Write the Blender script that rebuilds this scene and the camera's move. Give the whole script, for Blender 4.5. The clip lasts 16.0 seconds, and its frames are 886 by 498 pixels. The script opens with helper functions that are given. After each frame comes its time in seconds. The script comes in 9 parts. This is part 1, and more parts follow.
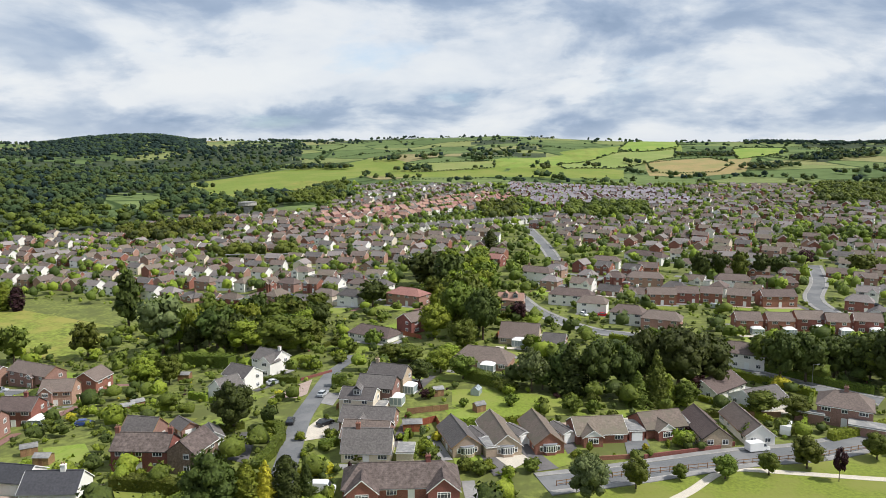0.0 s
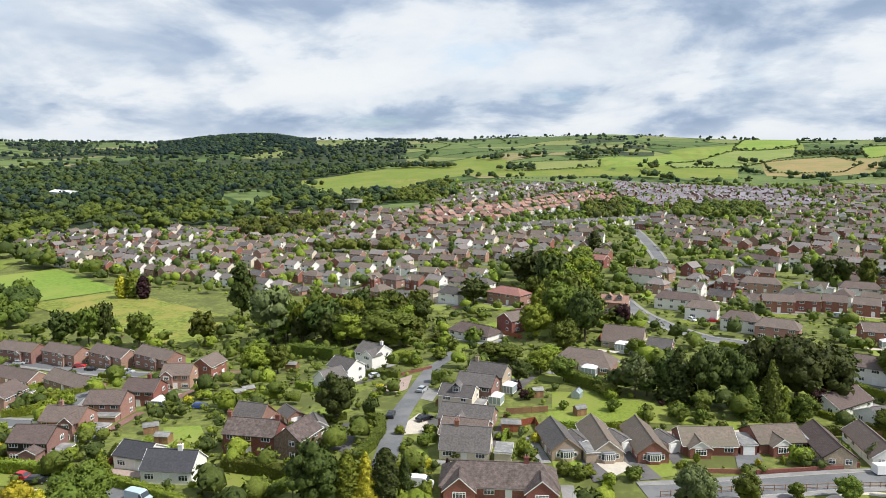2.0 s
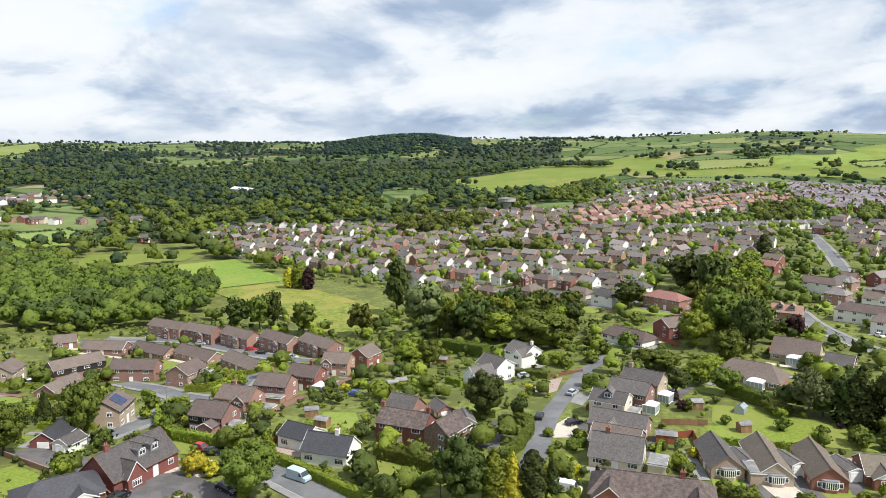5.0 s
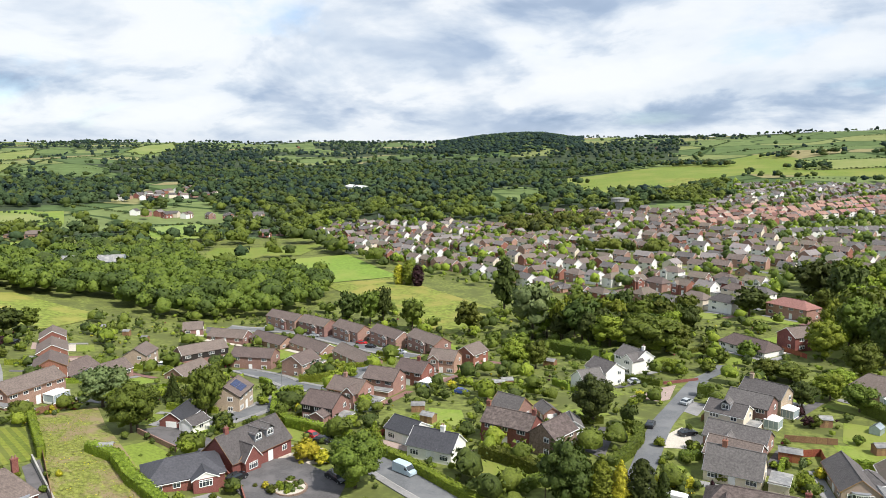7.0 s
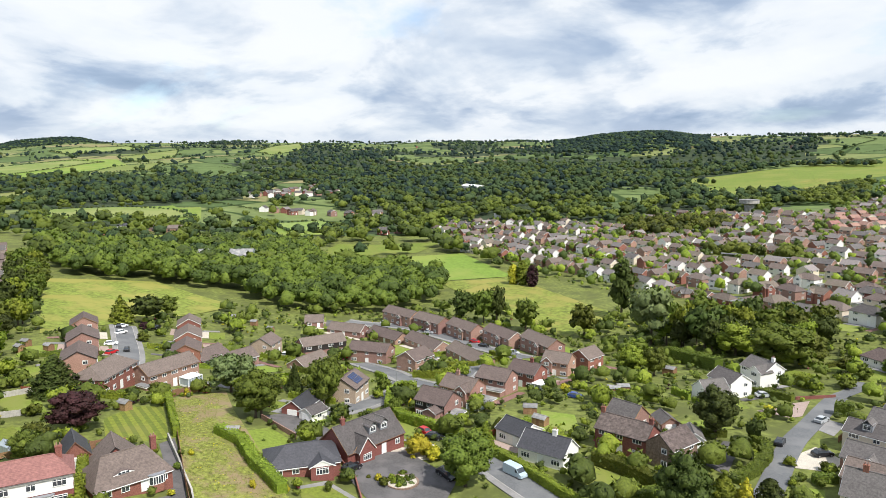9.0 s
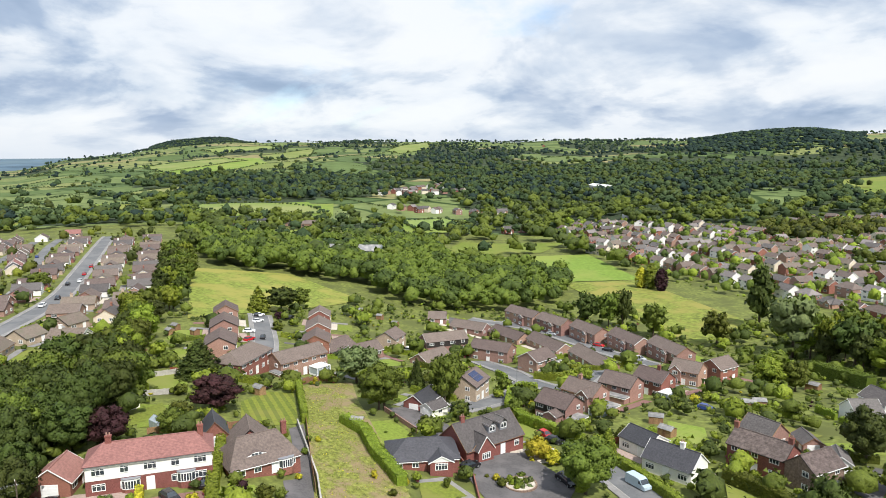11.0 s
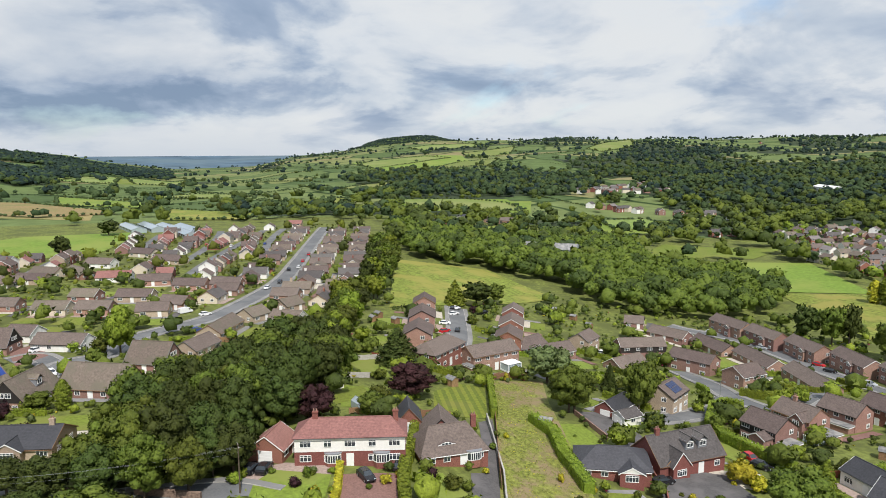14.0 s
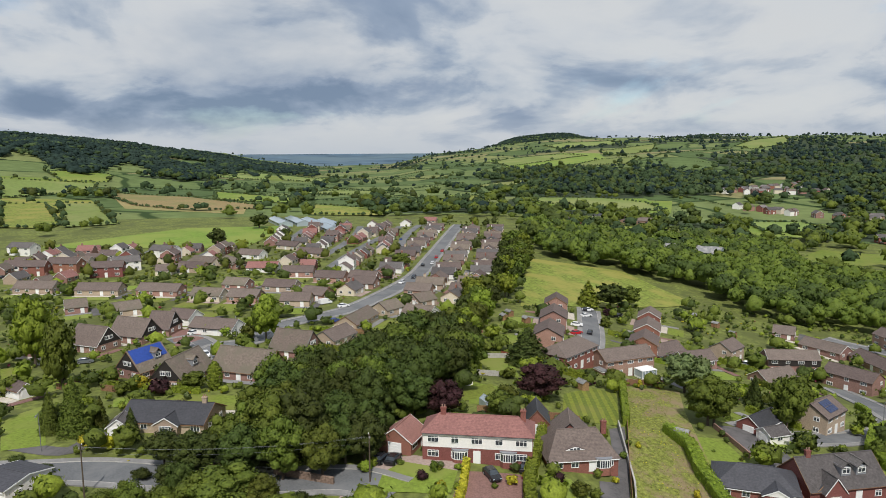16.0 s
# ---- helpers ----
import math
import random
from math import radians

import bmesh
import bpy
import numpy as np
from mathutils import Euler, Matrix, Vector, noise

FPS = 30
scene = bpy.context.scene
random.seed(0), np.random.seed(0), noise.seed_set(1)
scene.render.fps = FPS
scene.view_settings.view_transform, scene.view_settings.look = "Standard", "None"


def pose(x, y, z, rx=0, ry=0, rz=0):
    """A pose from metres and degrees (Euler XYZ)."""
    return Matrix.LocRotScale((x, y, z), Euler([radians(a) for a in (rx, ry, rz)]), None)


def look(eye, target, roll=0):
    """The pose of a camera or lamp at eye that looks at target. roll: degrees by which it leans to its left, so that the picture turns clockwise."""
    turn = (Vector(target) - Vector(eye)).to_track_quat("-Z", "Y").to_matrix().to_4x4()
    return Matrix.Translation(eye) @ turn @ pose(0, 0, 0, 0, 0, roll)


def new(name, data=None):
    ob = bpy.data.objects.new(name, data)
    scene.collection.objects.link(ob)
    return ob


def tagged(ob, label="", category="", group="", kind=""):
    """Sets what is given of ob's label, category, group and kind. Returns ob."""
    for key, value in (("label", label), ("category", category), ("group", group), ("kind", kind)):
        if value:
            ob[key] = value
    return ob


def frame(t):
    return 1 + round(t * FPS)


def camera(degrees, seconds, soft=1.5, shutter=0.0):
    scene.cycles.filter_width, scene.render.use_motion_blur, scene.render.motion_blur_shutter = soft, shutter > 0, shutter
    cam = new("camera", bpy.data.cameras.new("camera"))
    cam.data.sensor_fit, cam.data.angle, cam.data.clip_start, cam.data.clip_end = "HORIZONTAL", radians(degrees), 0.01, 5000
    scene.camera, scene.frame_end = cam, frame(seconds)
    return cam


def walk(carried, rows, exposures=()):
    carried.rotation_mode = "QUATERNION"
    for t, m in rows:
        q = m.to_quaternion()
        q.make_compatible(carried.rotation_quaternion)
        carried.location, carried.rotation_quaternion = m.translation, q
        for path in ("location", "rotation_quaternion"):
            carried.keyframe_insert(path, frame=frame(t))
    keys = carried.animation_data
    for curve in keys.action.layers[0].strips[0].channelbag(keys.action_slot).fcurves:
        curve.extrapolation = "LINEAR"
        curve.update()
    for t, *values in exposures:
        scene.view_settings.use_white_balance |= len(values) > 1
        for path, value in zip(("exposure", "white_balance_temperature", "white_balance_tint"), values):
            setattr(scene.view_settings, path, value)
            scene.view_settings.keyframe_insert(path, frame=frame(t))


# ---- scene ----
cam = camera(64.36, 16.0, 0.8)
ROWS = [
    (0.0, 0.00, 0.00, 61.00, 0.00, -7.50, -0.04),
    (0.5, -0.05, 0.17, 60.94, 1.91, -7.53, -0.07),
    (1.0, -0.10, 0.35, 60.89, 4.04, -7.56, -0.09),
    (1.5, -0.16, 0.52, 60.84, 6.09, -7.59, -0.10),
    (2.0, -0.22, 0.68, 60.80, 8.30, -7.60, -0.09),
    (2.5, -0.28, 0.85, 60.75, 10.29, -7.62, -0.06),
    (3.0, -0.35, 1.02, 60.71, 12.44, -7.63, -0.01),
    (3.5, -0.42, 1.18, 60.67, 14.44, -7.63, 0.04),
    (4.0, -0.50, 1.34, 60.63, 16.59, -7.65, 0.08),
    (6.5, -0.93, 2.11, 60.49, 27.14, -7.71, 0.11),
    (7.0, -1.03, 2.26, 60.47, 29.58, -7.74, 0.12),
    (7.5, -1.13, 2.41, 60.45, 31.77, -7.74, 0.13),
    (8.0, -1.24, 2.55, 60.43, 34.14, -7.74, 0.16),
    (8.5, -1.35, 2.69, 60.42, 36.42, -7.73, 0.20),
    (9.0, -1.46, 2.83, 60.41, 38.97, -7.75, 0.23),
    (11.5, -2.09, 3.51, 60.40, 51.81, -7.82, 0.24),
    (12.0, -2.23, 3.63, 60.40, 54.57, -7.85, 0.24),
    (12.5, -2.37, 3.76, 60.41, 57.11, -7.87, 0.23),
    (13.0, -2.51, 3.89, 60.42, 59.79, -7.89, 0.23),
    (13.5, -2.66, 4.01, 60.43, 62.32, -7.90, 0.23),
    (14.0, -2.81, 4.13, 60.45, 65.12, -7.92, 0.24),
    (14.5, -2.97, 4.25, 60.46, 67.71, -7.93, 0.25),
    (15.0, -3.13, 4.36, 60.49, 70.48, -7.97, 0.27),
    (15.5, -3.29, 4.48, 60.51, 73.06, -8.00, 0.29),
    (16.0, -3.46, 4.59, 60.53, 76.01, -8.04, 0.32),
]
EXPOSURE = [(0.0, 0.0), (4.0, 0.18), (9.0, 0.20), (13.0, 0.03), (16.0, -0.42)]
walk(cam, [(t, pose(x, y, z, 90 + pitch, roll, yaw)) for t, x, y, z, yaw, pitch, roll in ROWS], EXPOSURE)

# ---- sky and sun ----
SUN_AZ, SUN_EL = radians(102.0), radians(52.0)   # compass bearing from +y towards +x, height


def node(tree, kind, **values):
    n = tree.nodes.new(kind)
    for key, value in values.items():
        if key in n.inputs:
            n.inputs[key].default_value = value
        elif key == "op":
            n.operation = value
        elif key == "blend":
            n.blend_type = value
    return n


def ramp(tree, fac, *stops):
    n = tree.nodes.new("ShaderNodeValToRGB")
    while len(n.color_ramp.elements) < len(stops):
        n.color_ramp.elements.new(0.5)
    for e, (p, c) in zip(n.color_ramp.elements, stops):
        e.position, e.color = p, (*c, 1) if len(c) == 3 else c
    tree.links.new(fac, n.inputs[0])
    return n.outputs[0]


def mix(tree, fac, a, b, blend="MIX"):
    n = tree.nodes.new("ShaderNodeMix")
    n.data_type, n.blend_type = "RGBA", blend
    for sock, v in ((0, fac), (6, a), (7, b)):
        if isinstance(v, bpy.types.NodeSocket):
            tree.links.new(v, n.inputs[sock])
        elif sock == 0:
            n.inputs[0].default_value = v
        else:
            n.inputs[sock].default_value = (*v, 1)
    return n.outputs[2]


def math_(tree, op, a, b=0.0, c=0.0):
    n = tree.nodes.new("ShaderNodeMath")
    n.operation = op
    for i, v in enumerate((a, b, c)):
        if isinstance(v, bpy.types.NodeSocket):
            tree.links.new(v, n.inputs[i])
        else:
            n.inputs[i].default_value = v
    return n.outputs[0]


world = bpy.data.worlds.new("sky")
scene.world = world
world.use_nodes = True
wt = world.node_tree
wt.nodes.clear()
sky = wt.nodes.new("ShaderNodeTexSky")
sky.sky_type, sky.sun_disc = "NISHITA", False
sky.sun_elevation, sky.sun_rotation = SUN_EL, SUN_AZ
coords = wt.nodes.new("ShaderNodeTexCoord")
sep = wt.nodes.new("ShaderNodeSeparateXYZ")
wt.links.new(coords.outputs["Generated"], sep.inputs[0])
# a broken cloud deck seen in perspective: directions are carried onto a level sheet overhead
up = math_(wt, "MAXIMUM", sep.outputs[2], 0.0)


def deck(lift):
    """Place on the sheet; a larger lift looks nearer the zenith."""
    inv = math_(wt, "DIVIDE", 1.0, math_(wt, "ADD", up, 0.30 + lift))
    c = wt.nodes.new("ShaderNodeCombineXYZ")
    for i in (0, 1):
        wt.links.new(math_(wt, "MULTIPLY", sep.outputs[i], inv), c.inputs[i])
    return c.outputs[0]


def cloud_noise(where, scale, detail, rough, offset, warp=0.0):
    m = node(wt, "ShaderNodeMapping")
    m.inputs["Location"].default_value = offset
    wt.links.new(where, m.inputs[0])
    n = node(wt, "ShaderNodeTexNoise", Scale=scale, Detail=detail, Roughness=rough, Distortion=warp)
    wt.links.new(m.outputs[0], n.inputs["Vector"])
    return n.outputs[0]


def towards(x, y, power):
    """One in that direction, fading away from it."""
    n = node(wt, "ShaderNodeVectorMath")
    n.operation = "DOT_PRODUCT"
    n.inputs[1].default_value = (x, y, 0.0)
    wt.links.new(coords.outputs["Generated"], n.inputs[0])
    return math_(wt, "POWER", math_(wt, "MAXIMUM", n.outputs["Value"], 0.0), power)


here, higher = deck(0.0), deck(0.045)
puffs = cloud_noise(here, 2.0, 14.0, 0.54, (3.1, 5.4, 0.4), 0.25)
above = cloud_noise(higher, 2.0, 4.0, 0.54, (3.1, 5.4, 0.4), 0.25)
banks = cloud_noise(here, 0.75, 6.0, 0.52, (8.3, 2.2, 4.0), 0.3)
cover = cloud_noise(here, 1.1, 10.0, 0.55, (1.3, 7.7, 2.0), 0.3)
# bright heads where the cloud thins upwards, greyer and bluer bases
heap = ramp(wt, puffs, (0.40, (0.0,) * 3), (0.49, (0.45,) * 3), (0.53, (0.80,) * 3), (0.62, (1.0,) * 3))
bank = ramp(wt, banks, (0.36, (0.0,) * 3), (0.60, (1.0,) * 3))
head = math_(wt, "SUBTRACT", puffs, above)
light = math_(wt, "ADD", math_(wt, "MULTIPLY", heap, 0.42), math_(wt, "MULTIPLY", bank, 0.34))
light = math_(wt, "MULTIPLY_ADD", head, 1.2, light)
light = math_(wt, "MULTIPLY_ADD", towards(-0.56, 0.83, 5.0), 0.22, light)
light = math_(wt, "MULTIPLY_ADD", towards(-0.99, 0.17, 30.0), -0.05, light)
light = math_(wt, "MULTIPLY_ADD", towards(-0.85, 0.53, 12.0), 0.10, light)
light = math_(wt, "ADD", light, 0.10)
cloud = ramp(wt, light, (0.0, (0.28, 0.38, 0.54)), (0.28, (0.42, 0.52, 0.68)), (0.52, (0.64, 0.72, 0.83)), (0.78, (0.84, 0.885, 0.94)), (1.0, (0.915, 0.945, 0.97)))
sky_tint = mix(wt, 1.0, sky.outputs[0], (0.15, 0.17, 0.19), "MULTIPLY")
sky_mix = mix(wt, ramp(wt, cover, (0.30, (0.35,) * 3), (0.40, (0.95,) * 3), (0.6, (1.0,) * 3)), sky_tint, cloud)
haze = ramp(wt, up, (0.0, (0.65,) * 3), (0.045, (0.0,) * 3))
sky_out = mix(wt, haze, sky_mix, (0.70, 0.77, 0.86))
bg = node(wt, "ShaderNodeBackground", Strength=0.92)
out = wt.nodes.new("ShaderNodeOutputWorld")
wt.links.new(sky_out, bg.inputs[0])
wt.links.new(bg.outputs[0], out.inputs[0])

sun = new("sun", bpy.data.lights.new("sun", "SUN"))
sun.data.energy, sun.data.angle, sun.data.color = 5.0, radians(1.0), (1.0, 0.96, 0.905)
sun.matrix_world = look((0, 0, 100), (-math.sin(SUN_AZ) * math.cos(SUN_EL) * 100, -math.cos(SUN_AZ) * math.cos(SUN_EL) * 100, 100 - 100 * math.sin(SUN_EL)))


# ---- materials ----
def material(name, color, rough=0.8, vary=0.25, scale=1.0, coarse=0.1, tint=None, bump=0.0, metal=0.0, spec=0.3,
             rand=0.0, island=0.0, rows=0.0, coord="Object", lucent=0.0, relief=0.05, tint_at=(0.45, 0.6)):
    """A surface with two scales of variation: grain and patches; rows are courses across z."""
    m = bpy.data.materials.new(name)
    m.use_nodes = True
    t = m.node_tree
    b = t.nodes["Principled BSDF"]
    b.inputs["Roughness"].default_value, b.inputs["Metallic"].default_value = rough, metal
    b.inputs["Specular IOR Level"].default_value = spec
    if coord == "World":
        co = t.nodes.new("ShaderNodeNewGeometry").outputs["Position"]
    else:
        co = t.nodes.new("ShaderNodeTexCoord").outputs["Object"]

    def noise_at(s, detail=4.0):
        n = node(t, "ShaderNodeTexNoise", Scale=s, Detail=detail, Roughness=0.6)
        t.links.new(co, n.inputs["Vector"])
        return n.outputs[0]
    fine, wide = noise_at(scale), noise_at(coarse)
    dark = tuple(c * (1 - vary) for c in color)
    light = tuple(min(1, c * (1 + vary)) for c in color)
    col = ramp(t, fine, (0.3, dark), (0.7, light))
    if tint:
        col = mix(t, ramp(t, wide, (tint_at[0], (0, 0, 0)), (tint_at[1], (1, 1, 1))), col, tint)
    else:
        col = mix(t, 1.0, col, ramp(t, wide, (0.3, (1 - vary * 0.6,) * 3), (0.7, (1, 1, 1))), "MULTIPLY")
    if rand:
        info = t.nodes.new("ShaderNodeObjectInfo")
        hsv = t.nodes.new("ShaderNodeHueSaturation")
        t.links.new(math_(t, "MULTIPLY_ADD", info.outputs["Random"], rand, 1 - rand * 0.5), hsv.inputs["Value"])
        t.links.new(math_(t, "MULTIPLY_ADD", info.outputs["Random"], rand * 0.07, 0.5 - rand * 0.035), hsv.inputs["Hue"])
        t.links.new(col, hsv.inputs["Color"])
        col = hsv.outputs[0]
    if island:
        geo = t.nodes.new("ShaderNodeNewGeometry")
        hsv = t.nodes.new("ShaderNodeHueSaturation")
        t.links.new(math_(t, "MULTIPLY_ADD", geo.outputs["Random Per Island"], island, 1 - island * 0.5), hsv.inputs["Value"])
        t.links.new(math_(t, "MULTIPLY_ADD", geo.outputs["Random Per Island"], -0.04 * island, 0.5 + 0.02 * island), hsv.inputs["Hue"])
        t.links.new(col, hsv.inputs["Color"])
        col = hsv.outputs[0]
    height = fine
    if rows:
        w = node(t, "ShaderNodeTexWave", Scale=1.0 / rows / 3.18, Distortion=0.0)
        w.wave_type, w.bands_direction, w.wave_profile = "BANDS", "Z", "SAW"
        t.links.new(co, w.inputs["Vector"])
        col = mix(t, 1.0, col, ramp(t, w.outputs[1], (0.0, (0.72,) * 3), (0.25, (1,) * 3)), "MULTIPLY")
        height = w.outputs[1]
    if bump:
        n = node(t, "ShaderNodeBump", Strength=bump, Distance=relief)
        t.links.new(height, n.inputs["Height"])
        t.links.new(n.outputs[0], b.inputs["Normal"])
    t.links.new(col, b.inputs["Base Color"])
    if lucent:
        tr = t.nodes.new("ShaderNodeBsdfTranslucent")
        sh = node(t, "ShaderNodeMixShader", Fac=lucent)
        t.links.new(mix(t, 1.0, col, (1.0, 1.25, 0.5), "MULTIPLY"), tr.inputs[0])
        t.links.new(b.outputs[0], sh.inputs[1])
        t.links.new(tr.outputs[0], sh.inputs[2])
        t.links.new(sh.outputs[0], t.nodes["Material Output"].inputs[0])
    return m


M = {}
M["brick_red"] = material("brick_red", (0.285, 0.118, 0.090), 0.9, 0.3, 6, 0.5, bump=0.2, rand=0.35, rows=0.075)
M["brick_brown"] = material("brick_brown", (0.34, 0.205, 0.165), 0.9, 0.3, 6, 0.5, bump=0.2, rand=0.4, rows=0.075)
M["brick_pink"] = material("brick_pink", (0.40, 0.235, 0.185), 0.9, 0.25, 6, 0.5, bump=0.2, rand=0.3, rows=0.075)
M["brick_buff"] = material("brick_buff", (0.46, 0.36, 0.27), 0.9, 0.22, 6, 0.5, bump=0.2, rand=0.25, rows=0.075)
M["stone_wall"] = material("stone_wall", (0.27, 0.19, 0.145), 0.95, 0.4, 3, 0.6, bump=0.6, rows=0.25)
M["render_white"] = material("render_white", (0.80, 0.78, 0.74), 0.85, 0.06, 3, 0.4)
M["render_cream"] = material("render_cream", (0.66, 0.58, 0.46), 0.85, 0.1, 3, 0.4, rand=0.15)
M["roof_grey"] = material("roof_grey", (0.128, 0.116, 0.112), 0.82, 0.3, 2.5, 0.35, bump=0.5, rand=0.45, rows=0.16)
M["roof_brown"] = material("roof_brown", (0.158, 0.122, 0.108), 0.85, 0.28, 2.5, 0.35, bump=0.5, rand=0.4, rows=0.16)
M["roof_tan"] = material("roof_tan", (0.17, 0.135, 0.112), 0.88, 0.3, 2.0, 0.3, tint=(0.15, 0.13, 0.10), bump=0.5, rand=0.3, rows=0.16)
M["roof_slate"] = material("roof_slate", (0.062, 0.062, 0.07), 0.6, 0.25, 2.5, 0.35, bump=0.4, rand=0.4, rows=0.14)
M["roof_stone"] = material("roof_stone", (0.135, 0.105, 0.096), 0.9, 0.45, 1.6, 0.5, bump=0.6, rand=0.2, rows=0.22)
M["roof_red"] = material("roof_red", (0.305, 0.150, 0.128), 0.8, 0.25, 2.5, 0.3, bump=0.5, rand=0.2, rows=0.16)
M["roof_orange"] = material("roof_orange", (0.33, 0.195, 0.155), 0.85, 0.25, 2.5, 0.3, rand=0.3, rows=0.16)
M["roof_far"] = material("roof_far", (0.215, 0.190, 0.182), 0.85, 0.3, 2.5, 0.02, rand=0.2, island=0.5)
M["roof_mauve"] = material("roof_mauve", (0.27, 0.245, 0.27), 0.7, 0.25, 2.5, 0.02, rand=0.2, island=0.4)
M["felt"] = material("felt", (0.20, 0.20, 0.20), 0.9, 0.25, 1.5, 0.4, tint=(0.32, 0.31, 0.29), rand=0.3)
M["upvc"] = material("upvc", (0.82, 0.82, 0.80), 0.35, 0.03, 3, 0.5)
M["timber_dark"] = material("timber_dark", (0.035, 0.03, 0.028), 0.6, 0.2, 8, 1)
M["timber"] = material("timber", (0.27, 0.155, 0.085), 0.85, 0.35, 6, 0.8, bump=0.3, rand=0.4)
M["timber_red"] = material("timber_red", (0.30, 0.10, 0.05), 0.85, 0.3, 6, 0.8, rand=0.3)
M["concrete"] = material("concrete", (0.42, 0.40, 0.37), 0.9, 0.2, 2, 0.3, tint=(0.30, 0.29, 0.26))
M["metal_grey"] = material("metal_grey", (0.35, 0.36, 0.37), 0.4, 0.1, 4, 1, metal=0.7)
M["lead"] = material("lead", (0.24, 0.25, 0.27), 0.5, 0.15, 3, 1)
M["tarmac"] = material("tarmac", (0.135, 0.139, 0.144), 0.92, 0.16, 3, 0.12, tint=(0.18, 0.182, 0.184), bump=0.15, coord="World")
M["tarmac_dark"] = material("tarmac_dark", (0.10, 0.095, 0.095), 0.92, 0.2, 3, 0.2, tint=(0.14, 0.13, 0.13), coord="World")
M["pavement"] = material("pavement", (0.26, 0.252, 0.245), 0.92, 0.15, 2, 0.2, tint=(0.21, 0.205, 0.20), coord="World")
M["paving_pink"] = material("paving_pink", (0.38, 0.29, 0.25), 0.92, 0.2, 2, 0.2, coord="World")
M["block_red"] = material("block_red", (0.24, 0.135, 0.115), 0.9, 0.25, 3, 0.4, coord="World")
M["gravel"] = material("gravel", (0.55, 0.50, 0.42), 0.95, 0.25, 8, 0.5, coord="World", bump=0.3)
M["soil"] = material("soil", (0.11, 0.075, 0.05), 0.95, 0.35, 3, 0.3, coord="World")
M["lawn"] = material("lawn", (0.168, 0.218, 0.030), 0.9, 0.28, 1.4, 0.09, tint=(0.200, 0.222, 0.048), bump=0.3, coord="World", rand=0.35)
M["field"] = material("field", (0.150, 0.215, 0.030), 0.9, 0.22, 0.5, 0.02, tint=(0.20, 0.235, 0.045), coord="World", rand=0.3)
M["pasture"] = material("pasture", (0.165, 0.215, 0.050), 0.92, 0.2, 0.2, 0.012, tint=(0.215, 0.240, 0.075), coord="World", rand=0.3)
M["meadow"] = material("meadow", (0.168, 0.200, 0.034), 0.95, 0.5, 0.5, 0.05, tint=(0.250, 0.232, 0.055), coord="World", rand=0.15)
M["stubble"] = material("stubble", (0.29, 0.225, 0.095), 0.95, 0.2, 0.4, 0.02, tint=(0.22, 0.21, 0.075), coord="World", rand=0.2)
LEAF = dict(rough=0.62, vary=0.34, scale=2.4, coarse=0.35, spec=0.18, coord="World", bump=0.55, relief=0.35)
M["leaf"] = material("leaf", (0.118, 0.147, 0.022), rand=0.55, island=0.34, lucent=0.16, **LEAF)
M["leaf_dark"] = material("leaf_dark", (0.063, 0.085, 0.017), rand=0.5, island=0.34, lucent=0.12, **LEAF)
M["leaf_bright"] = material("leaf_bright", (0.212, 0.262, 0.030), rand=0.45, island=0.34, lucent=0.2, **LEAF)
M["leaf_grey"] = material("leaf_grey", (0.150, 0.190, 0.070), rand=0.4, island=0.4, lucent=0.16, **LEAF)
M["leaf_gold"] = material("leaf_gold", (0.50, 0.45, 0.04), rand=0.3, island=0.4, lucent=0.2, **LEAF)
M["leaf_copper"] = material("leaf_copper", (0.045, 0.018, 0.020), rand=0.4, island=0.6, lucent=0.08, **LEAF)
# distance haze and cloud shade are put into these bluish dark base colours
M["wood_hazy"] = material("wood_hazy", (0.042, 0.066, 0.030), 0.9, 0.4, 0.4, 0.012, tint=(0.060, 0.088, 0.036), spec=0.05, island=0.45, coord="World", bump=0.5, relief=1.5)
M["wood_hazy_blue"] = material("wood_hazy_blue", (0.021, 0.036, 0.031), 0.9, 0.35, 0.25, 0.006, tint=(0.030, 0.048, 0.037), spec=0.05, island=0.4, coord="World", bump=0.5, relief=2.0)
# the plain's haze is its blue-grey base colour
M["plain_hazed"] = material("plain_hazed", (0.090, 0.138, 0.185), 0.95, 0.4, 0.006, 0.0014, tint=(0.125, 0.175, 0.205), spec=0.05, coord="World")
M["meadow_strip"] = material("meadow_strip", (0.190, 0.205, 0.044), 0.95, 0.55, 1.3, 0.16, tint=(0.250, 0.190, 0.105), coord="World", tint_at=(0.48, 0.62))
M["bark"] = material("bark", (0.11, 0.085, 0.06), 0.95, 0.35, 5, 1, bump=0.5)
M["bloom"] = material("bloom", (0.50, 0.10, 0.12), 0.8, 0.5, 3, 0.6, rand=0.9, island=1.0)
for nm, c in (("white", (0.8, 0.8, 0.8)), ("silver", (0.42, 0.44, 0.46)), ("black", (0.015, 0.015, 0.018)), ("red", (0.45, 0.02, 0.025)),
              ("blue", (0.03, 0.06, 0.22)), ("grey", (0.13, 0.14, 0.15)), ("paleblue", (0.42, 0.52, 0.58))):
    M["paint_" + nm] = material("paint_" + nm, c, 0.25, 0.03, 1, 0.3, spec=0.6)
M["tyre"] = material("tyre", (0.02, 0.02, 0.02), 0.9, 0.1, 5, 1)
M["glass"] = material("glass", (0.045, 0.055, 0.065), 0.08, 0.15, 2, 0.5, spec=0.8)
M["conservatory_glass"] = material("conservatory_glass", (0.36, 0.42, 0.45), 0.15, 0.1, 2, 0.5, spec=0.8)
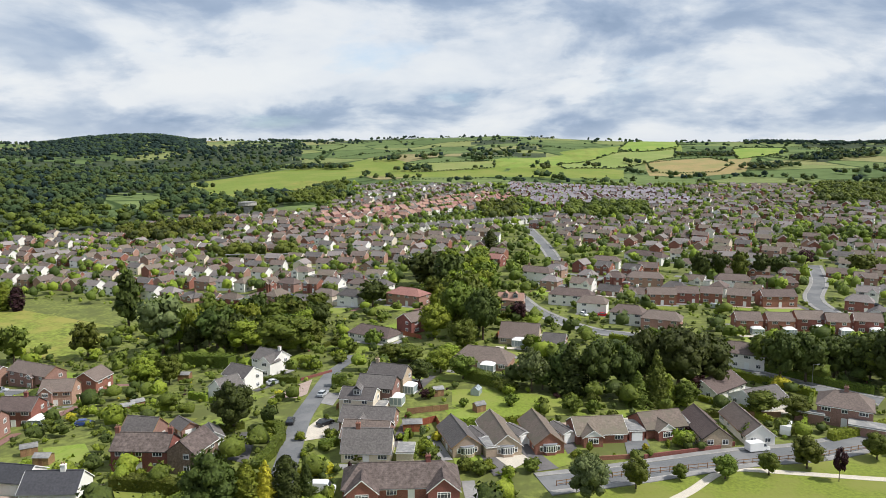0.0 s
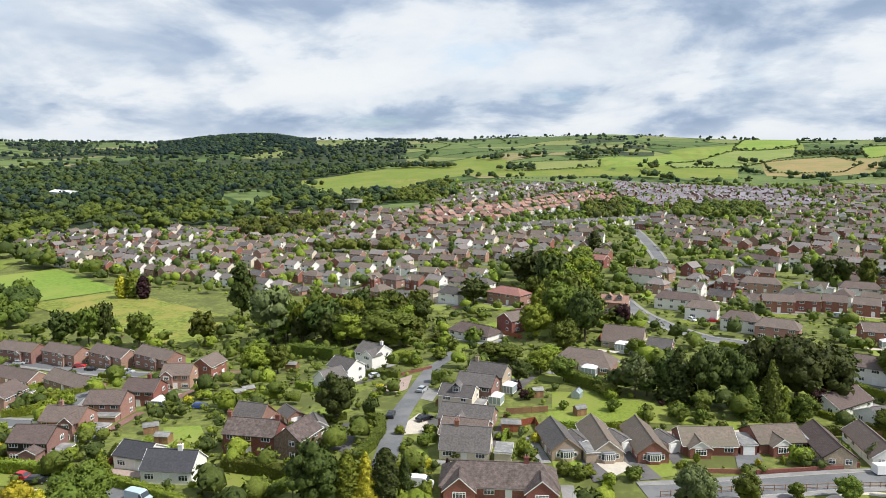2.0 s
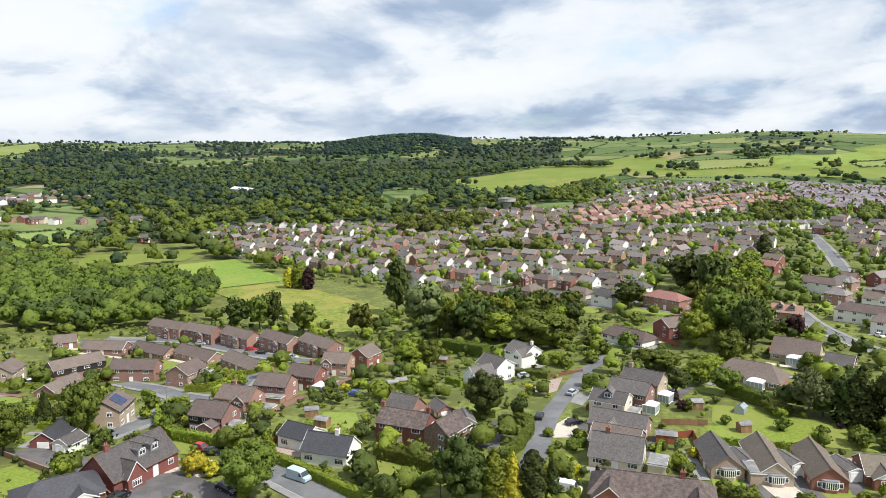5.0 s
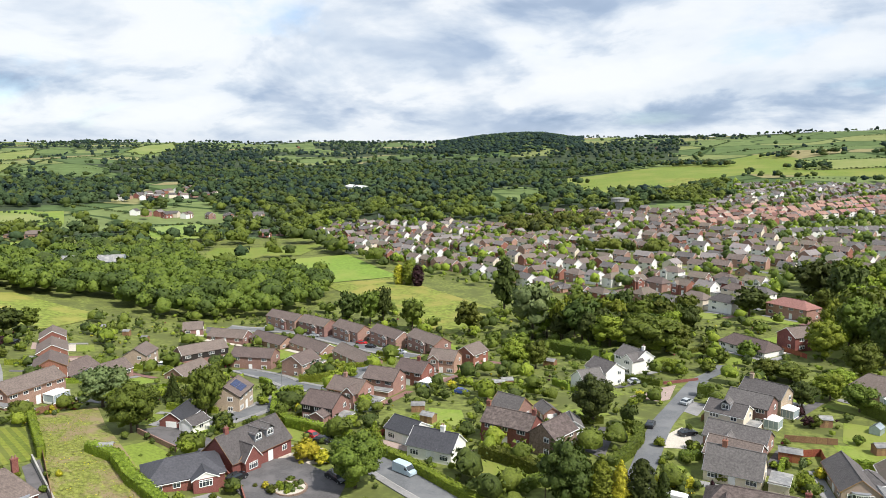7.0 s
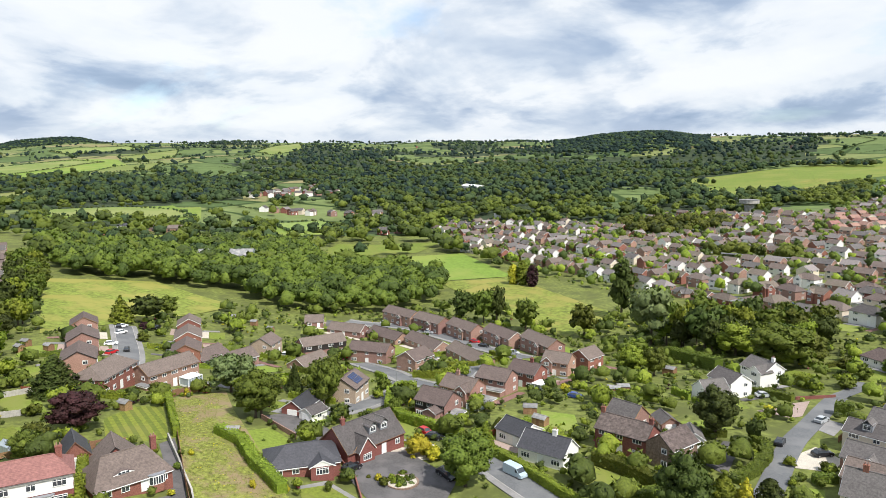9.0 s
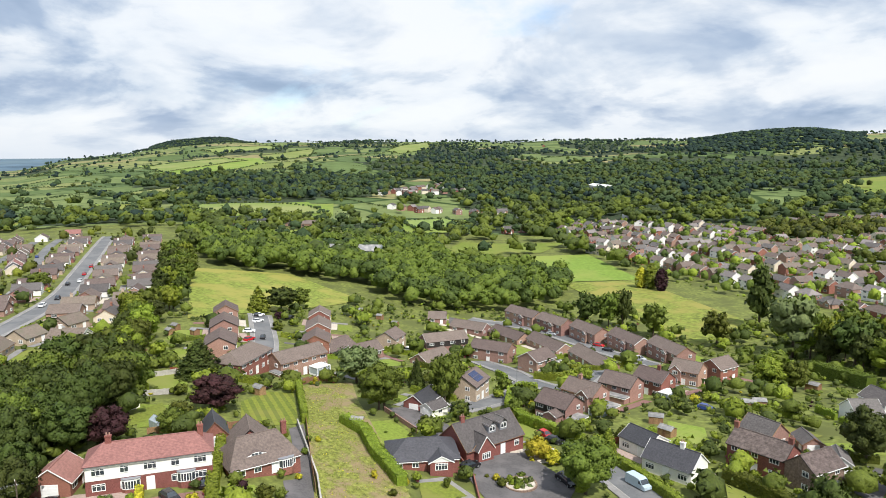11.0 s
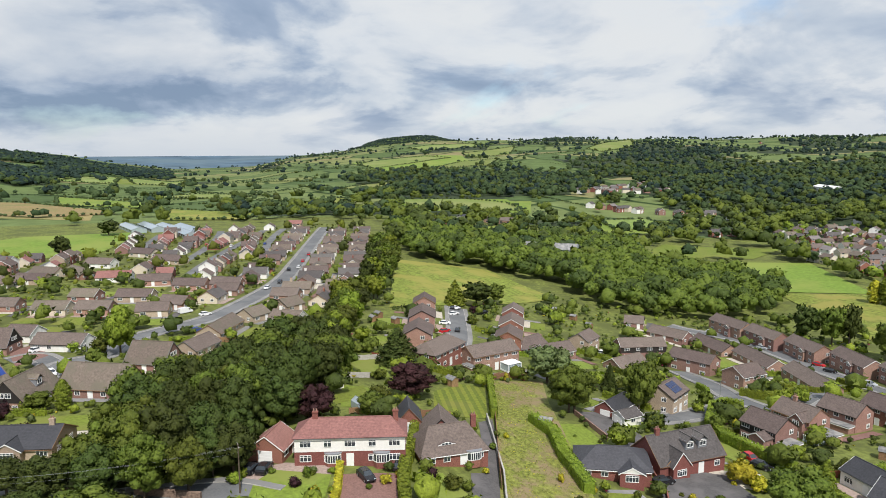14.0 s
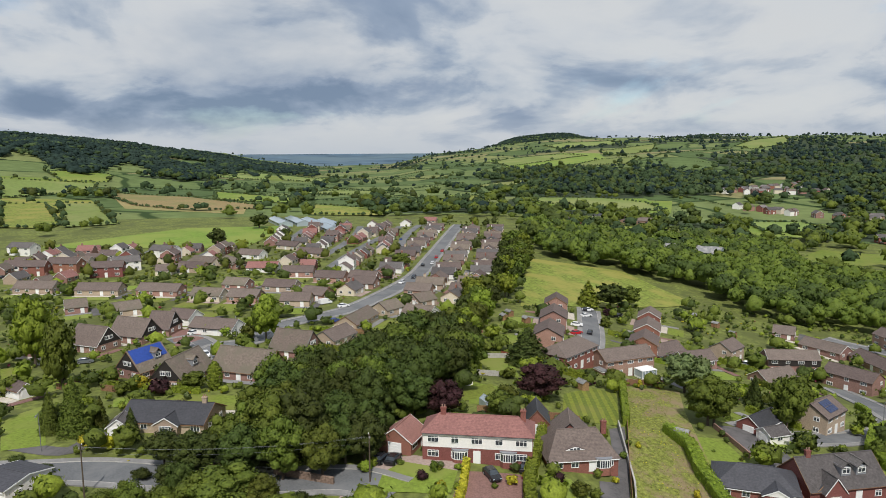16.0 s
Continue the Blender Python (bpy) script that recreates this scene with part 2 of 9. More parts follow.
M["solar"] = material("solar", (0.02, 0.035, 0.10), 0.15, 0.2, 2, 0.5, spec=0.8)
M["tarpaulin"] = material("tarpaulin", (0.03, 0.07, 0.30), 0.5, 0.15, 2, 0.5)


def striped_lawn():
    m = M["lawn"].copy()
    m.name = "lawn_striped"
    t = m.node_tree
    b = t.nodes["Principled BSDF"]
    old = b.inputs["Base Color"].links[0].from_socket
    co = t.nodes.new("ShaderNodeNewGeometry").outputs["Position"]
    turn = node(t, "ShaderNodeMapping")
    turn.inputs["Rotation"].default_value = (0, 0, radians(18))
    t.links.new(co, turn.inputs[0])
    w = node(t, "ShaderNodeTexWave", Scale=0.16)
    w.wave_type, w.bands_direction = "BANDS", "Y"
    t.links.new(turn.outputs[0], w.inputs["Vector"])
    col = mix(t, 1.0, old, ramp(t, w.outputs[1], (0.4, (0.78, 0.82, 0.8)), (0.6, (1.15, 1.12, 1.0))), "MULTIPLY")
    t.links.new(col, b.inputs["Base Color"])
    return m


M["lawn_striped"] = striped_lawn()


def hill_material():
    """Distant countryside: a patchwork of pastures and hay fields with darker hedge lines."""
    m = bpy.data.materials.new("countryside")
    m.use_nodes = True
    t = m.node_tree
    b = t.nodes["Principled BSDF"]
    b.inputs["Roughness"].default_value, b.inputs["Specular IOR Level"].default_value = 0.95, 0.1
    co = t.nodes.new("ShaderNodeNewGeometry").outputs["Position"]
    warp = node(t, "ShaderNodeTexNoise", Scale=0.004, Detail=2.0)
    t.links.new(co, warp.inputs["Vector"])
    moved = t.nodes.new("ShaderNodeVectorMath")
    moved.operation = "MULTIPLY_ADD"
    moved.inputs[1].default_value = (120, 120, 0)
    t.links.new(warp.outputs["Color"], moved.inputs[0])
    t.links.new(co, moved.inputs[2])

    def cells(feature):
        v = node(t, "ShaderNodeTexVoronoi", Scale=0.0062)
        v.voronoi_dimensions, v.feature = "2D", feature
        t.links.new(moved.outputs[0], v.inputs["Vector"])
        return v
    tone = cells("F1")
    sp = t.nodes.new("ShaderNodeSeparateColor")
    t.links.new(tone.outputs["Color"], sp.inputs[0])
    # field colours carry a little extra blue that stands for haze
    col = ramp(t, sp.outputs[0], (0.0, (0.080, 0.122, 0.046)), (0.35, (0.118, 0.165, 0.058)), (0.62, (0.155, 0.200, 0.072)),
               (0.82, (0.205, 0.228, 0.085)), (0.95, (0.255, 0.225, 0.11)))
    grain = node(t, "ShaderNodeTexNoise", Scale=0.05, Detail=5.0, Roughness=0.65)
    t.links.new(co, grain.inputs["Vector"])
    col = mix(t, 1.0, col, ramp(t, grain.outputs[0], (0.3, (0.72,) * 3), (0.7, (1.12,) * 3)), "MULTIPLY")
    edge = cells("DISTANCE_TO_EDGE")
    col = mix(t, ramp(t, edge.outputs[0], (0.02, (1, 1, 1)), (0.045, (0, 0, 0))), col, (0.035, 0.06, 0.018))
    t.links.new(col, b.inputs["Base Color"])
    return m


M["country"] = hill_material()
# leaf litter and undergrowth, with the shade below the crowns put into the colour
M["wood_floor_shaded"] = material("wood_floor_shaded", (0.030, 0.046, 0.020), 0.95, 0.4, 0.15, 0.02, tint=(0.044, 0.062, 0.024), coord="World", bump=0.6, relief=2.0)
M["grass_rough"] = material("grass_rough", (0.142, 0.165, 0.038), 0.95, 0.45, 0.6, 0.09, tint=(0.098, 0.112, 0.030), coord="World")


# ---- mesh helpers ----
class Geo:
    """Collects vertices and faces of one mesh."""

    def __init__(self):
        self.v, self.f, self.m = [], [], []

    def face(self, *pts, mat=0):
        n = len(self.v)
        self.v += [tuple(p) for p in pts]
        self.f.append(tuple(range(n, n + len(pts))))
        self.m.append(mat)
        return self

    def solid(self, bottom, top, mat=0):
        """Two rings of equally many points, joined and capped."""
        n, k = len(self.v), len(bottom)
        self.v += [tuple(p) for p in bottom] + [tuple(p) for p in top]
        self.f.append(tuple(range(n + k - 1, n - 1, -1)))
        self.f.append(tuple(range(n + k, n + 2 * k)))
        for i in range(k):
            j = (i + 1) % k
            self.f.append((n + i, n + j, n + k + j, n + k + i))
        self.m += [mat] * (k + 2)
        return self

    def box(self, x0, y0, z0, x1, y1, z1, mat=0, taper=0.0):
        a = taper
        return self.solid([(x0, y0, z0), (x1, y0, z0), (x1, y1, z0), (x0, y1, z0)],
                          [(x0 + a, y0 + a, z1), (x1 - a, y0 + a, z1), (x1 - a, y1 - a, z1), (x0 + a, y1 - a, z1)], mat)

    def tube(self, x, y, z0, z1, r0, r1, n=8, mat=0):
        ring = [(math.cos(i * math.tau / n), math.sin(i * math.tau / n)) for i in range(n)]
        return self.solid([(x + r0 * c, y + r0 * s, z0) for c, s in ring], [(x + r1 * c, y + r1 * s, z1) for c, s in ring], mat)

    def slab(self, quad, thick, mat=0):
        """A flat polygon thickened downwards along its normal."""
        a, b, c = (Vector(p) for p in quad[:3])
        n = (b - a).cross(c - a).normalized() * thick
        return self.solid([tuple(Vector(p) - n) for p in quad], quad, mat)

    def moved(self, m):
        self.v = [tuple(m @ Vector(p)) for p in self.v]
        return self

    def add(self, other):
        n = len(self.v)
        self.v += other.v
        self.f += [tuple(i + n for i in f) for f in other.f]
        self.m += other.m
        return self

    def mesh(self, name, mats, smooth=False):
        me = bpy.data.meshes.new(name)
        me.from_pydata(self.v, [], self.f)
        for k in mats:
            me.materials.append(M[k])
        if len(mats) > 1:
            me.polygons.foreach_set("material_index", self.m)
        if smooth:
            me.polygons.foreach_set("use_smooth", [True] * len(me.polygons))
        me.update()
        return me


def part(name, geo, mats, parent, label="", at=None):
    """Links a Geo as one mesh object under a thing or a part."""
    ob = new(name, geo.mesh(name, [mats] if isinstance(mats, str) else mats))
    ob.parent = parent
    if at is not None:
        ob.matrix_basis = at
    return tagged(ob, label)


def thing(name, m, label, category, group="", kind=""):
    ob = new(name)
    ob.matrix_basis = m
    ob.empty_display_size = 0.5
    return tagged(ob, label, category, group, kind)


def smoothstep(a, b, v):
    s = np.clip((v - a) / (b - a), 0, 1)
    return s * s * (3 - 2 * s)


# ---- the land ----
# bearing left of +y in degrees, skyline height in degrees seen from the eye, distance of the ridge
RIDGE_AZ = (-180, -60, -32, -18, -5, 4, 21, 32, 46, 60, 66, 71, 74, 77, 80, 86, 90, 93, 101, 108, 120, 180)
RIDGE_EL = (0.8, 0.9, 1.0, 1.05, 1.55, 1.3, 1.05, 0.85, 0.8, 0.8, 0.72, 0.25, -0.1, -0.4, -1.2, -1.35, -0.8, -0.2, 0.45, 1.05, 0.9, 0.8)
RIDGE_D = (2500, 2600, 2700, 2700, 2600, 2700, 3000, 3100, 3200, 3400, 3500, 3600, 3700, 3600, 3300, 3300, 3300, 3500, 2600, 2200, 2200, 2500)
FOOT = (600, 700, 850, 950, 900, 900, 1000, 1100, 1200, 1200, 1200, 1200, 1300, 1400, 1500, 1500, 1400, 1200, 800, 600, 600, 600)


def land(x, y):
    """Height of the ground: level under the village, rising to the ridges."""
    x, y = np.asarray(x, float), np.asarray(y, float)
    r, az = np.hypot(x, y), np.degrees(np.arctan2(-x, y))
    el, d, foot = (np.interp(az, RIDGE_AZ, v) for v in (RIDGE_EL, RIDGE_D, FOOT))
    top = 61 + d * np.tan(np.radians(el))
    s = np.clip((r - 420) / (d - 420), 0, 1)
    z = top * (0.25 * s + 0.75 * smoothstep(0.12, 1.0, s)) 
    roll = np.sin(x * 0.0061 + 1.3) * np.sin(y * 0.0053 + 0.4) + 0.6 * np.sin(x * 0.013 + y * 0.009)
    z = z + roll * 7 * smoothstep(700, 1600, r) * np.clip(top / 90, 0.1, 1) * (1 - 0.5 * s)
    z = z - np.clip(r - d, 0, None) * 0.012
    for ax, ad, wide, deep, high in ((24.2, 2300, 4.6, 420, 29), (68.0, 4300, 3.6, 500, 52), (100, 1900, 8, 500, 14)):
        z = z + high * np.exp(-((az - ax) / wide) ** 4 - ((r - ad) / deep) ** 2)
    # the ground dips towards the stream and the wood
    dip = np.interp(az, (-40, 0, 8, 22, 45, 58, 68, 80), (1, 1, 3, 12, 15, 10, 2, 0))
    z = z - dip * smoothstep(125, 290, r) * (1 - smoothstep(600, 1300, r))
    # the western side of the village stands on a rise
    z = z + 9 * (1 - 0.5 * smoothstep(120, 230, r)) * smoothstep(40, 74, az) * (1 - smoothstep(135, 170, az)) * smoothstep(45, 105, r) * (1 - smoothstep(480, 1100, r))
    return z


def wave(x, y, s, o):
    return np.array([noise.noise(Vector((a * s + o, b * s - o, o))) for a, b in zip(x, y)])


def wooded(x, y):
    """How closed the woods stand over the country; above nought is wood."""
    az, r = np.degrees(np.arctan2(-x, y)), np.hypot(x, y)
    left = smoothstep(4, 16, az) * (1 - smoothstep(66, 76, az))
    left = np.where(r > 1250, smoothstep(4, 16, az) * (1 - smoothstep(56, 68, az)), left)
    deep = np.where(r < 1300, 0.46 - 0.14 * smoothstep(40, 58, az), 0.36 - 0.34 * smoothstep(1800, 2600, r)) * left - 0.22 * (1 - left)
    return wave(x, y, 0.0031, 1.0) + 0.4 * wave(x, y, 0.009, 5.0) + deep - 0.2


def ground_sheet():
    az = np.radians(np.concatenate([np.arange(-60, 130, 0.75), np.arange(130, 300, 3.4)]))
    rr = np.concatenate([np.arange(0, 90, 5), np.geomspace(90, 4900, 190)])
    a, r = np.meshgrid(az, rr)
    x, y = -np.sin(a) * r, np.cos(a) * r
    z = land(x, y)
    n, k = a.shape
    verts = np.stack([x, y, z], -1).reshape(-1, 3)
    i, j = np.meshgrid(np.arange(n - 1), np.arange(k), indexing="ij")
    jn = (j + 1) % k
    quads = np.stack([i * k + j, (i + 1) * k + j, (i + 1) * k + jn, i * k + jn], -1).reshape(-1, 4)[:, ::-1]
    me = bpy.data.meshes.new("ground")
    me.from_pydata(verts.tolist(), [], quads.tolist())
    me.materials.append(M["country"])
    me.materials.append(M["grass_rough"])
    me.materials.append(M["wood_floor_shaded"])
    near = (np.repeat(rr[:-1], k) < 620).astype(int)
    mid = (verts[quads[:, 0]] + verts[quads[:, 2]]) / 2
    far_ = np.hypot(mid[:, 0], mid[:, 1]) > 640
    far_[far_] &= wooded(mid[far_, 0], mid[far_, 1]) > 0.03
    # ground under closed woods takes the floor colour that holds their shade
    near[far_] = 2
    me.polygons.foreach_set("material_index", near)
    me.polygons.foreach_set("use_smooth", [True] * len(me.polygons))
    me.update()
    return tagged(new("ground", me), "rolling green farmland rising to wooded hills round the village", "ground", kind="structure")


ground_sheet()


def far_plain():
    """The level country beyond the valley mouth, its haze put into a blue-grey base colour."""
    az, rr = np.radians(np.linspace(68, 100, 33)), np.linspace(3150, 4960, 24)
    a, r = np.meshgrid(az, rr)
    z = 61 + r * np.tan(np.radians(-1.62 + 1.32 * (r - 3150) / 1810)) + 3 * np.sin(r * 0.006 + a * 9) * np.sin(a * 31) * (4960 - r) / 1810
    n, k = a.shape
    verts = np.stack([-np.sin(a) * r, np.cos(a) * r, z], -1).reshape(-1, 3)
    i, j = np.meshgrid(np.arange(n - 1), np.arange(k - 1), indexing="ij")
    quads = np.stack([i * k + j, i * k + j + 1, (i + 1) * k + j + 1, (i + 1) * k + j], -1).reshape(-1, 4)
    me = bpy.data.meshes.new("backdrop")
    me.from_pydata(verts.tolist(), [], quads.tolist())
    me.materials.append(M["plain_hazed"])
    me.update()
    return tagged(new("backdrop", me), "distant plain beyond the valley mouth, coloured blue-grey for haze", "plain", kind="structure")


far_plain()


# ---- plants ----
def cards(centres, normals, sizes, rng):
    """Leaf clumps: one small uneven triangle for each centre."""
    n = len(centres)
    t = np.cross(normals, rng.normal(size=(n, 3)))
    t /= np.linalg.norm(t, axis=1)[:, None] + 1e-9
    b = np.cross(normals, t)
    s = np.asarray(sizes)[:, None] * 1.3
    tri = np.stack([centres + t * s, centres - t * s * 0.5 + b * s * (0.6 + 0.4 * rng.random((n, 1))), centres - t * s * 0.6 - b * s * (0.6 + 0.4 * rng.random((n, 1)))], 1)
    return tri.reshape(-1, 3), np.arange(3 * n).reshape(n, 3)


def fast_mesh(name, verts, quads, mats, index=None):
    me = bpy.data.meshes.new(name)
    me.vertices.add(len(verts))
    me.vertices.foreach_set("co", np.asarray(verts, np.float32).ravel())
    k = quads.shape[1]
    me.loops.add(quads.size)
    me.loops.foreach_set("vertex_index", quads.ravel().astype(np.int32))
    me.polygons.add(len(quads))
    me.polygons.foreach_set("loop_start", np.arange(0, quads.size, k, dtype=np.int32))
    for mk in mats:
        me.materials.append(M[mk])
    if index is not None:
        me.polygons.foreach_set("material_index", np.asarray(index, np.int32))
    me.update(calc_edges=True)
    return me


def unit(n, rng):
    d = rng.normal(size=(n, 3))
    return d / np.linalg.norm(d, axis=1)[:, None]


BALLS = {}


def ball(sub, dome=False):
    """Points and triangles of a unit sphere; a dome has no underside."""
    if (sub, dome) not in BALLS:
        bm = bmesh.new()
        bmesh.ops.create_icosphere(bm, subdivisions=sub, radius=1.0)
        v = np.array([p.co[:] for p in bm.verts])
        f = np.array([[p.index for p in q.verts] for q in bm.faces])
        bm.free()
        if dome:
            f = f[v[f][..., 2].mean(1) > -0.6]
        BALLS[sub, dome] = v, f
    return BALLS[sub, dome]


def leaf_masses(centres, radii, sub, rng, rough=0.10, dome=False):
    """Lumpy bodies, one for each centre, with rounded normals."""
    v, f = ball(sub, dome)
    n, k = len(centres), len(v)
    p = centres[:, None] + v[None] * radii[:, None] * (1 + rough * rng.normal(size=(n, k, 1)))
    return p.reshape(-1, 3), (f[None] + (np.arange(n) * k)[:, None, None]).reshape(-1, 3), np.tile(v, (n, 1))


def sphere_spread(n, rng, jitter=0.25):
    """Directions spread evenly over a sphere, a little disturbed."""
    i = np.arange(n) + 0.5
    z, a = 1 - 2 * i / n, i * 2.39996 + rng.random() * 6
    r = np.sqrt(1 - z * z)
    d = np.stack([np.cos(a) * r, np.sin(a) * r, z], -1) + rng.normal(size=(n, 3)) * jitter
    return d / np.linalg.norm(d, axis=1)[:, None]


def crown_lobes(shape, n, rng):
    """Centres and radii of the leaf masses of a crown one unit high, its foot at z = 0."""
    if shape in ("cone", "column"):
        z = np.linspace(0.06, 0.93, n)
        w = (1 - z) ** 0.8 * 0.27 + 0.012 if shape == "cone" else 0.155 * np.sin(np.clip(z * 0.93 + 0.07, 0, 1) * math.pi) ** 0.5
        c = np.stack([rng.normal(size=n) * 0.012, rng.normal(size=n) * 0.012, z], -1)
        return c, np.stack([w * 0.86, w * 0.86, np.full(n, 0.75 / n)], -1)
    wide, base, half, lo, hi = {"round": (0.48, 0.54, 0.45, 0.10, 0.19), "tall": (0.30, 0.53, 0.46, 0.08, 0.14), "bush": (0.51, 0.40, 0.45, 0.16, 0.26),
                                "open": (0.48, 0.58, 0.41, 0.09, 0.15)}[shape]
    r = rng.uniform(lo, hi, n)
    d = sphere_spread(n, rng)
    c = d * (np.array([wide, wide, half])[None] - r[:, None]) * rng.uniform(0.70, 1.10, (n, 1)) + [0, 0, base]
    r = np.stack([r, r, r * 0.88], -1)
    if shape != "open":
        c = np.concatenate([c, [[0, 0, base]]])
        r = np.concatenate([r, [[wide * 0.62, wide * 0.62, half * 0.68]]])
    return c, r


def crown_leaves(shape, c, r, n, rng):
    """Places, outward directions and rounded normals of leaf clumps over the leaf masses."""
    if shape in ("cone", "column"):
        z = 1 - np.sqrt(rng.random(n)) * 0.97 if shape == "cone" else rng.random(n)
        a = rng.random(n) * math.tau
        w = (1 - z) ** 0.8 * 0.30 if shape == "cone" else 0.16 * np.sin(np.clip(z * 0.93 + 0.07, 0, 1) * math.pi) ** 0.5
        w = w * (1 + 0.13 * np.sin(a * 5 + z * 25) + 0.07 * np.sin(z * 60)) * (0.82 + 0.24 * rng.random(n))
        p = np.stack([np.cos(a) * w, np.sin(a) * w, z], -1)
        d = np.stack([np.cos(a), np.sin(a), np.full(n, 0.5)], -1)
        d /= np.linalg.norm(d, axis=1)[:, None]
        return p, d, d
    k = rng.choice(len(c), n, p=(r[:, 0] ** 2) / (r[:, 0] ** 2).sum())
    d = unit(n, rng)
    d[:, 2] = np.abs(d[:, 2]) * 0.6 + d[:, 2] * 0.4
    p = c[k] + d * r[k] * (0.86 + 0.42 * rng.random((n, 1)) ** 1.5)
    out = p - [0, 0, 0.42]
    out /= np.linalg.norm(out, axis=1)[:, None] + 1e-9
    return p, d, d * 0.6 + out * 0.5


def leafy_mesh(name, masses, leaves, size, mats, rng, index=None):
    """One mesh of lumpy bodies under small leaf clumps, shaded by their rounded normals."""
    bv, bf, bn = masses
    p, d, nr = leaves
    tilt = d + rng.normal(size=d.shape) * 0.6
    tilt /= np.linalg.norm(tilt, axis=1)[:, None] + 1e-9
    v, q = cards(p, tilt, size, rng)
    nn = nr + rng.normal(size=nr.shape) * 0.32
    nn /= np.linalg.norm(nn, axis=1)[:, None] + 1e-9
    me = fast_mesh(name, np.concatenate([bv, v]), np.concatenate([bf, q + len(bv)]), mats, index)
    at = me.attributes.new("custom_normal", "FLOAT_VECTOR", "POINT")
    at.data.foreach_set("vector", np.concatenate([bn, np.repeat(nn, 3, 0)]).astype(np.float32).ravel())
    me.polygons.foreach_set("use_smooth", [True] * len(me.polygons))
    me.update()
    return me


TREE_MESH = {}


def tree_mesh(shape, leaf, count, card, variant):
    key = (shape, leaf, count, card, variant)
    if key not in TREE_MESH:
        rng = np.random.default_rng(sum(map(ord, shape + leaf)) * 31 + count + variant * 7)
        lobes, sub = (32, 1) if count > 2000 else (24, 1) if count > 1000 else (14, 1)
        if shape in ("cone", "column"):
            lobes = 9
        elif shape == "bush":
            lobes = 8
        c, r = crown_lobes(shape, lobes, rng)
        g = leafy_mesh("crown", leaf_masses(c, r * 0.84, sub, rng, 0.12), crown_leaves(shape, c, r, count, rng), card * (0.6 + 0.8 * rng.random(count)), [leaf], rng)
        trunk = Geo()
        trunk.tube(0, 0, 0, 0.30, 0.030, 0.020, 7)
        for i in range(5):
            a = i * 1.26 + variant
            p = Vector((math.cos(a) * 0.17, math.sin(a) * 0.17, 0.52 + 0.05 * (i % 3)))
            o = Vector((0, 0, 0.24 + 0.03 * i))
            s = (p - o).cross(Vector((0, 0, 1))).normalized()
            u = s.cross((p - o).normalized())
            trunk.solid([o + s * 0.011, o + u * 0.011, o - s * 0.011, o - u * 0.011], [p + s * 0.004, p + u * 0.004, p - s * 0.004, p - u * 0.004])
        if shape not in ("cone", "column"):
            tm = trunk.mesh("trunk", ["bark"])
        else:
            tm = Geo().tube(0, 0, 0, 0.5, 0.016, 0.008, 7).mesh("trunk", ["bark"])
        TREE_MESH[key] = (g, tm)
    return TREE_MESH[key]


LEAF_WORDS = {"leaf": "green broadleaf", "leaf_dark": "dark green", "leaf_bright": "bright green", "leaf_grey": "pale grey-green",
              "leaf_gold": "golden yellow", "leaf_copper": "dark copper-purple"}
SHAPE_WORDS = {"round": "tree with rounded crown", "tall": "tall narrow tree", "bush": "bushy low tree", "open": "small open-crowned tree",
               "cone": "pointed conifer", "column": "slim columnar conifer"}
tree_count = [0]


def tree(x, y, height, wide=None, shape="round", leaf="leaf", near=True, where="", group="garden trees"):
    tree_count[0] += 1
    v = tree_count[0] % 3
    r = math.hypot(x, y)
    if r < 165:
        count, card = 4300, 0.0175
    elif r < 260:
        count, card = 1900, 0.0255
    else:
        count, card = 700, 0.041
    if shape in ("cone", "column"):
        card *= 0.75
    g, tm = tree_mesh(shape, leaf, count, card, v)
    natural = {"round": 1.0, "tall": 0.62, "bush": 1.05, "open": 1.0, "cone": 0.55, "column": 0.32}[shape]
    w = (wide or height * natural) / natural
    ob = thing("tree", pose(x, y, float(land(x, y)) - 0.05, 0, 0, tree_count[0] * 77 % 360) @ Matrix.Diagonal((w, w, height, 1)),
               f"{LEAF_WORDS[leaf]} {SHAPE_WORDS[shape]}{' ' + where if where else ' among gardens'}", "tree", group)
    for nm, me in (("trunk", tm), ("crown", g)):
        p = new(nm, me)
        p.parent = ob
    return ob


def shrub(x, y, size, height=None, leaf="leaf", where="in a front garden"):
    tree_count[0] += 1
    g, tm = tree_mesh("bush", leaf, *((620, 0.042) if math.hypot(x, y) < 150 else (260, 0.062)), tree_count[0] % 3)
    ob = new("shrub", g)
    h = height or size
    ob.matrix_basis = pose(x, y, float(land(x, y)) - h * 0.06, 0, 0, tree_count[0] * 53 % 360) @ Matrix.Diagonal((size, size, h, 1))
    return tagged(ob, f"{LEAF_WORDS[leaf]} rounded shrub growing {where}", "shrub", "garden shrubs")


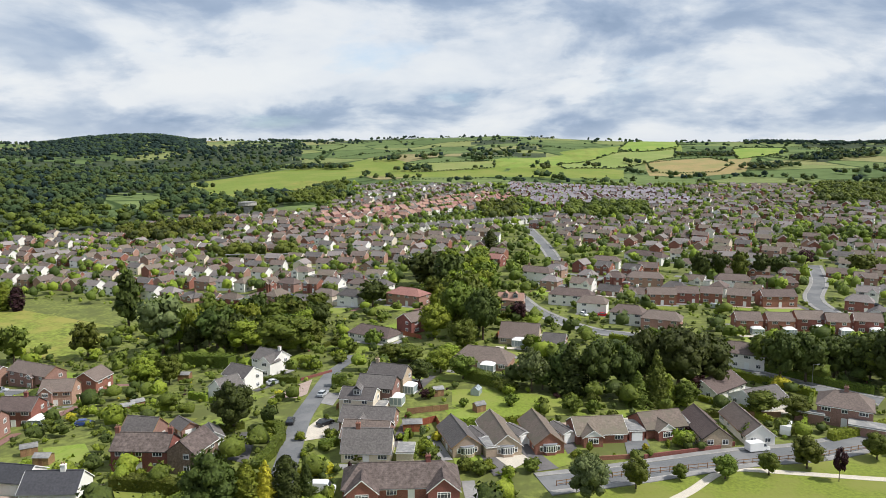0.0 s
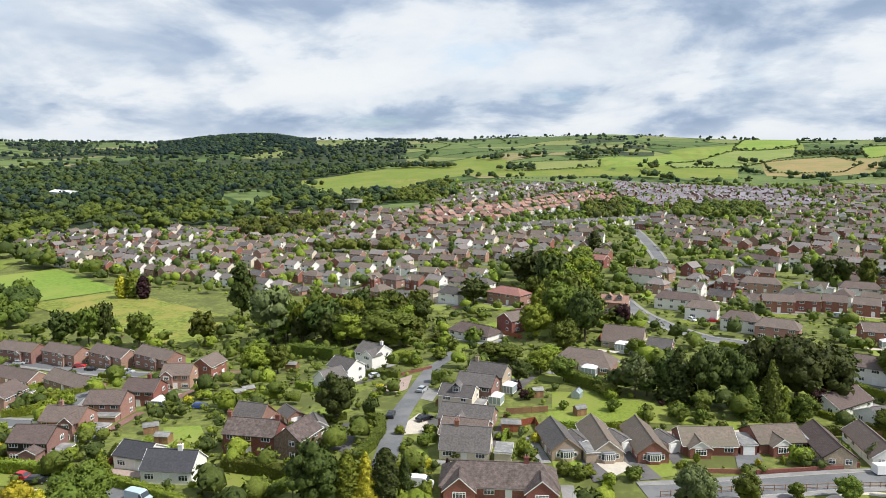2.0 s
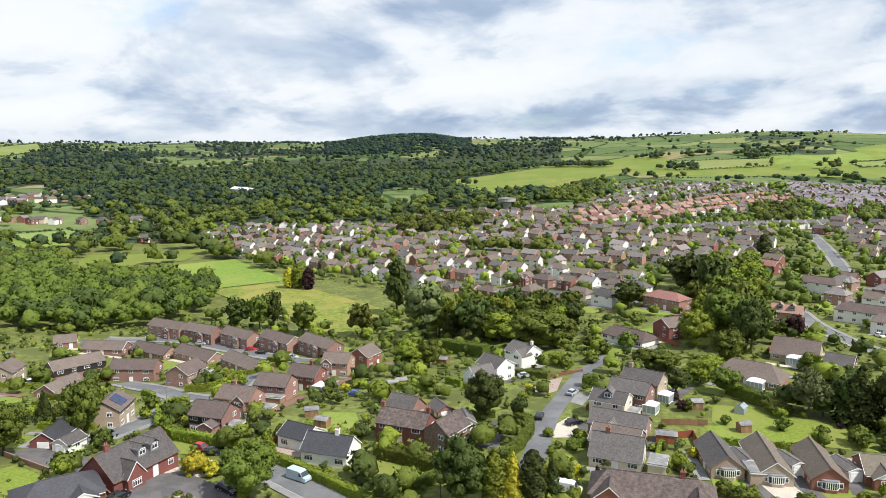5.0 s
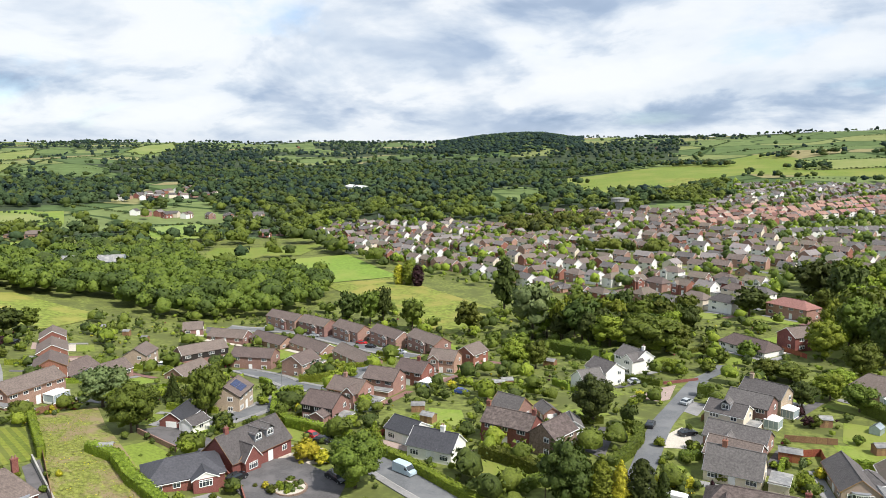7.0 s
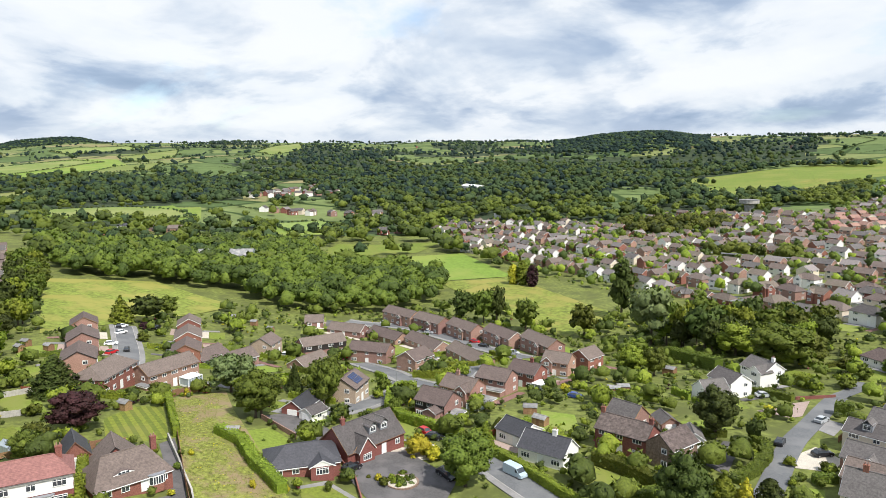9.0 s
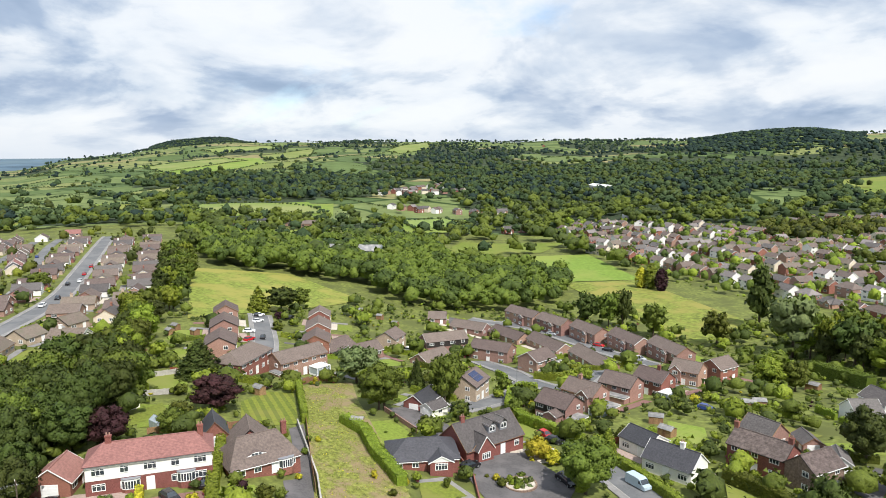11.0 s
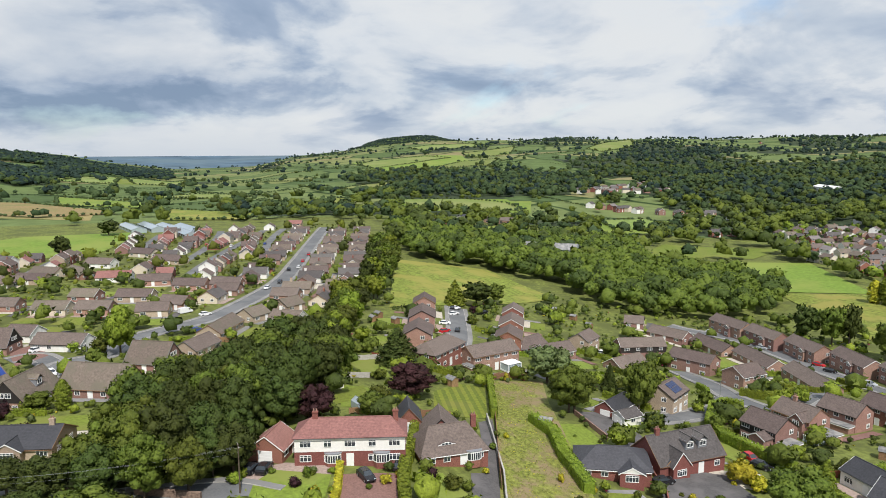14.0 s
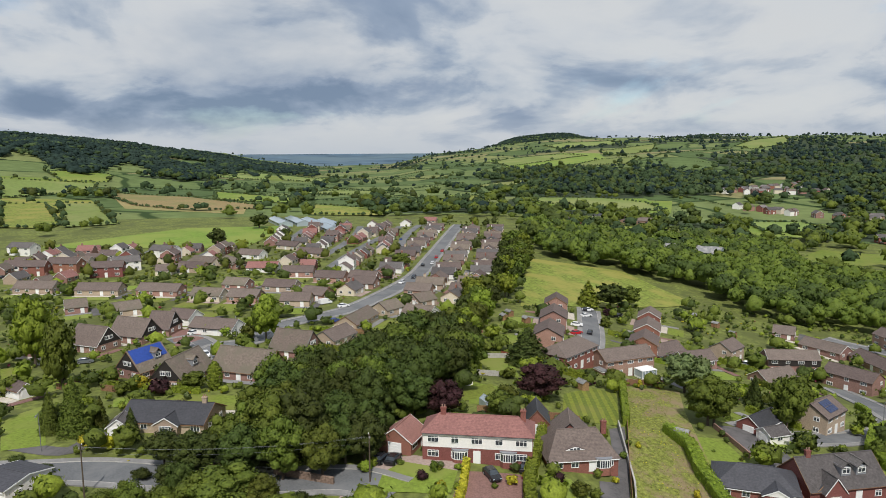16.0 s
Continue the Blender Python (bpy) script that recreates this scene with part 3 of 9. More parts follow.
def hedge(points, width=1.0, height=1.6, leaf="leaf_bright", closed=False, where="round a garden", lumps=0.12):
    """A clipped hedge along a line of points."""
    rng = np.random.default_rng(int(abs(points[0][0] * 13 + points[0][1] * 7)) + 5)
    pts = [Vector((x, y, 0)) for x, y in points]
    if closed:
        pts.append(pts[0].copy())
    g = Geo()
    cs, ns = [], []
    for a, b in zip(pts, pts[1:]):
        d = b - a
        ln = d.length
        if ln < 0.05:
            continue
        d /= ln
        s = Vector((-d.y, d.x, 0)) * width * 0.5
        k = max(1, int(ln / 2.5))
        for i in range(k):
            p, q = a + d * (ln * i / k - 0.2), a + d * (ln * (i + 1) / k + 0.2)
            p.z, q.z = float(land(p.x, p.y)) - 0.2, float(land(q.x, q.y)) - 0.2
            w0, h0 = 0.88 + 0.1 * rng.random(), height * (0.9 + 0.06 * rng.random())
            up0 = Vector((0, 0, h0))
            g.solid([p - s * w0, q - s * w0, q + s * w0, p + s * w0],
                    [p - s * w0 * 0.85 + up0, q - s * w0 * 0.85 + up0, q + s * w0 * 0.85 + up0, p + s * w0 * 0.85 + up0])
        m = int(ln * (width + 2 * height) * 13)
        u, pick = rng.random(m) * ln, rng.random(m)
        cut = width / (width + 2 * height)
        top = pick < cut
        side = np.where(rng.random(m) < 0.5, 1.0, -1.0)
        off = np.where(top, (rng.random(m) * 2 - 1), side * (0.95 + 0.1 * rng.random(m)))
        z = np.where(top, height * (0.94 + lumps * rng.random(m)), rng.random(m) * height)
        base = np.array(a)[None] + np.array(d)[None] * u[:, None] + np.array(s)[None] * off[:, None]
        base[:, 2] = z + land(base[:, 0], base[:, 1])
        nr = np.where(top[:, None], [[0, 0, 1.0]], np.array(s)[None] / (width * 0.5) * side[:, None])
        cs.append(base)
        ns.append(nr)
    c, nn = np.concatenate(cs), np.concatenate(ns)
    nn = nn + rng.normal(size=nn.shape) * 0.3
    nn /= np.linalg.norm(nn, axis=1)[:, None]
    v, q = cards(c, nn, 0.17 * (0.6 + 0.8 * rng.random(len(c))), rng)
    n = len(g.v)
    me = bpy.data.meshes.new("hedge")
    me.from_pydata(g.v + v.tolist(), [], g.f + (q + n).tolist())
    me.materials.append(M[leaf])
    me.update()
    return tagged(new("hedge", me), f"clipped {LEAF_WORDS[leaf]} hedge growing {where}", "hedge", "garden hedges")


# ---- ground pieces ----
from mathutils.geometry import delaunay_2d_cdt

FOOTPRINTS, LANES, PLOTS = [], [], []   # what is taken: buildings, road lines, lawns and yards


def in_poly(x, y, poly):
    x, y = np.asarray(x), np.asarray(y)
    inside = np.zeros(x.shape, bool)
    n = len(poly)
    for i in range(n):
        (x0, y0), (x1, y1) = poly[i], poly[(i + 1) % n]
        if y0 != y1:
            cross = (y0 > y) != (y1 > y)
            inside ^= cross & (x < (x1 - x0) * (y - y0) / (y1 - y0) + x0)
    return inside


def sheet(name, pts, mat, z=0.03, label="", category="", kind="structure"):
    PLOTS.append(pts)
    z += 0.03 + 0.004 * (len(PLOTS) % 24)
    edge = []
    for a, b in zip(pts, pts[1:] + pts[:1]):
        k = max(1, int(math.dist(a, b) / 3))
        edge += [Vector((a[0] + (b[0] - a[0]) * i / k, a[1] + (b[1] - a[1]) * i / k)) for i in range(k)]
    p = np.array(pts)
    gx, gy = np.meshgrid(np.arange(p[:, 0].min() + 1.5, p[:, 0].max(), 3.0), np.arange(p[:, 1].min() + 1.5, p[:, 1].max(), 3.0))
    inner = np.stack([gx.ravel(), gy.ravel()], -1)
    inner = inner[in_poly(inner[:, 0], inner[:, 1], pts)]
    verts, _, faces, *_ = delaunay_2d_cdt(edge + [Vector(q) for q in inner], [], [list(range(len(edge)))], 1, 0.05)
    g = Geo()
    g.v = [(v.x, v.y, float(land(v.x, v.y)) + z) for v in verts]
    for f in faces:
        c, d, e = (verts[i] for i in f[:3])
        g.f.append(tuple(f) if (d - c).cross(e - c) > 0 else tuple(f[::-1]))
        g.m.append(0)
    return tagged(new(name, g.mesh(name, [mat])), label or f"{name} among the houses", category or name, kind=kind)


def patch(name, corners, mat, n=14, z=0.25, label="", category="field"):
    """A field that follows the rise of the land between four corners."""
    a, b, c, d = (np.array(p, float) for p in corners)
    u, v = np.meshgrid(np.linspace(0, 1, n + 1), np.linspace(0, 1, n + 1))
    u, v = u[..., None], v[..., None]
    xy = a * (1 - u) * (1 - v) + b * u * (1 - v) + c * u * v + d * (1 - u) * v
    xy = xy.reshape(-1, 2)
    zz = land(xy[:, 0], xy[:, 1]) + z
    i, j = np.meshgrid(np.arange(n), np.arange(n), indexing="ij")
    q = np.stack([i * (n + 1) + j, i * (n + 1) + j + 1, (i + 1) * (n + 1) + j + 1, (i + 1) * (n + 1) + j], -1).reshape(-1, 4)
    me = fast_mesh(name, np.c_[xy, zz], q, [mat])
    return tagged(new(name, me), label, category, kind="structure")


def along(points, step=None):
    """Left-hand normals and mitred offsets of a line of points."""
    pts = [Vector((x, y)) for x, y in points]
    out = []
    for i, p in enumerate(pts):
        d = Vector((0, 0))
        if i:
            d += (p - pts[i - 1]).normalized()
        if i < len(pts) - 1:
            d += (pts[i + 1] - p).normalized()
        d.normalize()
        out.append((p, Vector((-d.y, d.x))))
    return out


def curve_points(points, per=5):
    """A smooth line through the points."""
    p = [Vector((x, y)) for x, y in points]
    p = [p[0] * 2 - p[1]] + p + [p[-1] * 2 - p[-2]]
    out = []
    for a, b, c, d in zip(p, p[1:], p[2:], p[3:]):
        for i in range(per):
            t = i / per
            out.append(0.5 * ((2 * b) + (c - a) * t + (2 * a - 5 * b + 4 * c - d) * t * t + (3 * b - a - 3 * c + d) * t ** 3))
    out.append(p[-2])
    return [(v.x, v.y) for v in out]


def strip(name, points, lo, hi, mat, z0, z1, label, kind="structure", category=""):
    """A solid ribbon between two offsets from a line, its foot at z0 and its top at z1 above the land."""
    g = Geo()
    ring = []
    for p, n in along(points):
        a, b = p + n * lo, p + n * hi
        ha, hb = float(land(a.x, a.y)), float(land(b.x, b.y))
        ring.append(((a.x, a.y, ha + z0), (b.x, b.y, hb + z0), (b.x, b.y, hb + z1), (a.x, a.y, ha + z1)))
    for r in ring:
        g.v += r
    for i in range(len(ring) - 1):
        k = 4 * i
        for a, b in ((3, 2), (2, 1), (0, 3)):
            g.f.append((k + a, k + 4 + a, k + 4 + b, k + b))
            g.m.append(0)
    g.f += [(0, 1, 2, 3), tuple(4 * (len(ring) - 1) + i for i in (3, 2, 1, 0))]
    g.m += [0, 0]
    return tagged(new(name, g.mesh(name, [mat])), label, category or name, kind=kind)


def road(points, width=5.6, mat="tarmac", paths=True, label="grey tarmac street between the houses", per=5):
    line = curve_points(points, per)
    for a, b in zip(line, line[1:]):
        k = max(1, int(math.dist(a, b) / 1.5))
        LANES.extend((a[0] + (b[0] - a[0]) * i / k, a[1] + (b[1] - a[1]) * i / k, width / 2 + (1.7 if paths else 0.1)) for i in range(k))
    strip("road", line, -width / 2, width / 2, mat, -0.2, 0.12, label)
    if paths:
        for lo, hi in ((-width / 2 - 1.6, -width / 2 - 0.14), (width / 2 + 0.14, width / 2 + 1.6)):
            strip("pavement", line, lo, hi, "pavement", -0.2, 0.22, "paved footway with a raised kerb beside the street")
        for lo, hi in ((-width / 2 - 0.14, -width / 2), (width / 2, width / 2 + 0.14)):
            strip("kerb", line, lo, hi, "concrete", -0.2, 0.225, "pale concrete kerb along the street")


def wall_line(points, height=0.8, thick=0.25, mat="brick_red", label="low red brick garden wall", name="garden_wall"):
    return tagged(strip(name, points, -thick / 2, thick / 2, mat, -0.1, height, label, kind="thing"), category="wall", group="garden walls")


def fence(points, height=1.5, mat="timber", label="brown timber panel fence between gardens", bay=2.0, rails=False):
    """Posts with boards (or two rails) between them."""
    ob = thing("fence", pose(points[0][0], points[0][1], float(land(*points[0]))), label, "fence", "garden fences")
    o = Vector((points[0][0], points[0][1], float(land(*points[0]))))
    for a, b in zip(points, points[1:]):
        a, b = Vector((*a, float(land(*a)))) - o, Vector((*b, float(land(*b)))) - o
        d = b - a
        n = max(1, round(d.length / bay))
        ang = math.degrees(math.atan2(d.y, d.x))
        w = d.length / n
        key = ("fence", mat, round(w, 2), height, rails)
        if key not in TREE_MESH:
            post = Geo().box(-0.05, -0.06, 0, 0.05, 0.06, height + 0.08)
            panel = Geo()
            if rails:
                for z in (0.45, 0.95):
                    panel.box(0.05, -0.03, height * z - 0.06, w - 0.05, 0.03, height * z + 0.05)
            else:
                steps = [(-0.03 if k % 2 else -0.015, 0.05 + (height - 0.05) * (k + e) / 8) for k in range(8) for e in (0.0, 0.999)]
                ring = steps + [(0.015, height), (0.015, 0.05)]
                panel.solid([(0.05, y_, z_) for y_, z_ in ring], [(w - 0.05, y_, z_) for y_, z_ in ring])
            TREE_MESH[key] = (post.mesh("post", [mat]), panel.mesh("panel", [mat]))
        pm, bm_ = TREE_MESH[key]
        for i in range(n):
            for nm, me in (("post", pm), ("rail" if rails else "panel", bm_)):
                p = new(nm, me)
                p.parent = ob
                p.matrix_basis = pose(*(a + d * (i / n)), 0, 0, ang)
    return ob


# ---- houses ----
WALL_WORDS = {"brick_red": "red brick", "brick_brown": "brown brick", "brick_pink": "pinkish brick", "brick_buff": "buff brick", "stone_wall": "brown stone",
              "render_white": "white-rendered", "render_cream": "cream-rendered"}
ROOF_WORDS = {"roof_grey": "grey tiled roof", "roof_brown": "brown tiled roof", "roof_tan": "mossy tan tiled roof", "roof_slate": "dark slate roof",
              "roof_stone": "mottled stone-tile roof", "roof_red": "red tiled roof", "roof_orange": "orange tiled roof", "roof_far": "weathered grey-brown roof", "roof_mauve": "mauve-grey slate roof"}
KINDS = {  # eaves, ridge, width, words
    "bungalow": (2.4, 4.7, 7.6, "bungalow"), "house": (4.7, 7.0, 7.4, "two-storey house"), "chalet": (2.5, 7.0, 8.6, "steep-gabled chalet house"),
    "semi": (4.8, 7.2, 7.8, "semi-detached pair"), "garage": (2.3, 3.6, 4.0, "garage"), "cottage": (3.0, 5.6, 6.5, "cottage")}


def window_geo(w, h, panes, glass):
    """A frame with its panes as one connected sheet of cells; panes lie behind the bars."""
    f, bar = 0.09, 0.035
    xs = [-w / 2, -w / 2 + f]
    for i in range(1, panes):
        x = -w / 2 + w * i / panes
        xs += [x - bar, x + bar]
    xs += [w / 2 - f, w / 2]
    zs = [0, f, h - f, h] if panes < 2 else [0, f, h * 0.70, h * 0.70 + 0.06, h - f, h]
    g = Geo()
    nx, nz = len(xs), len(zs)
    for y in (-0.09, -0.015):
        g.v += [(x, y, z) for z in zs for x in xs]
    o = nx * nz

    def solid(i, j):
        return not (0 <= i < nx - 1 and 0 <= j < nz - 1) or i % 2 == 0 or j % 2 == 0
    for j in range(nz - 1):
        for i in range(nx - 1):
            c = (j * nx + i, j * nx + i + 1, (j + 1) * nx + i + 1, (j + 1) * nx + i)
            if solid(i, j):
                g.f.append(c)
                g.m.append(0)
                for (di, dj), (p, q) in (((-1, 0), (3, 0)), ((1, 0), (1, 2)), ((0, -1), (0, 1)), ((0, 1), (2, 3))):
                    a, b = i + di, j + dj
                    outer = not (0 <= a < nx - 1 and 0 <= b < nz - 1)
                    if outer or not solid(a, b):
                        g.f.append((c[q], c[p], c[p] + o, c[q] + o))
                        g.m.append(0)
            elif glass:
                g.f.append(tuple(k + o for k in c))
                g.m.append(1)
    return g


GLASS = {}


def window(parent, m, w=1.6, h=1.1, panes=3, fine=False, frame_mat="upvc"):
    key = (w, h, panes, frame_mat)
    if key not in GLASS:
        fr, both = window_geo(w, h, panes, False), window_geo(w, h, panes, True)
        pn = Geo().box(-w / 2 + 0.05, -0.035, 0.05, w / 2 - 0.05, -0.005, h - 0.05)
        GLASS[key] = (fr.mesh("window", [frame_mat]), pn.mesh("pane", ["glass"]), both.mesh("window", [frame_mat, "glass"]))
    fr, pn, both = GLASS[key]
    ob = new("window", fr if fine else both)
    ob.parent, ob.matrix_basis = parent, m
    if fine:
        p = new("pane", pn)
        p.parent = ob
    return ob


def roof_geo(L, W, he, hr, over=0.35, hip=0.0, thick=0.16):
    """A pitched roof of two slopes, with the ends hipped by that much of the half length."""
    g = Geo()
    hw, hl = W / 2 + over, L / 2 + (over if hip else 0.18)
    k = (hr - he) / (W / 2)
    ze = he - over * k
    rl = hl - hip * (W / 2 + over)
    g.slab([(-hl, -hw, ze), (hl, -hw, ze), (rl, 0, hr), (-rl, 0, hr)], thick)
    g.slab([(hl, hw, ze), (-hl, hw, ze), (-rl, 0, hr), (rl, 0, hr)], thick)
    if hip:
        g.slab([(hl, -hw, ze), (hl, hw, ze), (rl, 0, hr)], thick)
        g.slab([(-hl, hw, ze), (-hl, -hw, ze), (-rl, 0, hr)], thick)
    # ridge tiles
    g.box(-rl, -0.14, hr - 0.10, rl, 0.14, hr + 0.07, taper=0.04)
    return g


def wall_geo(L, W, he, hr, hip=0.0):
    g = Geo()
    l, w = L / 2, W / 2
    if hip:
        return g.box(-l, -w, -1.4, l, w, he)
    top = hr - 0.16
    ends = [[(x, -w, -1.4), (x, w, -1.4), (x, w, he), (x, 0, top), (x, -w, he)] for x in (-l, l)]
    g.v += ends[0] + ends[1]
    g.f += [(4, 3, 2, 1, 0), (5, 6, 7, 8, 9), (0, 5, 9, 4), (2, 7, 6, 1), (3, 8, 7, 2), (4, 9, 8, 3)]
    g.m += [0] * 6
    return g


def barge_geo(L, W, he, hr, over=0.35):
    """White boards along one gable end, at +x."""
    g = Geo()
    k = (hr - he) / (W / 2)
    x = L / 2 + 0.18
    hw, ze = W / 2 + over, he - over * k
    for s in (-1, 1):
        g.solid([(x, s * hw, ze - 0.17), (x + 0.05, s * hw, ze - 0.17), (x + 0.05, s * hw, ze + 0.02), (x, s * hw, ze + 0.02)],
                [(x, 0, hr - 0.17), (x + 0.05, 0, hr - 0.17), (x + 0.05, 0, hr + 0.02), (x, 0, hr + 0.02)])
    return g


def chimney(parent, x, y, base, top, mat="brick_red"):
    s = Geo().box(x - 0.45, y - 0.3, base, x + 0.45, y + 0.3, top).box(x - 0.52, y - 0.37, top - 0.22, x + 0.52, y + 0.37, top - 0.06)
    st = part("chimney", s, mat, parent, WALL_WORDS.get(mat, "brick") + " chimney stack")
    pots = Geo()
    for dx in (-0.22, 0.22):
        pots.tube(x + dx, y, top, top + 0.45, 0.13, 0.10, 7)
    part("chimney_pot", pots, "roof_orange", st, "clay chimney pots")


def house(x, y, rot, L, kind="house", walls="brick_brown", roof="roof_brown", W=None, hip=0.0, eaves=None, ridge=None, stack=(), wings=(), dormers=(), flat=(),
          cons=(), bays=(), end_bay=False, eyebrow=None, tarp=False, wing_gable=None, clad=None, gable=None, wins=True, door=True, extra="", solar=False, group="houses of the village", barge=True):
    """One building; local x runs along its ridge. wings: (x, width, depth, side, drop); flat: boxes (x0, y0, x1, y1, height, door side);
    cons: glazed rooms (x, y, w, d); stack: places of chimneys along the ridge; dormers: (x, side)."""
    he, hr, w0, words = KINDS[kind]
    he, hr, W = eaves or he, ridge or hr, W or w0
    r = math.hypot(x, y)
    fine = r < 165
    deep = max([0.0] + [-b[1] - W / 2 for b in flat] + [w[2] for w in wings] + [3.5 for _ in cons])
    FOOTPRINTS.append((x, y, rot, L / 2 + 0.8, W / 2 + 0.8 + deep))
    m = pose(x, y, float(land(x, y)), 0, 0, rot)
    ob = thing(kind if kind in ("garage", "bungalow", "cottage") else "house", m, f"{WALL_WORDS[walls]} {words} with {ROOF_WORDS[roof]}{extra}", "garage" if kind == "garage" else "house", group)
    part("wall", wall_geo(L, W, he, hr, hip), walls, ob)
    part("roof", roof_geo(L, W, he, hr, hip=hip), roof, ob, ROOF_WORDS[roof])
    eye = m.inverted() @ Vector((0, 0, 61))
    sy = -1 if eye.y < 0 else 1
    sx = -1 if eye.x < 0 else 1
    trim_ = ("upvc", "metal_grey", "timber_dark", "upvc", "timber")[int(abs(x * 7 + y * 3)) % 5]
    if not hip and barge:
        bg_ = barge_geo(L, W, he, hr)
        for s in ((1, -1) if r < 200 else (sx,)):
            part("bargeboard", bg_, trim_ if walls != "render_white" else "upvc", ob, "painted bargeboard", at=pose(0, 0, 0, 0, 0, 0 if s > 0 else 180))
    gut = Geo().box(-L / 2, -W / 2 - 0.42, he - 0.42, L / 2, -W / 2 - 0.32, he - 0.31)
    if r < 240:
        part("gutter", gut, trim_, ob, "gutter along the eaves", at=pose(0, 0, 0, 0, 0, 0 if sy < 0 else 180))
    if gable:
        g = Geo()
        xx = L / 2 + 0.02
        lo = max(he - 0.1, 2.3)
        half = W / 2 * (hr - 0.2 - lo) / (hr - 0.2 - he) if lo > he else W / 2
        g.solid([(xx - 0.03, -half, lo), (xx + 0.03, -half, lo), (xx + 0.03, half, lo), (xx - 0.03, half, lo)],
                [(xx - 0.03, -0.02, hr - 0.25), (xx + 0.03, -0.02, hr - 0.25), (xx + 0.03, 0.02, hr - 0.25), (xx - 0.03, 0.02, hr - 0.25)])
        part("gable_cladding", g, gable, ob, "painted gable cladding", at=pose(0, 0, 0, 0, 0, 0 if sx > 0 else 180))
    if clad:
        g = Geo().box(-L / 2 + 0.05, -W / 2 - 0.05, 2.55, L / 2 - 0.05, -W / 2 + 0.05, he - 0.35)
        part("cladding", g, clad, ob, "cladding on the upper storey", at=pose(0, 0, 0, 0, 0, 0 if sy < 0 else 180))
    long_m = pose(0, 0, 0, 0, 0, 0 if sy < 0 else 180)
    end_m = pose(0, 0, 0, 0, 0, 90 if sx > 0 else -90)
    storeys = 2 if he > 4 else 1
    if wins:
        n = max(1, round(L / (3.4 if r < 240 else 4.6)))
        skip = n // 2 if door else -1
        for s in range(storeys):
            for i in range(n):
                px = -L / 2 + L * (i + 0.5) / n
                if any(abs(px * -sy - wx) < ww / 2 + 0.6 and ws == sy for wx, ww, wd, ws, *_ in wings) and s == 0:
                    continue
                if s == 0 and i == skip:
                    d = Geo().box(-0.5, -0.06, 0.0, 0.5, 0.04, 2.08).box(-0.62, -0.09, 0, -0.5, 0.03, 2.18).box(0.5, -0.09, 0, 0.62, 0.03, 2.18).box(-0.62, -0.09, 2.08, 0.62, 0.03, 2.2)
                    part("door", d, "upvc", ob, "white front door", at=long_m @ pose(px, -W / 2 - 0.01, 0))
                    continue
                wide = 1.9 if (i % 2 == 0 and n > 1) else 1.3
                window(ob, long_m @ pose(px, -W / 2 - (0.06 if clad and s else 0), 0.85 + s * 2.5), wide, 1.15, 3 if wide > 1.5 else 2, fine)
        if not hip or storeys > 1:
            ends = [(0.85, -W / 4), (0.85, W / 4)] if kind in ("bungalow", "chalet") else [(0.85, W / 5)]
            if storeys > 1:
                ends.append((3.3, W / 5))
            if kind == "chalet":
                ends += [(3.4, -0.75), (3.4, 0.75)]
            if kind == "garage":
                ends = []
            for z, px in ends:
                window(ob, end_m @ pose(px, -L / 2 - (0.05 if gable else 0), z), 1.3, 1.1, 2, fine)
    if kind == "garage":
        g = Geo().box(-1.25, -0.06, 0, 1.25, 0.03, 2.05)
        for k in range(4):
            g.box(-1.2, -0.085, 0.12 + k * 0.5, 1.2, -0.06, 0.5 + k * 0.5)
        part("garage_door", g, "upvc", ob, "white garage door", at=end_m @ pose(0, -L / 2, 0))
    for cx in stack:
        chimney(ob, cx, 0.0, hr - 1.2, hr + 1.1, walls if walls.startswith(("brick", "render_w")) else "brick_red")
    for wx, ww, wd, ws, drop in wings:
        wr = hr - drop
        we = min(he, wr - 0.9)
        wm = pose(wx, ws * (W / 2 + wd / 2 - 1.2), 0, 0, 0, 90 * ws)
        ll = wd + 2.4
        wp = part("wing", wall_geo(ll, ww, we, wr).moved(Matrix.Identity(4)), walls, ob, at=wm)
        part("wing_roof", roof_geo(ll, ww, we, wr), roof, wp, ROOF_WORDS[roof])
        part("bargeboard", barge_geo(ll, ww, we, wr), "upvc", wp, "white bargeboard")
        if wing_gable:
            xx, lo = ll / 2 + 0.03, we - 0.1
            part("gable_cladding", Geo().solid([(xx - 0.03, -ww / 2, lo), (xx + 0.03, -ww / 2, lo), (xx + 0.03, ww / 2, lo), (xx - 0.03, ww / 2, lo)],
                                               [(xx - 0.03, -0.02, wr - 0.2), (xx + 0.03, -0.02, wr - 0.2), (xx + 0.03, 0.02, wr - 0.2), (xx - 0.03, 0.02, wr - 0.2)]), wing_gable, wp, "white painted gable")
        if ww > 2.2:
            em = pose(0, 0, 0, 0, 0, 90)
            window(wp, em @ pose(0, -ll / 2, 0.8), min(2.4, ww * 0.55), 1.3, 4 if ww > 3 else 3)
            if we > 4:
                window(wp, em @ pose(0, -ll / 2, 3.35), min(2.0, ww * 0.5), 1.15, 3)
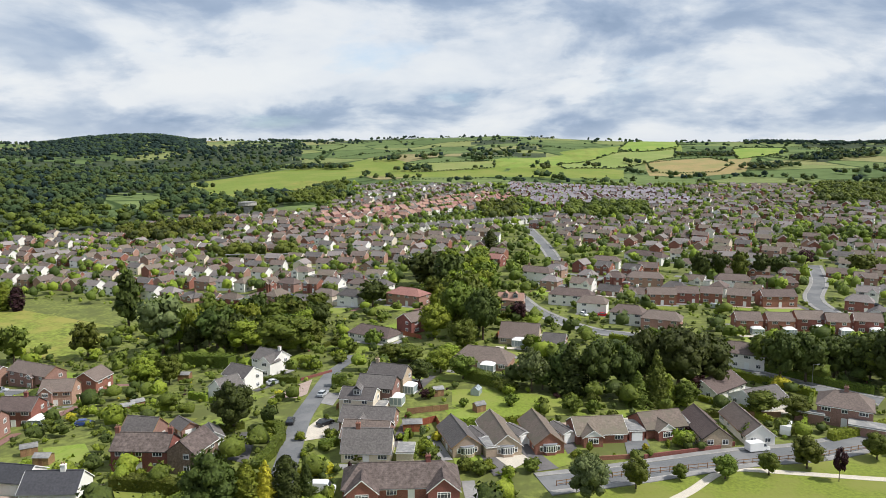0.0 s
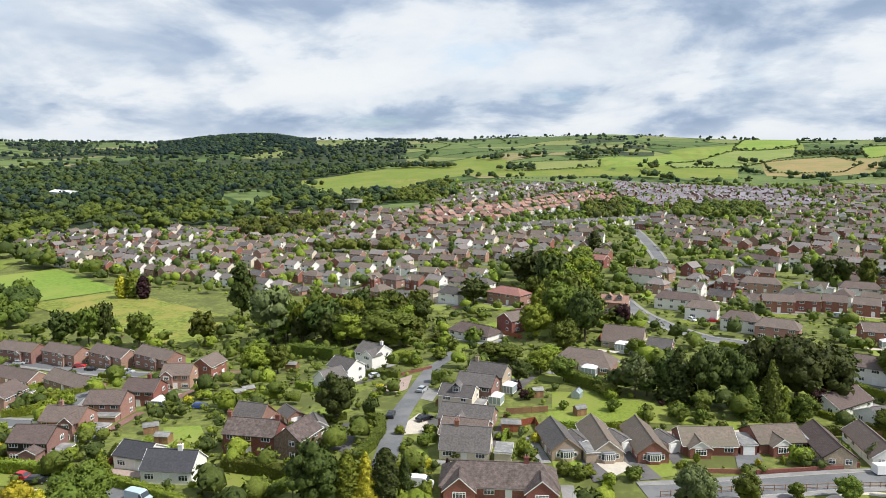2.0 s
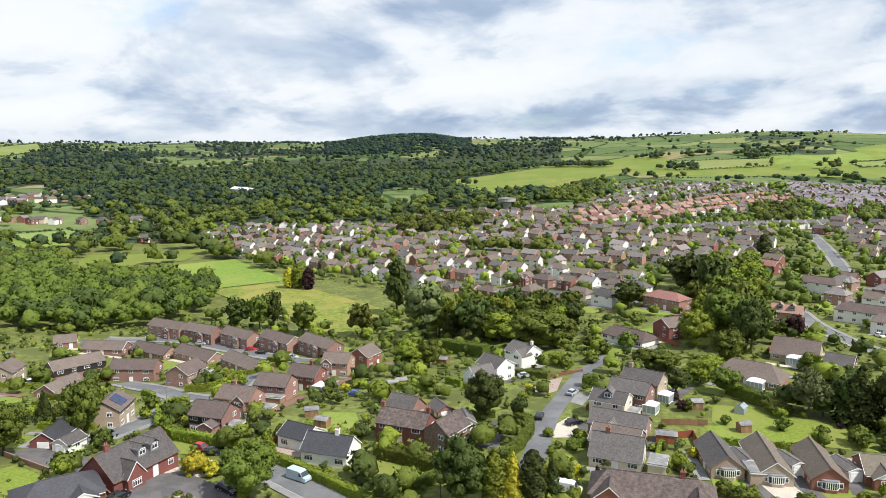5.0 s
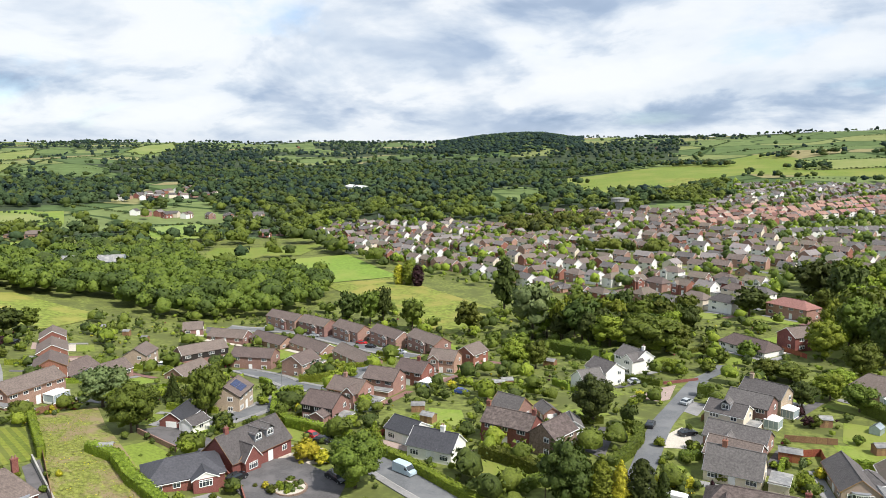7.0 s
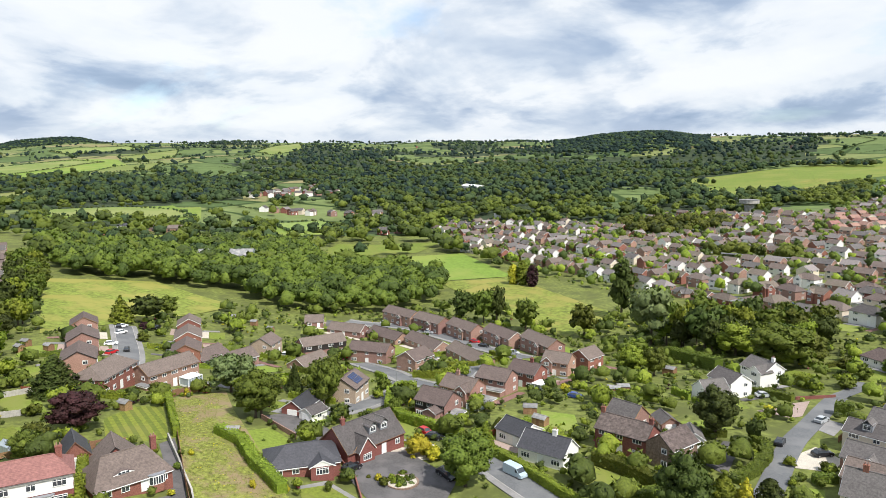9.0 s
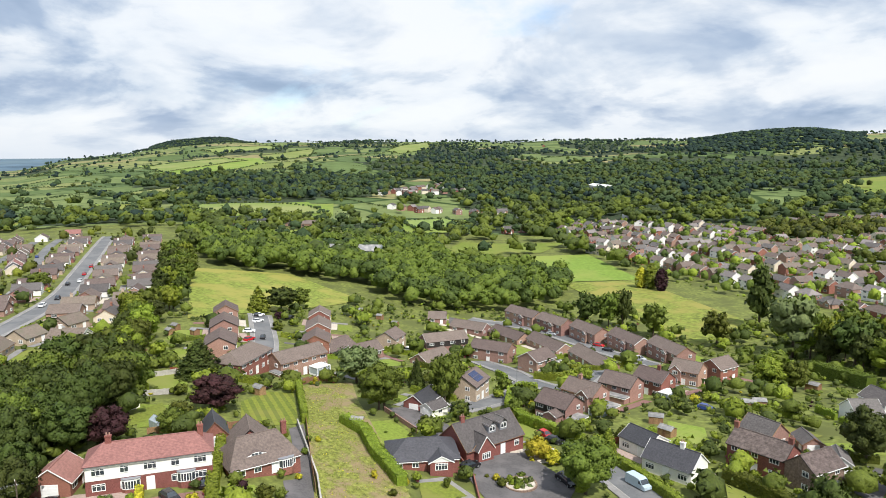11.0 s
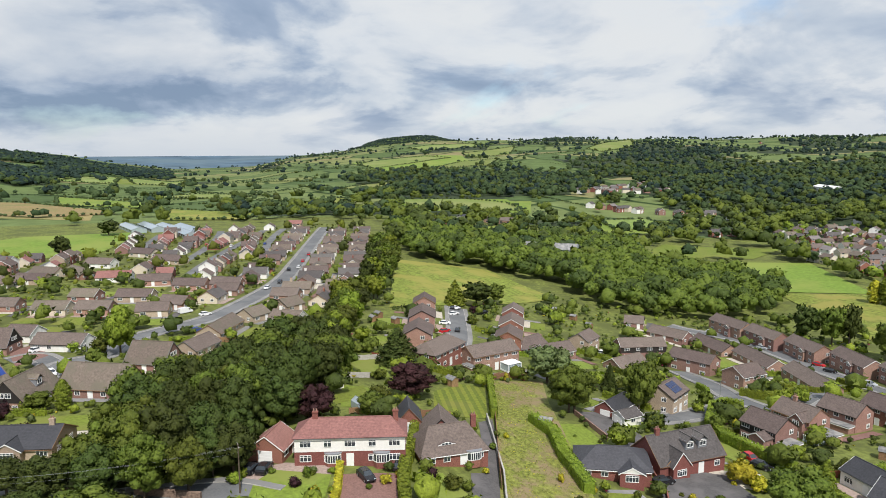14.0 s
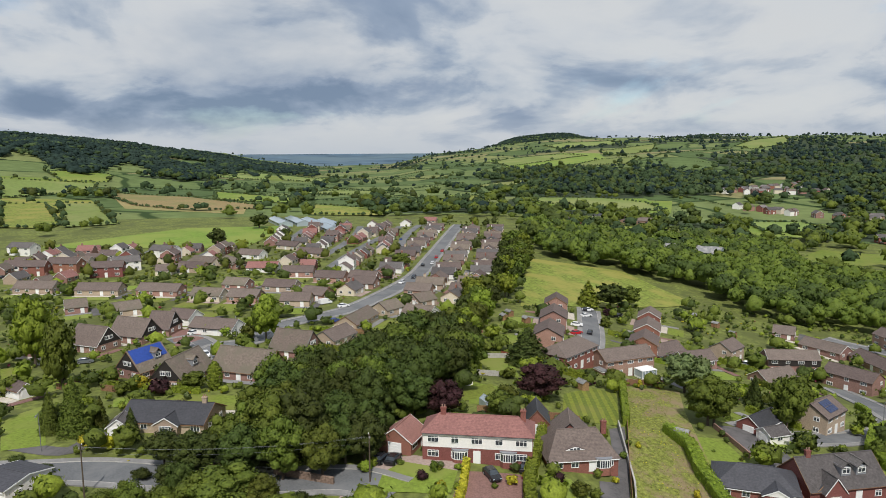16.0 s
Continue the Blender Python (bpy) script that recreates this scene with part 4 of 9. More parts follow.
    for dx, ds in dormers:
        k = (hr - he) / (W / 2)
        yy = W * 0.27
        zb = hr - yy * k
        g = Geo()
        g.box(-0.95, -yy - 0.7, zb - 0.5, 0.95, -0.4, zb + 1.25)
        dm = pose(dx, 0, 0, 0, 0, 0 if ds < 0 else 180)
        dp = part("dormer", g, "lead", ob, "dormer with a pitched roof", at=dm)
        part("dormer_roof", roof_geo(yy + 0.9, 1.9, zb + 1.2, zb + 2.05, 0.2, 0.0, 0.1).moved(pose(0, -(yy + 0.9) / 2 - 0.0, 0, 0, 0, 90)), roof, dp)
        window(dp, pose(0, -yy - 0.72, zb - 0.1), 1.5, 1.15, 2)
    for x0, y0, x1, y1, h, side in flat:
        g = Geo().box(x0, y0, -1.4, x1, y1, h - 0.12)
        fp = part("extension", g, walls, ob, "flat-roofed extension")
        part("flat_roof", Geo().box(x0 - 0.15, y0 - 0.15, h - 0.12, x1 + 0.15, y1 + 0.15, h + 0.08), "felt", fp, "grey felt roof")
        part("fascia", Geo().box(x0 - 0.18, y0 - 0.18, h - 0.3, x1 + 0.18, y1 + 0.18, h - 0.122), "upvc", fp, "white fascia")
        if side:
            cx, cy = (x0 + x1) / 2, (y0 + y1) / 2
            dm = {"-y": pose(cx, y0, 0), "+y": pose(cx, y1, 0, 0, 0, 180), "-x": pose(x0, cy, 0, 0, 0, -90), "+x": pose(x1, cy, 0, 0, 0, 90)}[side]
            part("garage_door", Geo().box(-1.2, -0.05, 0, 1.2, 0.02, 2.0).box(-1.1, -0.08, 0.15, 1.1, -0.05, 0.95).box(-1.1, -0.08, 1.05, 1.1, -0.05, 1.9), "upvc", fp, "white garage door", at=dm)
    for cx, cy, cw, cd in cons:
        g = Geo()
        g.box(cx - cw / 2, cy - cd / 2, 0, cx + cw / 2, cy + cd / 2, 0.5)
        n = max(2, round(cw / 0.9))
        cp = part("conservatory", g, "upvc", ob, "white framed conservatory")
        for yy in (cy - cd / 2, cy + cd / 2):
            for i in range(n + 1):
                xx = cx - cw / 2 + cw * i / n
                part("mullion", Geo().box(xx - 0.05, yy - 0.05, 0.5, xx + 0.05, yy + 0.05, 2.25), "upvc", cp)
        part("head_rail", Geo().box(cx - cw / 2 - 0.06, cy - cd / 2 - 0.06, 2.25, cx + cw / 2 + 0.06, cy + cd / 2 + 0.06, 2.36), "upvc", cp)
        part("glazing", Geo().box(cx - cw / 2 + 0.03, cy - cd / 2 + 0.03, 0.5, cx + cw / 2 - 0.03, cy + cd / 2 - 0.03, 2.25), "conservatory_glass", cp, "glazed sides")
        part("glass_roof", Geo().box(cx - cw / 2 - 0.1, cy - cd / 2 - 0.1, 2.364, cx + cw / 2 + 0.1, cy + cd / 2 + 0.1, 3.1, taper=min(cw, cd) * 0.42), "upvc", cp, "pale panelled roof")
    def bay(bm, w, d=0.75):
        ring = [(-w / 2, 0.05), (-w / 2, -0.25), (-w / 2 + 0.5, -d), (w / 2 - 0.5, -d), (w / 2, -0.25), (w / 2, 0.05)]

        def prism(z0, z1, grow=0.0):
            k = 1 + grow
            return Geo().solid([(px * k, py * k, z0) for px, py in ring], [(px * k, py * k, z1) for px, py in ring])
        bp = part("bay_window", prism(-0.6, 0.8), walls, ob, "projecting bay window", at=bm)
        part("glazing", prism(0.82, 2.05, -0.03), "glass", bp, "dark glazing")
        fr = prism(2.05, 2.3, 0.02)
        part("head", fr, "upvc", bp, "white window head")
        part("sill", prism(0.76, 0.84, 0.03), "upvc", bp, "white sill")
        part("bay_roof", prism(2.3, 2.42, 0.10), "lead", bp, "lead bay roof")
        n_ = max(3, round(w / 0.6))
        for i_ in range(n_ + 1):
            px = -w / 2 + 0.5 + (w - 1.0) * i_ / n_
            part("mullion", Geo().box(px - 0.05, -d - 0.04, 0.84, px + 0.05, -d + 0.04, 2.05), "upvc", bp)
        for s_ in (-1, 1):
            part("mullion", Geo().box(s_ * w / 2 - 0.05, -0.3, 0.84, s_ * w / 2 + 0.05, -0.2, 2.05), "upvc", bp)
    for bx, bw in bays:
        bay(long_m @ pose(bx, -W / 2, 0), bw)
    if end_bay:
        bay(end_m @ pose(0, -L / 2, 0), 2.8)
    if eyebrow is not None:
        k = (hr - he) / (W / 2)
        yy = W * 0.30
        zb = hr - yy * k
        arc = [(-1.9 + 3.8 * i / 10, 0.55 * math.sin(math.pi * i / 10) ** 1.5) for i in range(11)]
        g = Geo().solid([(eyebrow + px, -yy - 0.55, zb - 0.42 + pz) for px, pz in arc] + [(eyebrow + 1.9, -yy - 0.55, zb - 0.5), (eyebrow - 1.9, -yy - 0.55, zb - 0.5)],
                        [(eyebrow + px, -yy + 0.9, zb - 0.2 + pz) for px, pz in arc] + [(eyebrow + 1.9, -yy + 0.9, zb - 0.5), (eyebrow - 1.9, -yy + 0.9, zb - 0.5)])
        ey = part("eyebrow_dormer", g, roof, ob, "low curved eyebrow dormer")
        part("frame", Geo().solid([(eyebrow + px * 0.9, -yy - 0.60, zb - 0.42 + pz * 0.9) for px, pz in arc], [(eyebrow + px * 0.9, -yy - 0.54, zb - 0.42 + pz * 0.9) for px, pz in arc]), "upvc", ey, "white curved frame")
        for dx in (-0.6, 0.0, 0.6):
            part("pane", Geo().box(eyebrow + dx - 0.24, -yy - 0.62, zb - 0.38, eyebrow + dx + 0.24, -yy - 0.59, zb - 0.08), "glass", ey)
    if tarp:
        k = math.atan2(hr - he, W / 2)
        part("tarpaulin", Geo().slab([(-L / 2 + 0.2, -W * 0.33, hr + 0.07 - W * 0.33 * math.tan(k)), (L / 2 - 0.2, -W * 0.30, hr + 0.07 - W * 0.30 * math.tan(k)), (L / 2 - 0.2, 0, hr + 0.09), (-L / 2 + 0.2, 0, hr + 0.09)], 0.04), "tarpaulin", ob, "blue tarpaulin over the tiles")
    if solar:
        k = math.atan2(hr - he, W / 2)
        for i in range(4):
            for j in range(2):
                g = Geo().box(-0.48, -0.8, 0, 0.48, 0.8, 0.05)
                part("solar_panel", g, "solar", ob, "blue-black solar panel",
                     at=pose(0, 0, 0, 0, 0, 0 if sy < 0 else 180) @ pose(-1.6 + i * 1.05, -W / 4 + (j - 0.5) * 1.7 * math.cos(k), (he + hr) / 2 + 0.08 + (j - 0.5) * 1.7 * math.sin(k), math.degrees(k), 0, 0))
    return ob


# ---- vehicles and small things ----
CAR = {}


def car_meshes(paint, van):
    key = (paint, van)
    if key in CAR:
        return CAR[key]
    b, gl = Geo(), Geo()
    w = 0.9 if not van else 0.98

    def ring(x, z0, z1, ww):
        return [(x, -ww, z0), (x, ww, z0), (x, ww * 0.94, z1), (x, -ww * 0.94, z1)]
    if van:
        prof = [(-2.4, 0.35, 1.95, 0.94), (-2.3, 0.3, 2.05, 0.96), (0.7, 0.3, 2.05, 0.96), (1.2, 0.3, 1.9, 0.94), (1.75, 0.3, 1.15, 0.94), (2.4, 0.32, 0.95, 0.9), (2.5, 0.4, 0.7, 0.86)]
    else:
        prof = [(-2.1, 0.4, 0.85, 0.8), (-2.0, 0.28, 0.98, 0.87), (-1.2, 0.25, 1.0, 0.9), (1.0, 0.25, 0.98, 0.9), (1.95, 0.28, 0.78, 0.86), (2.12, 0.4, 0.62, 0.78)]
    for p, q in zip(prof, prof[1:]):
        b.solid(ring(*p)[::-1], ring(*q)[::-1])
    if van:
        gl.solid([(0.9, -0.965, 1.2), (1.6, -0.965, 1.2), (1.15, -0.95, 1.75), (0.9, -0.95, 1.75)], [(0.9, 0.965, 1.2), (1.6, 0.965, 1.2), (1.15, 0.95, 1.75), (0.9, 0.95, 1.75)])
        gl.box(1.24, -0.78, 1.2, 1.78, 0.78, 1.24)
        gl.solid([(1.22, -0.8, 1.86), (1.22, 0.8, 1.86), (1.77, 0.84, 1.18), (1.77, -0.84, 1.18)], [(1.26, -0.8, 1.88), (1.26, 0.8, 1.88), (1.81, 0.84, 1.2), (1.81, -0.84, 1.2)])
        roof_ = None
    else:
        gl.solid([(-1.75, -0.80, 0.97), (1.05, -0.80, 0.97), (1.05, 0.80, 0.97), (-1.75, 0.80, 0.97)], [(-1.35, -0.62, 1.42), (0.25, -0.62, 1.42), (0.25, 0.62, 1.42), (-1.35, 0.62, 1.42)])
        roof_ = Geo().box(-1.36, -0.64, 1.40, 0.28, 0.64, 1.47, taper=0.05)
        for s in (-1, 1):
            roof_.solid([(0.22, s * 0.64, 1.42), (0.32, s * 0.64, 1.42), (0.32, s * 0.58, 1.42), (0.22, s * 0.58, 1.42)],
                        [(1.0, s * 0.82, 0.97), (1.1, s * 0.82, 0.97), (1.1, s * 0.76, 0.97), (1.0, s * 0.76, 0.97)])
    wheel = Geo()
    ringn = [(math.cos(i * math.tau / 12), math.sin(i * math.tau / 12)) for i in range(12)]
    wheel.solid([(c * 0.32, -0.1, s * 0.32) for c, s in ringn], [(c * 0.32, 0.1, s * 0.32) for c, s in ringn])
    rim = Geo().solid([(c * 0.2, -0.12, s * 0.2) for c, s in ringn], [(c * 0.2, 0.12, s * 0.2) for c, s in ringn])
    lamp = Geo().box(-0.05, -0.18, -0.07, 0.05, 0.18, 0.07)
    CAR[key] = (b.mesh("body", ["paint_" + paint]), gl.mesh("glasshouse", ["glass"]), roof_.mesh("roof", ["paint_" + paint]) if roof_ else None,
                wheel.mesh("wheel", ["tyre"]), rim.mesh("rim", ["metal_grey"]), lamp.mesh("headlight", ["conservatory_glass"]))
    return CAR[key]


def car(x, y, rot, paint="grey", van=False, where="parked on a driveway"):
    body, gl, rf, wh, rim, lamp = car_meshes(paint, van)
    words = {"paleblue": "pale blue"}.get(paint, paint)
    ob = thing("van" if van else "car", pose(x, y, float(land(x, y)) + 0.07, 0, 0, rot), f"{words} {'panel van' if van else 'family car'} {where}", "van" if van else "car", "parked vehicles")
    for nm, me in (("body", body), ("glasshouse", gl), ("roof", rf)):
        if me:
            p = new(nm, me)
            p.parent = ob
    wx = 1.3 if not van else 1.5
    for sx_ in (-wx, wx):
        for sy_ in (-0.82, 0.82):
            p = new("wheel", wh)
            p.parent, p.matrix_basis = ob, pose(sx_, sy_, 0.32)
            q = new("rim", rim)
            q.parent = p
    for s in (-0.6, 0.6):
        p = new("headlight", lamp)
        p.parent, p.matrix_basis = ob, pose(2.06 if not van else 2.45, s, 0.66 if not van else 0.8)
    return ob


def caravan(x, y, rot):
    ob = thing("caravan", pose(x, y, float(land(x, y)) + 0.05, 0, 0, rot), "white touring caravan parked beside a bungalow", "caravan")
    prof = [(-2.4, 0.5, 1.6, 1.0), (-2.2, 0.4, 2.45, 1.1), (2.0, 0.4, 2.5, 1.1), (2.5, 0.5, 1.5, 1.0)]
    b = Geo()

    def ring(px, z0, z1, ww):
        return [(px, -ww, z0), (px, -ww, z1), (px, ww, z1), (px, ww, z0)]
    for p, q in zip(prof, prof[1:]):
        b.solid(ring(*p), ring(*q))
    part("body", b, "paint_white", ob)
    for wx in (-1.4, 0.9):
        part("window", Geo().box(wx - 0.5, -1.13, 1.3, wx + 0.5, 1.13, 1.9), "glass", ob)
    part("window", Geo().box(2.1, -0.8, 1.5, 2.38, 0.8, 2.0), "glass", ob)
    for s in (-1.0, 1.0):
        ring12 = [(math.cos(i * math.tau / 12) * 0.32, math.sin(i * math.tau / 12) * 0.32) for i in range(12)]
        part("wheel", Geo().solid([(c, s - 0.09, 0.32 + q) for c, q in ring12], [(c, s + 0.09, 0.32 + q) for c, q in ring12]), "tyre", ob)
    part("drawbar", Geo().box(2.4, -0.06, 0.45, 3.5, 0.06, 0.55), "metal_grey", ob)


def shed(x, y, rot, L=2.6, W=2.0, mat="timber", roof="felt", h=1.9, label="brown timber garden shed with a felt roof"):
    ob = thing("shed", pose(x, y, float(land(x, y)), 0, 0, rot), label, "shed", "garden sheds")
    part("wall", wall_geo(L, W, h, h + 0.55), mat, ob)
    part("roof", roof_geo(L, W, h, h + 0.55, 0.15, 0.0, 0.06), roof, ob, "shed roof")
    part("door", Geo().box(-0.4, -W / 2 - 0.04, 0.05, 0.4, -W / 2 + 0.01, h - 0.15), mat, ob)


def greenhouse(x, y, rot, L=3.0, W=2.2):
    ob = thing("greenhouse", pose(x, y, float(land(x, y)), 0, 0, rot), "small glazed garden greenhouse with a pale metal frame", "greenhouse")
    part("glazing", wall_geo(L, W, 1.5, 2.35), "conservatory_glass", ob)
    g = Geo()
    for i in range(6):
        xx = -L / 2 + L * i / 5
        for s in (-1, 1):
            g.box(xx - 0.03, s * W / 2 - 0.03, 0, xx + 0.03, s * W / 2 + 0.03, 1.5)
            g.slab([(xx - 0.03, s * W / 2, 1.52), (xx + 0.03, s * W / 2, 1.52), (xx + 0.03, 0, 2.3), (xx - 0.03, 0, 2.3)], 0.05 * -s)
    part("frame", g, "metal_grey", ob)


def pole(x, y, h=8.0, lamp=False, where="beside the road"):
    ob = thing("street_lamp" if lamp else "utility_pole", pose(x, y, float(land(x, y))), f"{'grey metal street lamp' if lamp else 'brown wooden utility pole'} standing {where}", "street lamp" if lamp else "utility pole")
    part("shaft", Geo().tube(0, 0, -0.3, h, 0.13 if not lamp else 0.08, 0.09 if not lamp else 0.05, 8), "metal_grey" if lamp else "bark", ob)
    if lamp:
        part("arm", Geo().box(-0.04, -0.04, h - 0.1, 1.3, 0.04, h), "metal_grey", ob)
        part("lantern", Geo().box(0.9, -0.13, h - 0.16, 1.6, 0.13, h + 0.06, taper=0.04), "metal_grey", ob)
    else:
        part("crossarm", Geo().box(-0.9, -0.05, h - 0.5, 0.9, 0.05, h - 0.38), "bark", ob)
        for dx in (-0.8, 0.0, 0.8):
            part("insulator", Geo().tube(dx, 0, h - 0.38, h - 0.15, 0.05, 0.04, 6), "paint_white", ob)
    return ob


# ---- many far things at once ----
def woods(name, xy, heights, label, per, card, mats, seed, squash=1.0, lobes=5, sub=1):
    """Many tree crowns in one mesh: rounded leaf masses under leaf clumps."""
    rng = np.random.default_rng(seed)
    n = len(xy)
    h = np.asarray(heights)
    wide = squash * (0.85 + 0.35 * rng.random(n))
    stretch = np.stack([h * wide, h * wide, h], -1)[:, None]
    root = np.c_[xy, land(xy[:, 0], xy[:, 1])][:, None]
    lc = unit(n * lobes, rng).reshape(n, lobes, 3) * np.array([0.30, 0.30, 0.20]) * (0.7 + 0.3 * rng.random((n, lobes, 1))) + [0, 0, 0.58]
    lc[:, 0] = (0, 0, 0.50)
    lr = rng.uniform(0.17, 0.25, (n, lobes, 1)) * np.array([1.0, 1.0, 0.95])
    lr[:, 0] = (0.36, 0.36, 0.46)
    masses = leaf_masses((lc * stretch + root).reshape(-1, 3), (lr * stretch).reshape(-1, 3) * 0.86, sub, rng, 0.14, dome=True)
    k = rng.integers(0, lobes, (n, per))
    d = unit(n * per, rng).reshape(n, per, 3)
    d[..., 2] = np.abs(d[..., 2]) * 0.8 + d[..., 2] * 0.2
    c = np.take_along_axis(lc, k[..., None], 1) + d * np.take_along_axis(lr, k[..., None], 1) * (0.86 + 0.38 * rng.random((n, per, 1)) ** 1.5)
    c = (c * stretch + root).reshape(-1, 3)
    d = d.reshape(-1, 3)
    size = (card * h[:, None] * (0.7 + 0.6 * rng.random((n, per)))).ravel()
    pick = rng.choice(len(mats), n, p=[0.5, 0.3, 0.2][:len(mats)] if len(mats) == 3 else None)
    index = np.concatenate([np.repeat(pick, len(masses[1]) // max(n, 1)), np.repeat(pick, per)])
    me = leafy_mesh(name, masses, (c, d, d * 0.8 + [0, 0, 0.25]), size, mats, rng, index)
    return tagged(new(name, me), label, "trees", kind="stuff")


def far_houses(name, xy, rot, seed, roofs, wallmats, label, storeys=0.65, long_=9.5):
    """Distant houses in one mesh: walls, pitched roofs, white bargeboards, windows, chimneys."""
    rng = np.random.default_rng(seed)
    g = Geo()
    mats = list(wallmats) + list(roofs) + ["upvc", "glass"]
    nw, nr = len(wallmats), len(roofs)
    for (x, y), a in zip(xy, rot):
        L, W = long_ * rng.uniform(0.85, 1.15), rng.uniform(6.2, 7.4)
        two = rng.random() < storeys
        he, hr = (4.6, 6.9) if two else (2.5, 4.9)
        h = Geo()
        wm, rm = int(rng.integers(nw)), nw + int(rng.integers(nr))
        b = wall_geo(L, W, he, hr)
        b.m = [wm] * len(b.f)
        h.add(b)
        k = (hr - he) / (W / 2)
        hw, hl = W / 2 + 0.35, L / 2 + 0.2
        ze = he - 0.35 * k
        for s in (-1, 1):
            h.face((hl * s, s * hw, ze + 0.05), (-hl * s, s * hw, ze + 0.05), (-hl * s, 0, hr + 0.05), (hl * s, 0, hr + 0.05), mat=rm)
        for s in (-1, 1):
            for e in (-1, 1):
                h.face((e * (hl + 0.02), s * hw, ze - 0.14), (e * (hl + 0.02), s * hw, ze + 0.06), (e * (hl + 0.02), 0, hr + 0.06), (e * (hl + 0.02), 0, hr - 0.14), mat=nw + nr)
        if rng.random() < 0.5:
            h.box(L * 0.25 - 0.4, -0.3, hr - 0.6, L * 0.25 + 0.4, 0.3, hr + 1.0, mat=0)
        s = -1 if (-math.sin(radians(a)) * -x + math.cos(radians(a)) * -y) < 0 else 1
        for zz in ((0.9, 3.4) if two else (0.9,)):
            for px in (-L * 0.28, L * 0.28):
                h.box(px - 0.9, s * (W / 2 + 0.02) - 0.03, zz, px + 0.9, s * (W / 2 + 0.02) + 0.03, zz + 1.2, mat=nw + nr)
                h.box(px - 0.75, s * (W / 2 + 0.04) - 0.03, zz + 0.12, px + 0.75, s * (W / 2 + 0.04) + 0.03, zz + 1.08, mat=nw + nr + 1)
        h.moved(pose(x, y, float(land(x, y)), 0, 0, a))
        g.add(h)
    me = g.mesh(name, mats)
    return tagged(new(name, me), label, "houses", kind="stuff")


def cable(a, b, sag):
    """A thin wire that hangs between two points."""
    a, b = Vector(a), Vector(b)
    side = (b - a).cross(Vector((0, 0, 1))).normalized() * 0.005
    g = Geo()
    n = 16
    for i in range(n + 1):
        t = i / n
        p = a.lerp(b, t) - Vector((0, 0, 4 * sag * t * (1 - t)))
        g.v += [tuple(p - side), tuple(p + side), tuple(p + Vector((0, 0, 0.009)))]
    for i in range(n):
        for j in range(3):
            k = (j + 1) % 3
            g.f.append((3 * i + j, 3 * i + k, 3 * i + 3 + k, 3 * i + 3 + j))
            g.m.append(0)
    return tagged(new("cable", g.mesh("cable", ["lead"])), "thin grey overhead wire strung between poles", "cable", "overhead wires")


def water_tower(x, y, h=15.0):
    ob = thing("water_tower", pose(x, y, float(land(x, y))), "round grey concrete water tower rising above trees", "water tower")
    part("shaft", Geo().tube(0, 0, -1, h * 0.7, 5.0, 4.6, 16), "concrete", ob)
    part("tank", Geo().tube(0, 0, h * 0.62, h * 0.72, 5.5, 9.5, 20).tube(0, 0, h * 0.72, h * 0.95, 9.5, 9.5, 20), "concrete", ob)
    part("roof", Geo().tube(0, 0, h * 0.95, h, 9.9, 3.0, 20), "felt", ob)


def long_building(x, y, rot, L, W, h, walls, roof, label, name="barn", category="building", bays=6):
    """A plain long building with a low roof and a row of openings."""
    ob = thing(name, pose(x, y, float(land(x, y)), 0, 0, rot), label, category)
    part("wall", wall_geo(L, W, h, h + W * 0.16), walls, ob)
    part("roof", roof_geo(L, W, h, h + W * 0.16, 0.3), roof, ob)
    for i in range(bays):
        part("window", Geo().box(-0.9, -0.08, 0, 0.9, 0.02, 1.3), "glass", ob, at=pose(-L / 2 + L * (i + 0.5) / bays, -W / 2, h * 0.45))


def island_bed(x, y, r):
    """A round raised bed with a stone rim in the forecourt."""
    z = float(land(x, y))
    ob = thing("flower_bed", pose(x, y, z), "round stone-edged bed planted with small shrubs", "flower bed")
    n = 24
    for i in range(n):
        a0 = math.tau * i / n
        g = Geo().box(r - 0.35, -r * math.pi / n * 0.92, 0, r, r * math.pi / n * 0.92, 0.42, taper=0.02)
        part("stone", g, "stone_wall", ob, at=pose(0, 0, 0, 0, 0, math.degrees(a0)))
    part("soil", Geo().tube(0, 0, 0, 0.36, r - 0.36, r - 0.36, 24), "gravel", ob, "pale gravel")
    for i in range(13):
        a0, d = i * 2.4, (r - 0.9) * math.sqrt((i + 0.5) / 13)
        shrub(x + d * math.cos(a0), y + d * math.sin(a0), 0.9 + 0.35 * (i % 3), 1.0 + 0.3 * (i % 4), ("leaf", "leaf_bright", "leaf_grey")[i % 3], "in a round stone-edged bed")


def tufts(poly, count, seed, mats, label, size=(0.10, 0.28), h=0.5):
    """Long grass and flower heads over a rough meadow."""
    g = np.random.default_rng(seed)
    p = np.array(poly)
    q = g.uniform(p.min(0), p.max(0), (count * 3, 2))
    q = q[in_poly(q[:, 0], q[:, 1], poly)][:count]
    n = len(q)
    z = land(q[:, 0], q[:, 1]) + g.uniform(0.05, h, n)
    nr = unit(n, g)
    nr[:, 2] = np.abs(nr[:, 2]) * 0.6 + 0.9
    nr /= np.linalg.norm(nr, axis=1)[:, None]
    v, f = cards(np.c_[q, z], nr, g.uniform(*size, n), g)
    pr = [0.50, 0.44, 0.06] if len(mats) == 3 else None
    me = fast_mesh("meadow_grass", v, f, mats, g.choice(len(mats), n, p=pr))
    return tagged(new("meadow_grass", me), label, "grass", kind="stuff")


